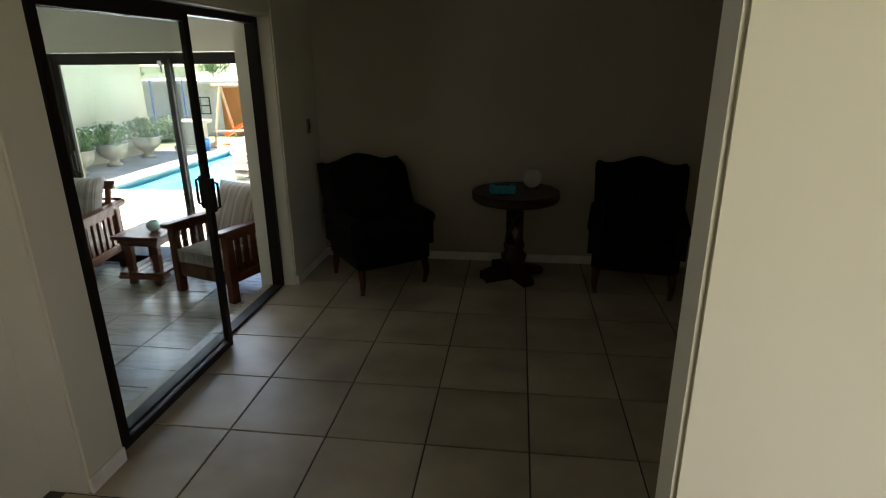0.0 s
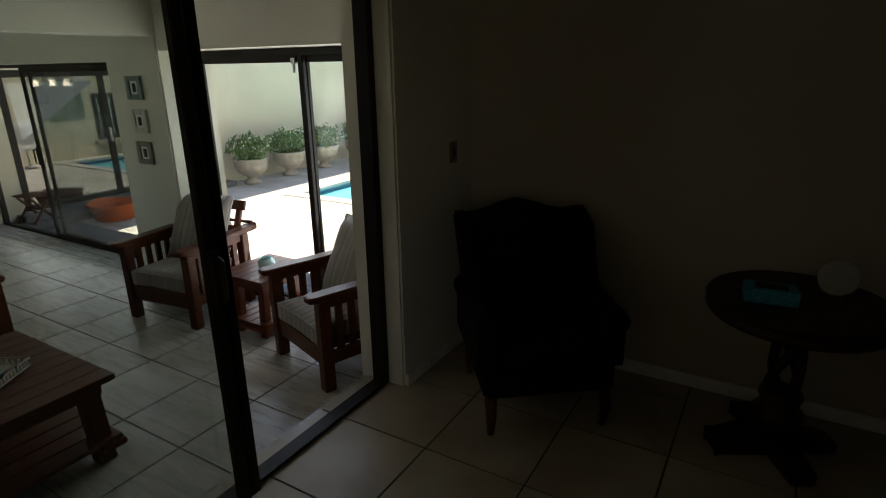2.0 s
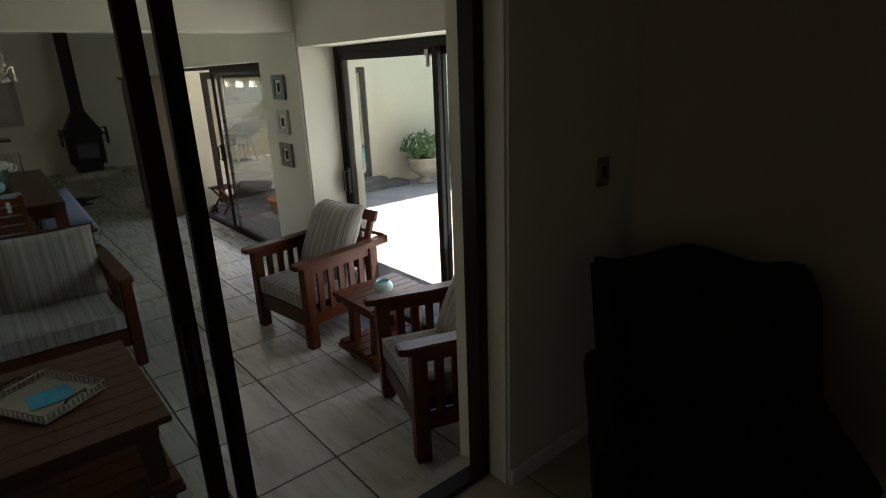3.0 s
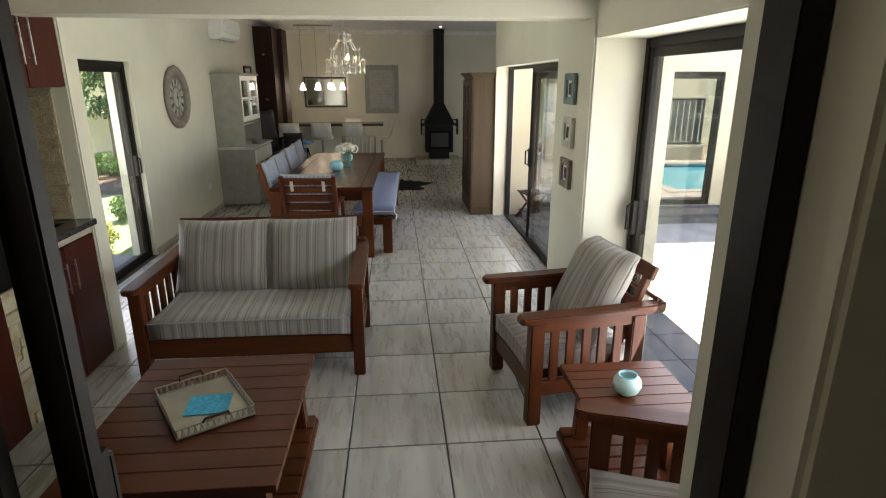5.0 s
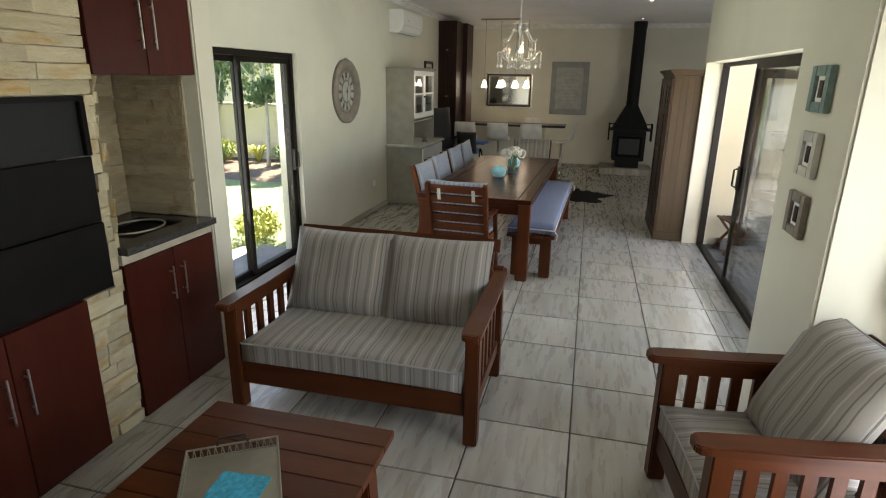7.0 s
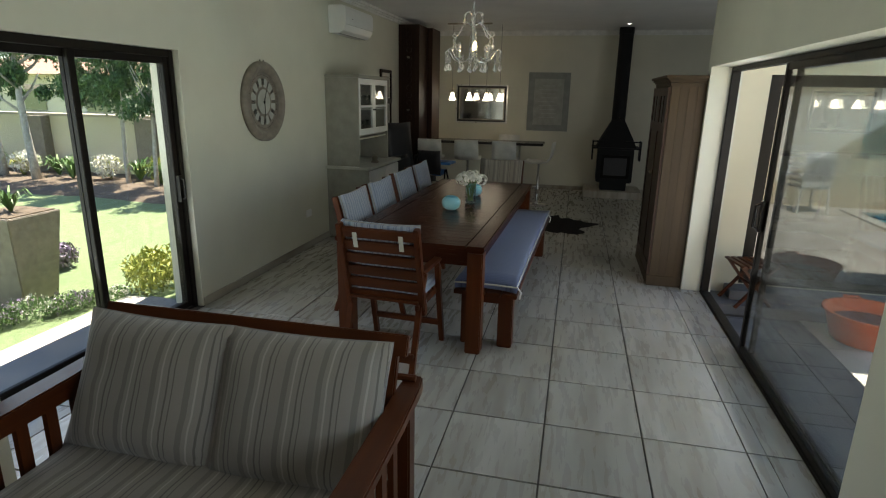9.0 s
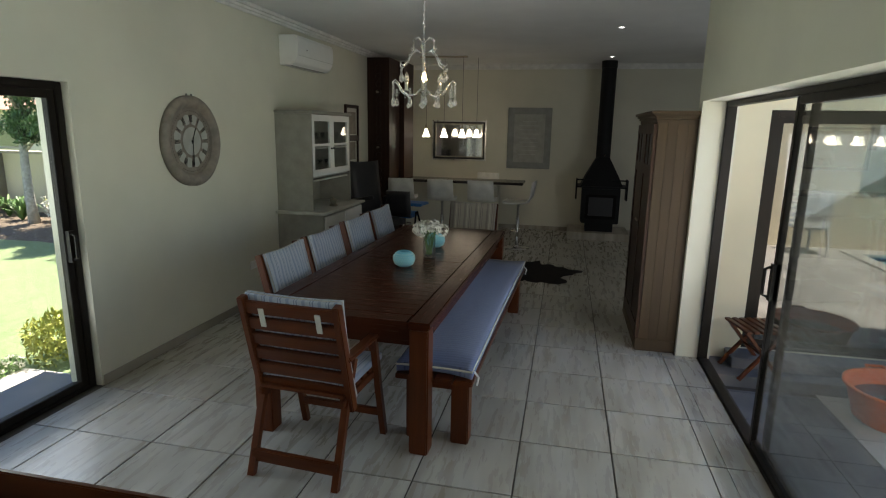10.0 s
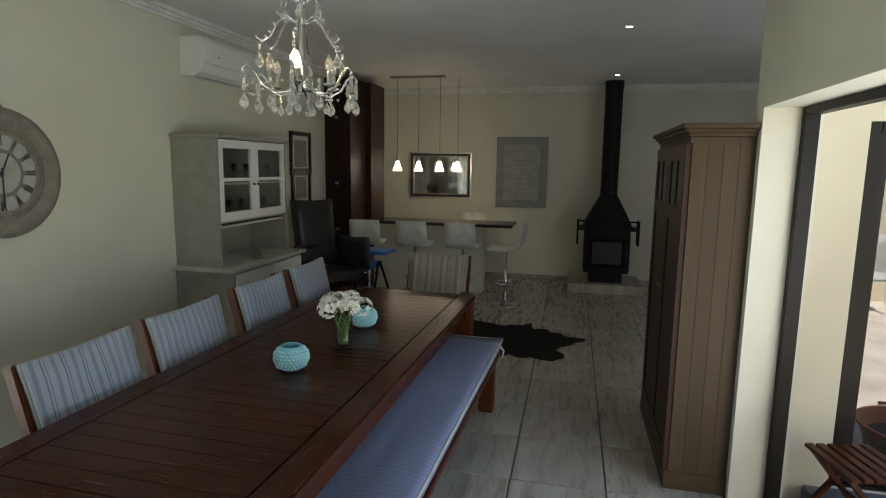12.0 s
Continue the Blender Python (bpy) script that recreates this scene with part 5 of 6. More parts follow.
for k in range(6):
    a = k * math.pi / 3 + 0.3
    ca, sa = math.cos(a), math.sin(a)
    low = [(r0 * ca, r0 * sa, z) for r0, z in ((0.02, 1.85), (0.06, 1.795), (0.12, 1.785), (0.17, 1.82), (0.20, 1.88), (0.225, 1.905), (0.245, 1.885), (0.24, 1.865))]
    arm = part("arm", tube(bmesh.new(), low, 0.0055, 6), CHROME, t, "curled chrome arm", smooth=True)
    up = [(r0 * ca, r0 * sa, z) for r0, z in ((0.015, 2.13), (0.06, 2.16), (0.10, 2.12), (0.13, 2.05), (0.165, 2.02), (0.185, 2.04), (0.175, 2.06))]
    part("upper_arm", tube(bmesh.new(), up, 0.0045, 6), CHROME, t, "curled upper chrome arm", smooth=True)
    top = [(r0 * ca, r0 * sa, z) for r0, z in ((0.01, 2.22), (0.04, 2.26), (0.075, 2.245), (0.08, 2.22))]
    part("crown_arm", tube(bmesh.new(), top, 0.004, 5), CHROME, t, smooth=True)
    part("candle_cup", lathe([(0.005, 1.875), (0.024, 1.885), (0.024, 1.892), (0.011, 1.893), (0.011, 1.95), (0.004, 1.952)], 12, (0.135 * ca, 0.135 * sa, -0.06)), CHROME, t)
    part("bulb", lathe([(0.008, 1.952), (0.017, 1.972), (0.015, 1.995), (0.004, 2.03)], 10, (0.135 * ca, 0.135 * sa, -0.06)), BULB_GLOW if k == 0 else CRYSTAL, t, "lit candle bulb" if k == 0 else "unlit clear candle bulb", smooth=True)
    bm = bmesh.new()
    drop(bm, 0.24 * ca, 0.24 * sa, 1.862, 1.5, 5)
    drop(bm, 0.175 * ca, 0.175 * sa, 2.01, 1.4, 2)
    drop(bm, 0.08 * ca, 0.08 * sa, 2.215, 1.0, 1)
    drop(bm, 0.12 * ca, 0.12 * sa, 1.78, 1.1, 2)
    drop(bm, 0.185 * math.cos(a + 0.5), 0.185 * math.sin(a + 0.5), 1.84, 1.4, 4)
    for j in range(6):
        f = j / 5
        p = Vector((0.24 * ca, 0.24 * sa, 1.87)).lerp(Vector((0.24 * math.cos(a + math.pi / 3), 0.24 * math.sin(a + math.pi / 3), 1.87)), f)
        p.z -= 0.09 * math.sin(math.pi * f)
        bmesh.ops.create_icosphere(bm, subdivisions=1, radius=0.007, matrix=Matrix.Translation(p))
        p = Vector((0.165 * ca, 0.165 * sa, 2.03)).lerp(Vector((0.08 * ca, 0.08 * sa, 2.23)), f)
        p.z -= 0.04 * math.sin(math.pi * f)
        bmesh.ops.create_icosphere(bm, subdivisions=1, radius=0.006, matrix=Matrix.Translation(p))
    part("crystal_string", bm, CRYSTAL, t, "strings of clear crystal drops", kind="stuff")

for k, (x, y) in enumerate(((-8.95, 1.86), (-10.7, 4.65), (-13.2, 4.73))):
    t = thing("downlight", "small round recessed ceiling spotlight", "ceiling light", pose(x, y, CEIL), "ceiling spotlights")
    part("trim_ring", lathe([(0.028, -0.006), (0.042, -0.005), (0.042, -0.001), (0.028, -0.001)], 20, cap=False), WHITE, t)
    part("lens", lathe([(0.005, -0.004), (0.027, -0.004), (0.027, -0.001), (0.005, -0.001)], 16), SPOT_GLOW, t)

# ---------------------------------------------------------------- bar corner
t = thing("pendant_light", "ceiling rail with four lit white glass pendant shades", "pendant lamp", pose(-12.95, 2.25, 0))
part("rail", boxes((-0.03, 0.03, -0.40, 0.34, CEIL - 0.025, CEIL - 0.001)), PEWTER, t, bevel=0.004)
for y in (-0.30, -0.01, 0.28, 0.47):
    x = 0.0 if y < 0.4 else -0.25
    part("cord", tube(bmesh.new(), [(x, min(y, 0.33) if x == 0 else y, CEIL - 0.001), (x, y, 1.62)], 0.003, 5), INK, t)
    s = part("socket", lathe([(0.014, 1.56), (0.018, 1.60), (0.010, 1.63)], 12, (x, y, 0)), PEWTER, t)
    part("shade", lathe([(0.062, 1.435), (0.055, 1.45), (0.036, 1.50), (0.022, 1.555), (0.018, 1.56), (0.020, 1.55), (0.033, 1.495), (0.05, 1.445), (0.062, 1.435)], 20, (x, y, 0), cap=False), SHADE_GLOW, t, "lit white glass bell shade", smooth=True)

t = thing("bar_counter", "slim dark topped breakfast bar on a plastered base", "bar counter", pose(-13.05, 2.38, ZF))
part("countertop", boxes((-0.28, 0.28, -1.15, 1.15, 0.90, 0.94)), GRANITE, t, bevel=0.006)
part("base", boxes((-0.12, 0.12, -1.12, 0.75, 0.0, 0.898)), WALL, t)


def bar_stool(at, label):
    """A gas-lift stool with a curved white shell; the shell's back towards +y."""
    t = thing("bar_stool", label, "bar stool", at, "white bar stools")
    part("foot_disc", lathe([(0.20, 0.0), (0.20, 0.008), (0.14, 0.018), (0.035, 0.03), (0.03, 0.05)], 28), CHROME, t, smooth=True)
    part("column", lathe([(0.025, 0.04), (0.025, 0.45), (0.018, 0.452), (0.018, 0.66)], 14), CHROME, t, smooth=True)
    part("foot_ring", tube(bmesh.new(), [(0.13 * math.sin(a), -0.02 - 0.11 * math.cos(a), 0.27) for a in np.linspace(-2.3, 2.3, 18)], 0.009, 6), CHROME, t, smooth=True)
    bm = bmesh.new()
    prof = ((-0.20, 0.685), (-0.19, 0.67), (-0.10, 0.66), (0.06, 0.665), (0.15, 0.69), (0.195, 0.76), (0.215, 0.87), (0.235, 1.0))
    rows = []
    for off in (0.0, 0.028):
        for y, z in prof:
            k = (z - 0.66) / 0.34
            rows.append([bm.verts.new((0.20 * u * (1 - 0.06 * k), y - off * k * 0.9, z + off * (1 - k) + 0.012 * u * u * (1 - k))) for u in (-1, -0.5, 0, 0.5, 1)])
    n = len(prof)
    for o in (0, n):
        for a, b in zip(rows[o:o + n], rows[o + 1:o + n]):
            for j in range(4):
                bm.faces.new((a[j], a[j + 1], b[j + 1], b[j]))
    for i in range(n - 1):
        for j in (0, 4):
            bm.faces.new((rows[i][j], rows[i + 1][j], rows[n + i + 1][j], rows[n + i][j]))
    for i in (0, n - 1):
        for j in range(4):
            bm.faces.new((rows[i][j], rows[i][j + 1], rows[n + i][j + 1], rows[n + i][j]))
    part("shell", bm, WHITELEATHER, t, "curved white upholstered shell", smooth=True)
    return t


bar_stool(pose(-12.45, 2.34, ZF, 0, 0, -88), "white shell bar stool on a chrome gas-lift foot")
bar_stool(pose(-12.45, 2.96, ZF, 0, 0, -92), "white shell bar stool on a chrome gas-lift foot")
bar_stool(pose(-12.45, 1.72, ZF, 0, 0, -84), "white shell bar stool on a chrome gas-lift foot")
bar_stool(pose(-12.42, 3.50, ZF, 0, 0, -5), "white shell bar stool turned sideways at the bar end")
bar_stool(pose(-13.66, 2.85, ZF, 0, 0, 92), "white shell bar stool behind the breakfast bar")

t = thing("mirror", "wide silver-framed mirror above the bar", "mirror", pose(-14.148, 2.26, 1.365))
for name, o, i, d, mat in (("outer_bead", 0.49, 0.468, 0.040, STEEL), ("mirror_frame", 0.467, 0.435, 0.030, INK), ("inner_bead", 0.434, 0.416, 0.034, PEWTER)):
    oz, iz = o - 0.14, i - 0.14
    part(name, boxes((0, d, -o, -i, -oz, oz), (0, d, i, o, -oz, oz), (0, d, -i, i, -oz, -iz), (0, d, -i, i, iz, oz)), mat, t, bevel=0.004)
part("mirror_glass", boxes((0.002, 0.012, -0.425, 0.425, -0.285, 0.285)), MIRROR, t)

t = thing("framed_board", "grey framed pale board with faint lines of writing", "notice board", pose(-14.148, 3.50, 1.425))
part("board_frame", boxes((0, 0.028, -0.375, -0.265, -0.52, 0.52), (0, 0.028, 0.265, 0.375, -0.52, 0.52), (0, 0.028, -0.265, 0.265, -0.52, -0.41), (0, 0.028, -0.265, 0.265, 0.41, 0.52)), GREYPAINT, t, bevel=0.004)
part("board", boxes((0, 0.012, -0.268, 0.268, -0.413, 0.413)), PALEGREY, t)
for k in range(9):
    part("text_line", boxes((0.0122, 0.0135, -0.12 - 0.012 * (k * 5 % 7), 0.12 + 0.012 * (k * 3 % 6), 0.28 - k * 0.07, 0.292 - k * 0.07)), FAINTINK, t)

# closed-stove fireplace
t = thing("fireplace", "black cast iron freestanding fireplace with a tall flue", "fireplace", pose(-13.72, 4.74, ZF))
part("firebox", boxes((-0.24, 0.24, -0.30, 0.30, 0.14, 0.72)), CASTIRON, t, bevel=0.015)
part("door", boxes((0.241, 0.265, -0.24, 0.24, 0.22, 0.62)), BLACKSTEEL, t, bevel=0.006)
part("door_glass", boxes((0.266, 0.27, -0.19, 0.19, 0.27, 0.57)), BLACKLEATHER, t)
part("shelf", boxes((-0.26, 0.27, -0.40, 0.40, 0.722, 0.745)), CASTIRON, t, bevel=0.005)
for sy in (-1, 1):
    part("side_wing", boxes((0.05, 0.27, sy * 0.395 - 0.012, sy * 0.395 + 0.012, 0.53, 0.86)), CASTIRON, t, bevel=0.004)
    part("wing_rail", tube(bmesh.new(), [(0.26, sy * 0.39, 0.85), (0.26, sy * 0.15, 0.85)], 0.012, 6), CASTIRON, t)
bm = bmesh.new()
lo = [bm.verts.new((x, y, 0.746)) for x, y in ((-0.24, -0.33), (0.25, -0.33), (0.25, 0.33), (-0.24, 0.33))]
mid = [bm.verts.new((x, y, 0.90)) for x, y in ((-0.22, -0.26), (0.20, -0.26), (0.20, 0.26), (-0.22, 0.26))]
hi = [bm.verts.new((x, y, 1.21)) for x, y in ((-0.11, -0.10), (0.09, -0.10), (0.09, 0.10), (-0.11, 0.10))]
for a, b in ((lo, mid), (mid, hi)):
    for j in range(4):
        bm.faces.new((a[j], a[(j + 1) % 4], b[(j + 1) % 4], b[j]))
bm.faces.new(lo)
bm.faces.new(hi)
part("hood", bm, CASTIRON, t, bevel=0.006)
part("flue", lathe([(0.115, 1.20), (0.115, 2.60), (0.122, 2.601), (0.122, CEIL - ZF - 0.122)], 24, (-0.01, 0, 0)), CASTIRON, t, smooth=False)
part("leg_base", boxes((-0.18, 0.18, -0.22, 0.22, 0.0, 0.14)), CASTIRON, t)
part("damper_knob", lathe([(0.01, 0), (0.016, 0.02)], 8), CHROME, t).matrix_basis = pose(0.1, 0.02, 1.24, 0, 90)
t.location.z = ZF + 0.12

tagged(part("hearth_slab", boxes((-14.148, -13.36, 4.24, 5.22, ZF, ZF + 0.12)), SKIRT, bevel=0.008), "low tiled hearth slab under the fireplace", "hearth")

# wine rack column
t = thing("wine_rack", "tall dark wooden wine rack column reaching the ceiling", "wine rack", pose(-12.8, 1.204, ZF))
part("side_panel", boxes((-0.56, -0.02, 0, 0.42, 0, 2.74)), FRONTWOOD, t, "dark reddish brown veneer panel")
part("rack_body", boxes((-0.018, 0.50, 0, 0.34, 0, 2.74)), DARKWOOD, t)
for k in range(22):
    part("bottle_hole", lathe([(0.045, 0), (0.045, 0.012), (0.036, 0.013), (0.036, 0.002)], 14, cap=False), DARKWOOD, t).matrix_basis = pose(0.5, 0.17, 0.18 + k * 0.115, 0, 90)
for z in (0.9, 1.5, 2.2):
    part("bottle_neck", lathe([(0.014, 0), (0.014, 0.05), (0.016, 0.052), (0.016, 0.06)], 10), PEWTER, t, "foil bottle top").matrix_basis = pose(0.5, 0.17, 0.18 + round((z - 0.18) / 0.115) * 0.115, 0, 90)

for z, w, h in ((1.62, 0.20, 0.20), (1.24, 0.18, 0.17)):
    t = thing("painting", "small dark wood framed landscape painting on the wall", "painting", pose(-11.62, 1.202, z), "small paintings")
    part("painting_frame", boxes((-w - 0.045, -w, 0, 0.03, -h - 0.045, h + 0.045), (w, w + 0.045, 0, 0.03, -h - 0.045, h + 0.045), (-w, w, 0, 0.03, -h - 0.045, -h), (-w, w, 0, 0.03, h, h + 0.045)), DARKWOOD, t, bevel=0.006)
    part("mount", boxes((-w, w, 0, 0.010, -h, h)), CREAM, t)
    part("picture_field", boxes((-w + 0.05, w - 0.05, 0.0105, 0.013, -h + 0.05, h - 0.05)), TAUPE, t)

# dark reclining chair and blue child's chair
t = thing("recliner", "black leather high-backed office chair beside the dresser", "office chair", pose(-11.25, 1.72, ZF, 0, 0, 150))
bm = cushion(0.50, 0.74, 0.13, pose(0, 0.27, 0.92, 82), 0.4, 5)
part("backrest", bm, BLACKLEATHER, t, smooth=True)
part("seat", cushion(0.52, 0.52, 0.14, pose(0, 0.0, 0.50), 0.4, 5), BLACKLEATHER, t, smooth=True)
for sx in (-1, 1):
    part("armrest", tube(bmesh.new(), [(sx * 0.28, 0.22, 0.50), (sx * 0.30, 0.20, 0.78), (sx * 0.30, -0.05, 0.82), (sx * 0.29, -0.22, 0.86)], 0.03, 8), BLACKLEATHER, t, smooth=True)
part("column", lathe([(0.03, 0.08), (0.03, 0.44)], 12), BLACKSTEEL, t)
for k in range(5):
    a = k * 2 * math.pi / 5
    part("foot_spoke", tube(bmesh.new(), [(0, 0, 0.10), (0.28 * math.cos(a), 0.28 * math.sin(a), 0.03)], [0.03, 0.028], 6), BLACKSTEEL, t)
t = thing("high_chair", "child's high chair with a bright blue tray", "high chair", pose(-11.62, 1.98, ZF, 0, 0, -95))
part("tray", cushion(0.46, 0.34, 0.05, pose(0, -0.20, 0.68), 0.3, 4), BLUEPLASTIC, t, "bright blue plastic tray", smooth=True)
part("seat", cushion(0.34, 0.30, 0.09, pose(0, 0.05, 0.56), 0.3, 4), BLUEPLASTIC, t, smooth=True)
part("backrest", cushion(0.34, 0.36, 0.07, pose(0, 0.22, 0.72, 80), 0.3, 4), BLACKLEATHER, t, smooth=True)
for sx in (-1, 1):
    part("leg", tube(bmesh.new(), [(sx * 0.24, -0.30, 0.0), (sx * 0.19, 0.0, 0.60)], 0.014, 6), BLACKSTEEL, t)
    part("leg", tube(bmesh.new(), [(sx * 0.24, 0.34, 0.0), (sx * 0.19, 0.05, 0.60)], 0.014, 6), BLACKSTEEL, t)
part("foot_rest", boxes((-0.2, 0.2, -0.24, -0.14, 0.22, 0.24)), BLUEPLASTIC, t)

# cowhide
bm = bmesh.new()
ring = []
for k in range(56):
    a = 2 * math.pi * k / 56
    legs = sum(0.22 * math.exp(-((math.atan2(math.sin(a - c), math.cos(a - c))) / 0.24) ** 2) for c in (0.55, 2.5, 3.75, 5.7))
    tail = 0.16 * math.exp(-((math.atan2(math.sin(a - 1.57), math.cos(a - 1.57))) / 0.10) ** 2)
    r = 0.56 + legs + tail + 0.09 * noise.noise(Vector((math.cos(a) * 4, math.sin(a) * 4, 1.0))) + 0.03 * (k % 3 - 1)
    ring.append((r * 0.95 * math.cos(a), r * 0.88 * math.sin(a)))
lo = [bm.verts.new((x, y, 0.002)) for x, y in ring]
hi = [bm.verts.new((x * 0.985, y * 0.985, 0.008)) for x, y in ring]
for k in range(56):
    bm.faces.new((lo[k], lo[(k + 1) % 56], hi[(k + 1) % 56], hi[k]))
bm.faces.new(hi)
bm.faces.new(lo[::-1])
tagged(part("cowhide_rug", bm, HIDE), "black cowhide rug lying on the tiles", "rug").matrix_world = pose(-11.0, 3.72, ZF, 0, 0, 75)

t = thing("wall_socket", "white wall socket near the dresser", "socket", pose(-8.95, 1.202, 0.22))
part("plate", boxes((-0.06, 0.06, 0, 0.01, -0.04, 0.04)), WHITE, t, bevel=0.003)

# ---------------------------------------------------------------- outside
def leaves(bm, centre, radius, count, size, squash=1.0, seed=0, hollow=0.35):
    """Many small folded leaves in an uneven cloud."""
    rng = random.Random(seed)
    for k in range(count):
        d = Vector((rng.gauss(0, 1), rng.gauss(0, 1), rng.gauss(0, 1))).normalized()
        lump = 0.75 + 0.45 * noise.noise(d * 2.3 + Vector((seed, 0, 0)))
        p = Vector(centre) + Vector((d.x, d.y, d.z * squash)) * radius * lump * (hollow + (1 - hollow) * rng.random() ** 0.5)
        m = Matrix.Translation(p) @ Euler((rng.uniform(0, 6.3), rng.uniform(0, 6.3), rng.uniform(0, 6.3))).to_matrix().to_4x4()
        s = size * rng.uniform(0.6, 1.3)
        a, b, c, e = (bm.verts.new(m @ Vector(q)) for q in ((-s, 0, 0), (0, s * 0.42, s * 0.12), (s, 0, 0), (0, -s * 0.42, s * 0.12)))
        bm.faces.new((a, b, c))
        bm.faces.new((a, c, e))
    return bm


def blades(bm, centre, count, length, width, seed):
    """Arching strap leaves from one crown."""
    rng = random.Random(seed)
    c = Vector(centre)
    for k in range(count):
        a, out, up = rng.uniform(0, 6.3), rng.uniform(0.3, 0.9) * length, rng.uniform(0.5, 1.0) * length
        d = Vector((math.cos(a), math.sin(a), 0))
        s = Vector((-math.sin(a), math.cos(a), 0)) * width / 2
        pts = [c, c + d * out * 0.35 + Vector((0, 0, up * 0.7)), c + d * out * 0.75 + Vector((0, 0, up * 0.9)), c + d * out + Vector((0, 0, up * 0.65))]
        w = (1, 0.9, 0.6, 0.05)
        vs = [(bm.verts.new(p - s * q), bm.verts.new(p + s * q)) for p, q in zip(pts, w)]
        for x, y in zip(vs, vs[1:]):
            bm.faces.new((x[0], x[1], y[1], y[0]))
    return bm


def ground_sheet():
    """One lawn sheet to the horizon with openings left for pool and house."""
    xs = [-400, -60, -20, -9.0, -6.9, -3.4, 4.6, 30, 400]
    ys = [-400, -60, -14, 0.95, 8.75, 13.2, 22, 60, 400]
    bm = bmesh.new()
    v = {(i, j): bm.verts.new((x, y, ZG - 0.02)) for i, x in enumerate(xs) for j, y in enumerate(ys)}
    for i in range(len(xs) - 1):
        for j in range(len(ys) - 1):
            if xs[i] == -6.9 and ys[j] == 8.75:
                continue
            bm.faces.new((v[i, j], v[i + 1, j], v[i + 1, j + 1], v[i, j + 1]))
    return bm


tagged(part("ground", ground_sheet(), LAWN), "sunlit green lawn round the house", "lawn", kind="structure")
paving = S("pavement_pool", boxes((-8.75, -6.95, 6.05, 14.2, ZG - 0.10, ZG), (-6.95, -3.0, 6.05, 8.70, ZG - 0.10, ZG), (-6.95, -3.0, 13.25, 14.2, ZG - 0.10, ZG), (-3.35, -1.0, 8.70, 13.25, ZG - 0.10, ZG), (-3.0, 4.4, 5.37, 8.70, ZG - 0.10, ZG)), PAVER, "pale sunlit paving round the pool", "paving")
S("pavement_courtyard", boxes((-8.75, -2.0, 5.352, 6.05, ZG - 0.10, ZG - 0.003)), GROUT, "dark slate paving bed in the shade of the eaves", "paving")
S("wing_step", boxes((-8.75, -8.37, 5.36, 8.85, ZG, -0.21), (-8.75, -8.52, 5.5, 8.5, -0.21, -0.123)), SLATE, "two dark slate steps below the wing door", "steps", 0.006)
S("threshold_garden", boxes((-7.15, -4.8, 0.59, 0.948, ZG - 0.03, -0.19)), SLATE, "slate threshold outside the garden door", "step", 0.006)
S("pavement_garden", boxes((-7.35, -3.8, 0.17, 0.588, ZG - 0.05, ZG + 0.002)), PAVER, "pale paved strip along the garden side", "paving")

t = thing("swimming_pool", "blue swimming pool with pale coping", "swimming pool")
part("basin", boxes((-6.9, -3.4, 8.75, 13.2, -1.6, -1.5), (-6.92, -6.88, 8.75, 13.2, -1.5, ZG - 0.03), (-3.42, -3.38, 8.75, 13.2, -1.5, ZG - 0.03), (-6.88, -3.42, 8.73, 8.77, -1.5, ZG - 0.03), (-6.88, -3.42, 13.18, 13.22, -1.5, ZG - 0.03)), POOLTILE, t)
part("water", boxes((-6.88, -3.42, 8.77, 13.18, -1.2, ZG - 0.10)), WATER, t, "clear turquoise pool water")
for a in ((-7.02, -6.80, 8.62, 13.33), (-3.50, -3.28, 8.62, 13.33), (-6.80, -3.50, 8.62, 8.85), (-6.80, -3.50, 13.10, 13.33)):
    part("coping", boxes((*a, ZG - 0.03, ZG + 0.025)), COPING, t, bevel=0.01)

URN = [(0.15, 0), (0.16, 0.04), (0.10, 0.07), (0.09, 0.12), (0.16, 0.17), (0.26, 0.24), (0.30, 0.34), (0.29, 0.42), (0.33, 0.44), (0.33, 0.47), (0.28, 0.47), (0.26, 0.40), (0.02, 0.38)]
for k, y in enumerate((9.15, 10.1, 11.1, 12.25)):
    t = thing("urn_planter", "cast concrete urn full of green leaves and white flowers", "planter", pose(-8.30, y, ZG), "urns along the wing wall")
    part("urn", lathe(URN, 24), CAST, t, smooth=True)
    part("soil", lathe([(0.25, 0.40), (0.26, 0.43), (0.01, 0.44)], 16), SOIL, t)
    part("foliage", leaves(bmesh.new(), (0, 0, 0.66), 0.50, 900, 0.045, 0.6, 11 + k), LEAF, t, kind="stuff")
    part("blossom", leaves(bmesh.new(), (0, 0, 0.70), 0.50, 150, 0.028, 0.6, 31 + k, 0.8), PETAL, t, kind="stuff")

t = thing("garden_pedestal", "low cast stone pedestal seat near the pool end", "pedestal", pose(-7.9, 13.55, ZG))
part("slab", boxes((-0.35, 0.35, -0.35, 0.35, 0.62, 0.70)), CAST, t, bevel=0.01)
part("plinth", boxes((-0.25, 0.25, -0.25, 0.25, 0.0, 0.62)), CAST, t, bevel=0.01)
part("base", boxes((-0.36, 0.36, -0.36, 0.36, 0.001, 0.12)), CAST, t, bevel=0.01)
tagged(part("bucket", lathe([(0.11, 0), (0.15, 0.28), (0.16, 0.285), (0.14, 0.28), (0.10, 0.02)], 20), BLUEPLASTIC, smooth=True), "blue plastic bucket beside the pedestal", "bucket").matrix_world = pose(-7.45, 13.2, ZG)

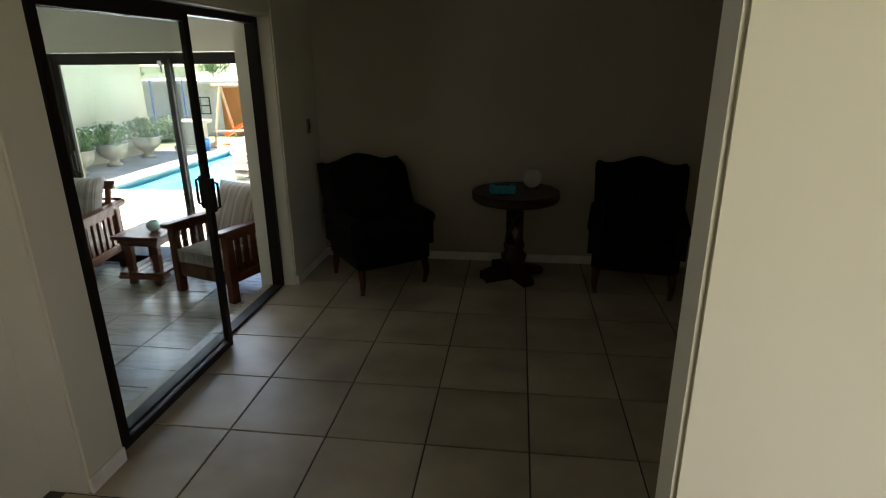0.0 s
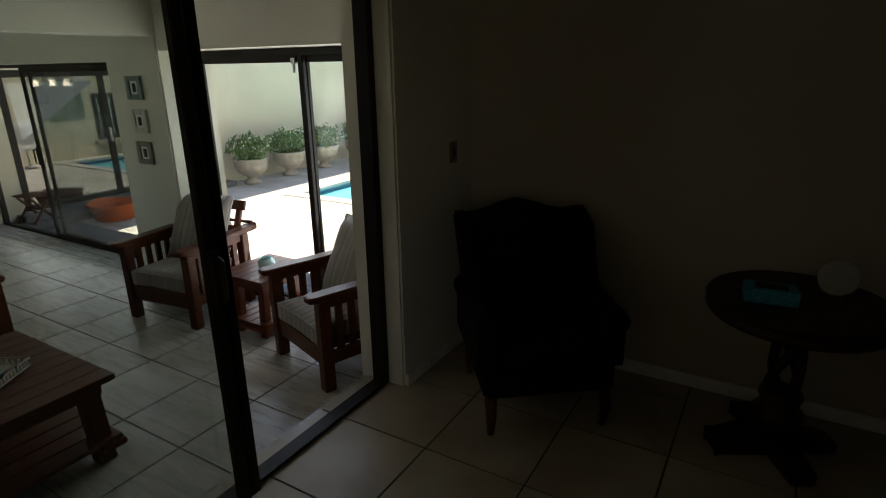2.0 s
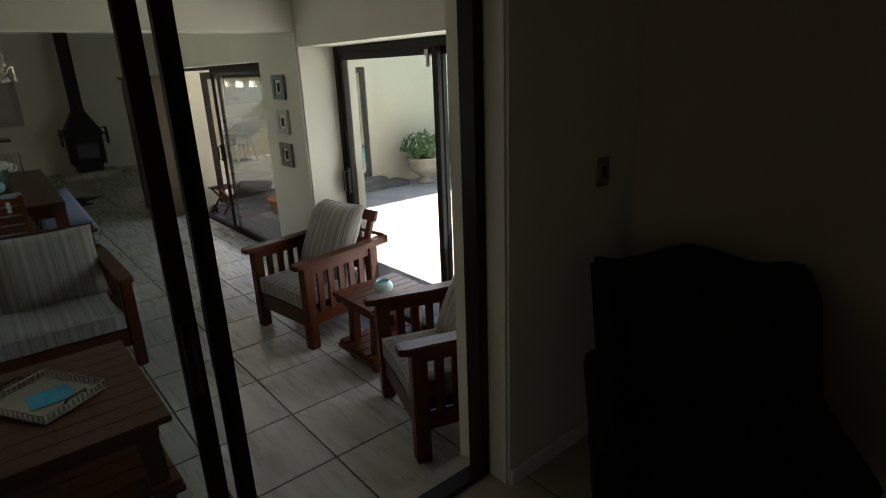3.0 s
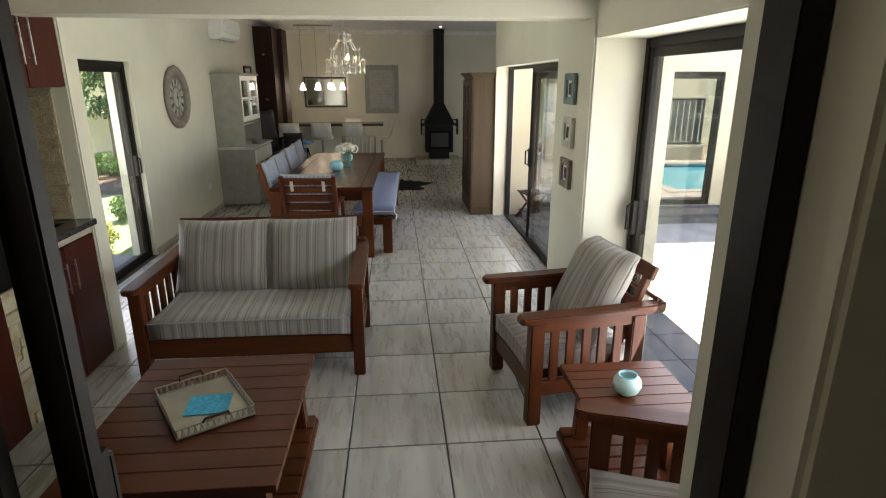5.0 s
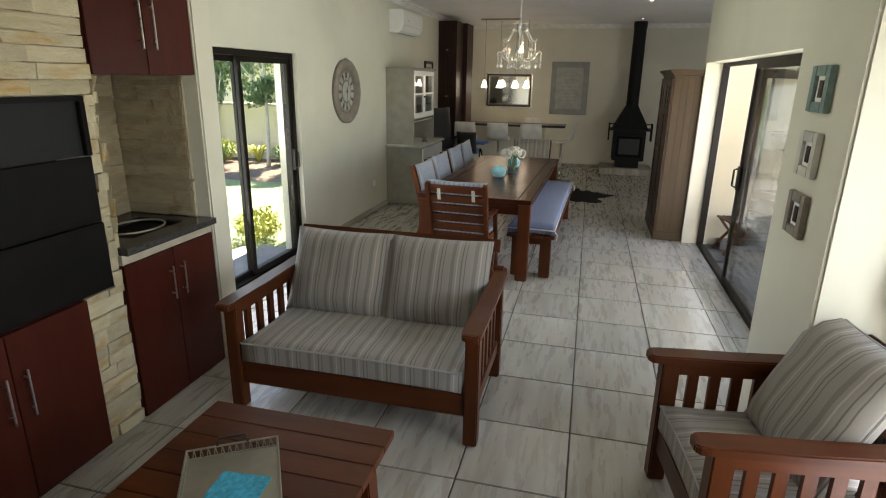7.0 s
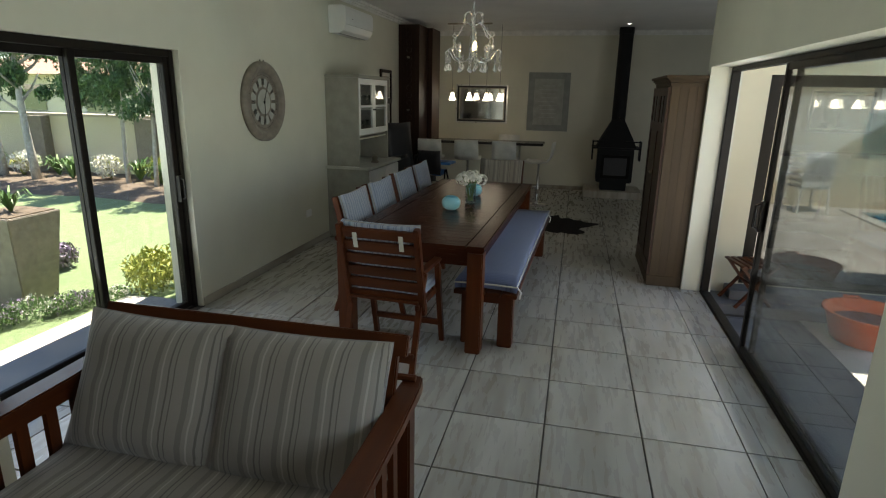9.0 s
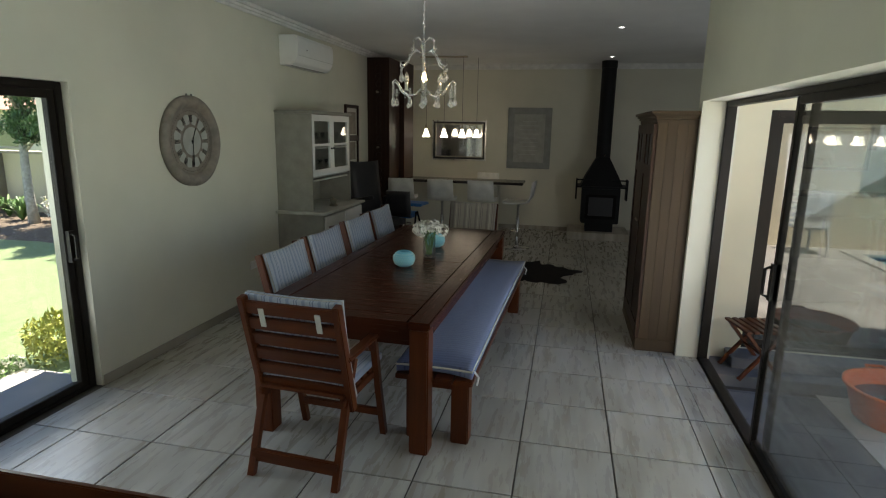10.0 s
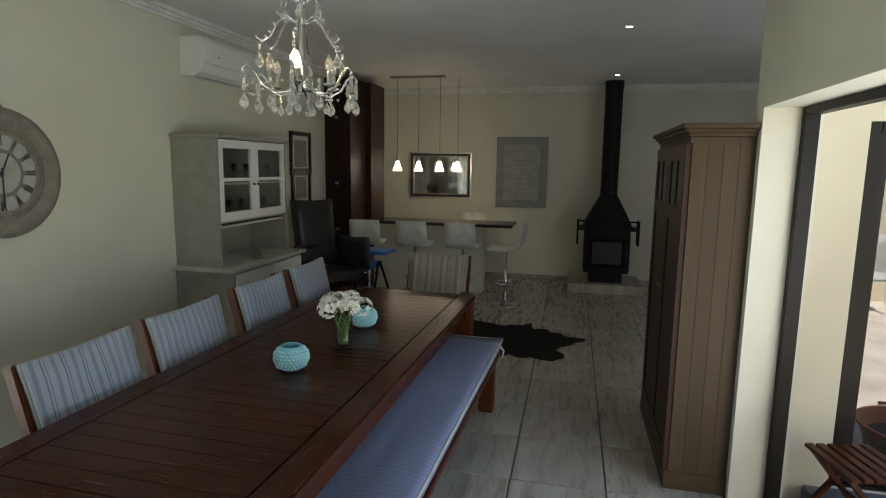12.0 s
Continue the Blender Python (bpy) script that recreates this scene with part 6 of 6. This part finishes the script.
t = thing("folding_stool", "small slatted wooden folding stool by the wing wall", "stool", pose(-8.48, 5.62, ZG + 0.09, 0, 0, 12))
for k in range(6):
    part("seat_slat", boxes((-0.17, 0.17, -0.15 + k * 0.055, -0.11 + k * 0.055, 0.36, 0.378)), TEAK, t, bevel=0.003)
for x in (-0.15, 0.15):
    part("leg", tube(bmesh.new(), [(x, -0.16, 0.0), (x, 0.13, 0.36)], 0.016, 4), TEAK_UP, t)
    part("leg", tube(bmesh.new(), [(x * 0.8, 0.16, 0.0), (x * 0.8, -0.13, 0.36)], 0.016, 4), TEAK_UP, t)
part("cross_bar", tube(bmesh.new(), [(-0.15, 0.0, 0.19), (0.15, 0.0, 0.19)], 0.010, 6), TEAK, t)

t = thing("tub", "large orange rubber tub on the courtyard slate", "tub", pose(-8.06, 6.42, ZG) @ Matrix.Diagonal((0.88, 0.88, 0.66, 1)))
part("body", lathe([(0.27, 0.0), (0.29, 0.02), (0.36, 0.34), (0.385, 0.35), (0.385, 0.37), (0.355, 0.365), (0.28, 0.05), (0.01, 0.03)], 36), ORANGE, t, smooth=True)
for s in (-1, 1):
    part("handle", tube(bmesh.new(), [(s * 0.36, -0.08, 0.35), (s * 0.43, -0.06, 0.37), (s * 0.43, 0.06, 0.37), (s * 0.36, 0.08, 0.35)], 0.016, 6), ORANGE, t)
part("water", lathe([(0.30, 0.20), (0.325, 0.22), (0.01, 0.221)], 30), plain("still_dark_water", (0.03, 0.05, 0.065), 0.12), t)

t = thing("plastic_chair_stack", "stack of white plastic garden chairs on the paving", "chair stack", pose(-3.6, 7.95, ZG, 0, 0, 80))
for k in range(3):
    z = k * 0.09
    part("chair_seat", boxes((-0.24, 0.24, -0.24, 0.24, 0.42 + z, 0.445 + z)), WHITE, t, bevel=0.01)
    part("chair_back", boxes((-0.24, 0.24, 0.22, 0.25, 0.447 + z, 0.85 + z)), WHITE, t, bevel=0.01)
    part("chair_arm", tubes([[(s * 0.26, -0.2, 0.43 + z), (s * 0.27, -0.2, 0.64 + z), (s * 0.27, 0.22, 0.66 + z)] for s in (-1, 1)], 0.02, 6), WHITE, t)
for sx in (-1, 1):
    for sy in (-1, 1):
        part("chair_leg", tube(bmesh.new(), [(sx * 0.25, sy * 0.26, 0.0), (sx * 0.22, sy * 0.22, 0.43)], 0.022, 6), WHITE, t)
S("wall_east_wing", boxes((-3.0, -2.8, 7.4, 14.0, ZG - 0.02, 3.0)), WALL_OUT, "cream plastered wall on the far side of the pool court", "wall")
t = thing("outdoor_unit", "white outdoor air conditioning unit on the wall", "air conditioner", pose(-3.02, 9.3, 1.35))
part("case", boxes((-0.28, 0.018, -0.40, 0.40, 0, 0.55)), WHITE, t, bevel=0.012)
part("fan_grille", lathe([(0.02, 0), (0.22, 0), (0.22, 0.008), (0.02, 0.01)], 28), PALEGREY, t).matrix_basis = pose(-0.281, -0.08, 0.28, 0, -90)
t = tagged(thing("window_court", "barred window in the pool court wall", "window", pose(-3.0, 10.6, 0.65)), kind="structure")
part("window_frame", boxes((-0.02, 0.0, -0.7, -0.65, -0.55, 0.55), (-0.02, 0.0, 0.65, 0.7, -0.55, 0.55), (-0.02, 0.0, -0.65, 0.65, 0.5, 0.55), (-0.02, 0.0, -0.65, 0.65, -0.55, -0.5)), ALU, t)
part("pane", boxes((-0.012, -0.006, -0.65, 0.65, -0.5, 0.5)), TINTED, t)
for k in range(9):
    part("bar", boxes((-0.035, -0.022, -0.6 + k * 0.15, -0.585 + k * 0.15, -0.5, 0.5)), WHITE, t)
part("sill", boxes((-0.12, 0.0, -0.8, 0.8, -0.63, -0.56)), CAST, t)

# far garden beyond the pool
t = thing("garden_shed", "low grey plastered garden building with a wooden door", "building", pose(-8.6, 16.3, ZG - 0.02))
part("wall", boxes((-3.0, 3.0, 0, 2.5, 0, 1.50)), plain("grey_plaster", (0.42, 0.42, 0.40), 0.9), t)
part("roof", boxes((-3.3, 3.3, -0.3, 2.8, 1.50, 1.58)), plain("pale_roof_sheet", (0.55, 0.53, 0.50), 0.6), t)
wn = part("window", boxes((-0.85, -0.28, -0.03, 0.02, 0.62, 1.12)), INK, t, "small dark paned window")
for x, z in ((-0.70, 0.75), (-0.43, 0.75), (-0.70, 0.99), (-0.43, 0.99)):
    part("pane", boxes((x - 0.12, x + 0.12, -0.035, -0.031, z - 0.10, z + 0.10)), PALEGREY, wn)
part("door", boxes((0.10, 0.78, -0.04, 0.02, 0, 1.38)), ORANGE_WOOD, t, "varnished orange wooden door")
t = thing("swing_set", "pale wooden swing frame with an orange slide", "swing set", pose(-7.48, 14.36, ZG, 0, 0, 4) @ Matrix.Scale(0.72, 4))
for x in (0.0, 2.2):
    part("pole", tube(bmesh.new(), [(x - 0.05, -0.85, 0), (x, 0, 2.1)], 0.05, 8), LOGWOOD, t)
    part("pole", tube(bmesh.new(), [(x + 0.05, 0.85, 0), (x, 0, 2.1)], 0.05, 8), LOGWOOD, t)
part("ridge_pole", tube(bmesh.new(), [(-0.3, 0, 2.08), (2.5, 0, 2.08)], 0.055, 8), LOGWOOD, t)
part("brace", tube(bmesh.new(), [(-0.15, -0.75, 0.55), (2.3, -0.75, 0.60)], 0.04, 8), LOGWOOD, t)
part("slide", boxes((-0.1, 0.1, -0.2, 0.2, 0, 0.03)), ORANGE, t)
bm = boxes((0.0, 2.0, -0.22, 0.22, 0.0, 0.03), (0.0, 2.0, -0.24, -0.22, 0.0, 0.12), (0.0, 2.0, 0.22, 0.24, 0.0, 0.12))
bm.transform(pose(-0.05, 0.35, 0.25, 0, -30, 0))
part("slide_chute", bm, ORANGE, t, "orange plastic slide chute")
part("tyre", tube(bmesh.new(), [(1.35 + 0.30 * math.cos(a), 0.1, 0.45 + 0.30 * math.sin(a)) for a in np.linspace(0, 2 * math.pi, 20, endpoint=False)], 0.08, 8, True), INK, t, "black tyre seat", smooth=True)
t = thing("trampoline", "round trampoline with blue net poles", "trampoline", pose(-10.2, 15.3, ZG) @ Matrix.Scale(0.66, 4))
part("mat", lathe([(1.5, 0.75), (1.55, 0.78), (0.05, 0.79)], 32), INK, t)
for k in range(6):
    a = k * math.pi / 3 + 0.2
    part("net_pole", tube(bmesh.new(), [(1.55 * math.cos(a), 1.55 * math.sin(a), 0), (1.55 * math.cos(a), 1.55 * math.sin(a), 2.5)], 0.035, 8), BLUESTEEL, t, "blue padded pole")
S("wall_garden_north", boxes((-40, -14.0, 24, 24.2, ZG, 1.6), (-4.6, 30, 24, 24.2, ZG, 1.6)), WALL_OUT, "plastered boundary wall at the garden end", "wall")

# garden beyond the sliding door: end wall, bed and trees
GX = -13.5
S("wall_garden_west", boxes((GX - 0.25, GX, -12.0, 0.948, ZG - 0.05, 0.93)), WALL_OUT, "cream plastered garden wall behind the tree row", "wall")
S("wall_coping", boxes((GX - 0.30, GX + 0.05, -12.0, 0.948, 0.93, 0.98)), CAST, "cast coping along the garden wall", "coping", 0.006)
S("wall_garden_south", boxes((GX, 30, -12.25, -12.0, ZG - 0.05, 1.0)), WALL_OUT, "cream plastered boundary wall across the lawn", "wall")
for k in range(5):
    y = -9.98 + k * 2.71
    tagged(part("wall_pilaster", boxes((GX + 0.002, GX + 0.22, y - 0.2, y + 0.2, ZG - 0.05, 0.928)), TAUPE), "taupe painted pilaster on the garden wall", "pilaster", "garden wall pilasters", "structure")


def bed_sheet():
    """Bark mulch with a wandering edge towards the lawn."""
    bm = bmesh.new()
    rows = []
    for k in range(60):
        y = -11.9 + k * 0.2175
        e = -11.25 + 0.16 * noise.noise(Vector((y * 0.6, 3.1, 0))) + 0.05 * noise.noise(Vector((y * 3, 1.0, 0)))
        rows.append([bm.verts.new(p) for p in ((GX + 0.01, y, ZG + 0.05), (-12.2, y, ZG + 0.06), (e - 0.2, y, ZG + 0.03), (e, y, ZG - 0.03))])
    for p, q in zip(rows, rows[1:]):
        for j in range(3):
            bm.faces.new((p[j], p[j + 1], q[j + 1], q[j]))
    return bm


S("bed_soil", bed_sheet(), SOIL, "bark-covered flower bed along the garden wall", "flower bed")
t = thing("neighbour_house", "neighbouring house with a red tiled roof", "house", pose(-26, -11, ZG, 0, 0, 84))
part("wall", boxes((-9, 9, -4, 4, 0, 2.3)), WALL_OUT, t)
for x in (-6.2, -2.8, 0.6, 4.0, 7.0):
    w = part("window", boxes((x - 0.6, x + 0.6, -4.03, -3.99, 0.9, 1.9)), TINTED, t, "dark window")
    part("sill", boxes((x - 0.7, x + 0.7, -4.10, -4.031, 0.82, 0.88)), CAST, w)
bm = bmesh.new()
vs = [bm.verts.new(p) for p in ((-9.6, -4.7, 2.3), (9.6, -4.7, 2.3), (9.6, 4.7, 2.3), (-9.6, 4.7, 2.3), (-6, 0, 4.6), (6, 0, 4.6))]
for f in ((0, 1, 5, 4), (2, 3, 4, 5), (1, 2, 5), (3, 0, 4), (3, 2, 1, 0)):
    bm.faces.new([vs[k] for k in f])
part("roof", bm, ROOFING, t)


def slim_tree(x, y, high, seed, girth=0.05, spread=0.55):
    t = thing("tree", "slim garden tree with a pale trunk and light leafy crown", "tree", pose(x, y, ZG), "garden trees")
    rng = random.Random(seed)
    path = [(0.04 * math.sin(z * 1.7 + seed), 0.04 * math.cos(z * 1.3 + seed), z) for z in np.linspace(0, high, 9)]
    bm = tube(bmesh.new(), path, [girth * (1.15 if k == 0 else 1 - 0.1 * k) for k in range(9)], 8)
    for k in range(13):
        z = high * (0.30 + 0.05 * k)
        a = rng.uniform(0, 6.3)
        ln = rng.uniform(0.6, 1.2) * spread
        tube(bm, [(0, 0, z), (ln * 0.5 * math.cos(a), ln * 0.5 * math.sin(a), z + 0.25), (ln * math.cos(a), ln * math.sin(a), z + 0.62)], [girth * 0.42, girth * 0.3, 0.006], 5)
    part("trunk", bm, BARK, t, smooth=True)
    bm = bmesh.new()
    for k in range(40):
        z = rng.uniform(0.36, 1.1)
        a, r = rng.uniform(0, 6.3), rng.uniform(0.05, 1.15) * spread * (1.2 - 0.7 * abs(z - 0.66))
        leaves(bm, (r * math.cos(a), r * math.sin(a), high * z), rng.uniform(0.2, 0.36), 270, 0.042, 0.9, seed * 31 + k, 0.1)
    part("crown", bm, LEAF_TREE, t, kind="stuff")


for k, (y, h, g) in enumerate(((-9.5, 4.3, 0.06), (-8.45, 4.5, 0.06), (-7.4, 4.4, 0.075), (-6.35, 4.4, 0.08), (-5.25, 4.5, 0.085), (-4.3, 4.0, 0.045), (-3.5, 3.8, 0.042), (-2.45, 4.0, 0.045), (-1.45, 3.9, 0.045), (-0.45, 4.0, 0.045))):
    slim_tree(-12.3 - 0.1 * (k % 3), y, h, k + 3, g, 0.62 if g > 0.05 else 0.45)
for k, (x, y, h) in enumerate(((-17.5, -9.0, 4.6), (-17.0, -5.6, 4.4), (-18.0, -2.6, 4.8))):
    slim_tree(x, y, h, k + 40, 0.09, 1.1)
for k in range(15):
    y = -9.8 + k * 0.68
    t = thing("strap_leaf_plant", "clump of arching green strap leaves in the bed", "plant", pose(-12.75 + 0.18 * math.sin(k * 2.3), y, ZG + 0.05), "clumps in the flower bed")
    part("foliage", blades(bmesh.new(), (0, 0, 0), 46, 0.50, 0.045, k), LEAF_YELLOW if k % 3 == 1 else LEAF, t, kind="stuff")
for k, (y, m) in enumerate(((-5.0, PETAL), (-3.75, LEAF_YELLOW), (-7.0, PETAL), (-2.0, LEAF))):
    tagged(part("shrub", leaves(leaves(bmesh.new(), (-12.75, y, ZG + 0.34), 0.36, 500, 0.035, 0.8, 120 + k, 0.3), (-12.7, y, ZG + 0.34), 0.38, 500, 0.03, 0.8, 140 + k, 0.5), m, kind="stuff"), "pale flowering shrub in the bed" if m is PETAL else "leafy shrub in the bed", "shrub")
rng = random.Random(8)
for k in range(26):
    x, y = -7.35 + 1.95 * ((k * 0.618) % 1), -0.75 + 0.98 * ((k * 0.377) % 1)
    if (x + 7.05) ** 2 + (y + 0.62) ** 2 < 0.12:
        continue
    r = rng.uniform(0.09, 0.17)
    t = thing("flower_clump", "low clump of mauve and white bedding flowers", "flowers", pose(x, y, ZG), "bedding flowers by the garden door")
    part("foliage", leaves(bmesh.new(), (0, 0, r * 0.5), r, 260, 0.018, 0.7, 200 + k, 0.3), LEAF, t, kind="stuff")
    part("blossom", leaves(bmesh.new(), (0, 0, r * 0.62), r, 170, 0.014, 0.7, 300 + k, 0.7), PETAL if k % 2 else FLOWERS, t, kind="stuff")
t = thing("planter", "tall tapered taupe concrete planter with spiky leaves", "planter", pose(-7.05, -0.62, ZG))
bm = boxes((-0.25, 0.25, -0.25, 0.25, 0.0, 0.78))
for v in bm.verts:
    if v.co.z < 0.1:
        v.co.x *= 0.68
        v.co.y *= 0.68
part("pot", bm, TAUPE, t, bevel=0.008)
part("soil", boxes((-0.22, 0.22, -0.22, 0.22, 0.781, 0.79)), SOIL, t)
part("leaves", blades(bmesh.new(), (0, 0, 0.785), 40, 0.26, 0.02, 5), LEAF, t, kind="stuff")
for k, (x, y, r, m) in enumerate(((-7.62, 0.25, 0.34, LEAF_YELLOW), (-7.9, -1.15, 0.22, FLOWERS), (-9.3, -0.1, 0.30, LEAF))):
    tagged(part("shrub", leaves(bmesh.new(), (x, y, ZG + r * 0.55), r, 1500, 0.028, 0.75, 60 + k, 0.4), m, kind="stuff"), "low flowering garden shrub on the lawn edge" if m is FLOWERS else "low leafy garden shrub on the lawn edge", "shrub")
for k, (x, y, h) in enumerate(((-13.5, 19.5, 4.5), (-11.2, 21.0, 5.0), (-12.4, 16.6, 3.4))):
    slim_tree(x, y, h, 20 + k)
for k, (x, y) in enumerate(((-10.6, 14.4), (-9.6, 15.0), (-8.2, 20.8), (-5.6, 21.0))):
    tagged(part("shrub", leaves(bmesh.new(), (x, y, ZG + 0.3), 0.55, 1200, 0.05, 0.8, 90 + k, 0.4), LEAF, kind="stuff"), "green garden shrub beyond the pool", "shrub")


# ---------------------------------------------------------------- floor pieces
def tile_mesh(name, size, mat, thick=0.008, gap=0.009):
    bm = boxes((-size / 2 + gap / 2, size / 2 - gap / 2, -size / 2 + gap / 2, size / 2 - gap / 2, -thick, 0))
    bmesh.ops.bevel(bm, geom=[e for e in bm.edges if e.verts[0].co.z > -0.001 and e.verts[1].co.z > -0.001], offset=0.0015, segments=1, affect="EDGES")
    return mesh_of(name, bm, mat)


def lay(parent, mesh, size, x_line, y_line, x0, x1, y0, y1, z, skip=None):
    """Whole tiles on a grid over a rectangle, cut at its edges."""
    i0, i1 = math.floor((x0 - x_line) / size), math.ceil((x1 - x_line) / size)
    j0, j1 = math.floor((y0 - y_line) / size), math.ceil((y1 - y_line) / size)
    for i in range(i0, i1):
        for j in range(j0, j1):
            a, b = max(x0, x_line + i * size), min(x1, x_line + (i + 1) * size)
            c, d = max(y0, y_line + j * size), min(y1, y_line + (j + 1) * size)
            if b - a < 0.02 or d - c < 0.02 or (skip and skip((a + b) / 2, (c + d) / 2)):
                continue
            ob = new("tile", mesh)
            ob.parent = parent
            ob.matrix_basis = Matrix.Translation(((a + b) / 2, (c + d) / 2, z)) @ Matrix.Diagonal(((b - a) / size, (d - c) / size, 1, 1))


TM = tile_mesh("tile", 0.5, TILE)
lay(floor_main, TM, 0.5, -4.0, 4.0, -14.14, -1.93, 1.21, 5.09, ZF, lambda x, y: x > -4.9 and x < -4.2 and y > 4.9 or (y < 1.70 and -5.0 < x))
lay(floor_main, TM, 0.5, -4.0, 4.0, -14.14, -8.97, 5.09, 6.6, ZF)
lay(floor_main, TM, 0.5, -4.0, 4.0, -4.2, -2.0, 5.09, 5.158, ZF)
lay(floor_main, TM, 0.5, -4.0, 4.0, -8.57, -5.0, 5.09, 5.255, ZF)
TL = tile_mesh("tile", 0.5, TILE_LOUNGE)
lay(floor_lounge, TL, 0.5, -0.757, 3.445, -1.9, 4.19, -1.3, 5.12, 0.0, lambda x, y: (y > 4.3 or y < 2.2) and x < -1.7)
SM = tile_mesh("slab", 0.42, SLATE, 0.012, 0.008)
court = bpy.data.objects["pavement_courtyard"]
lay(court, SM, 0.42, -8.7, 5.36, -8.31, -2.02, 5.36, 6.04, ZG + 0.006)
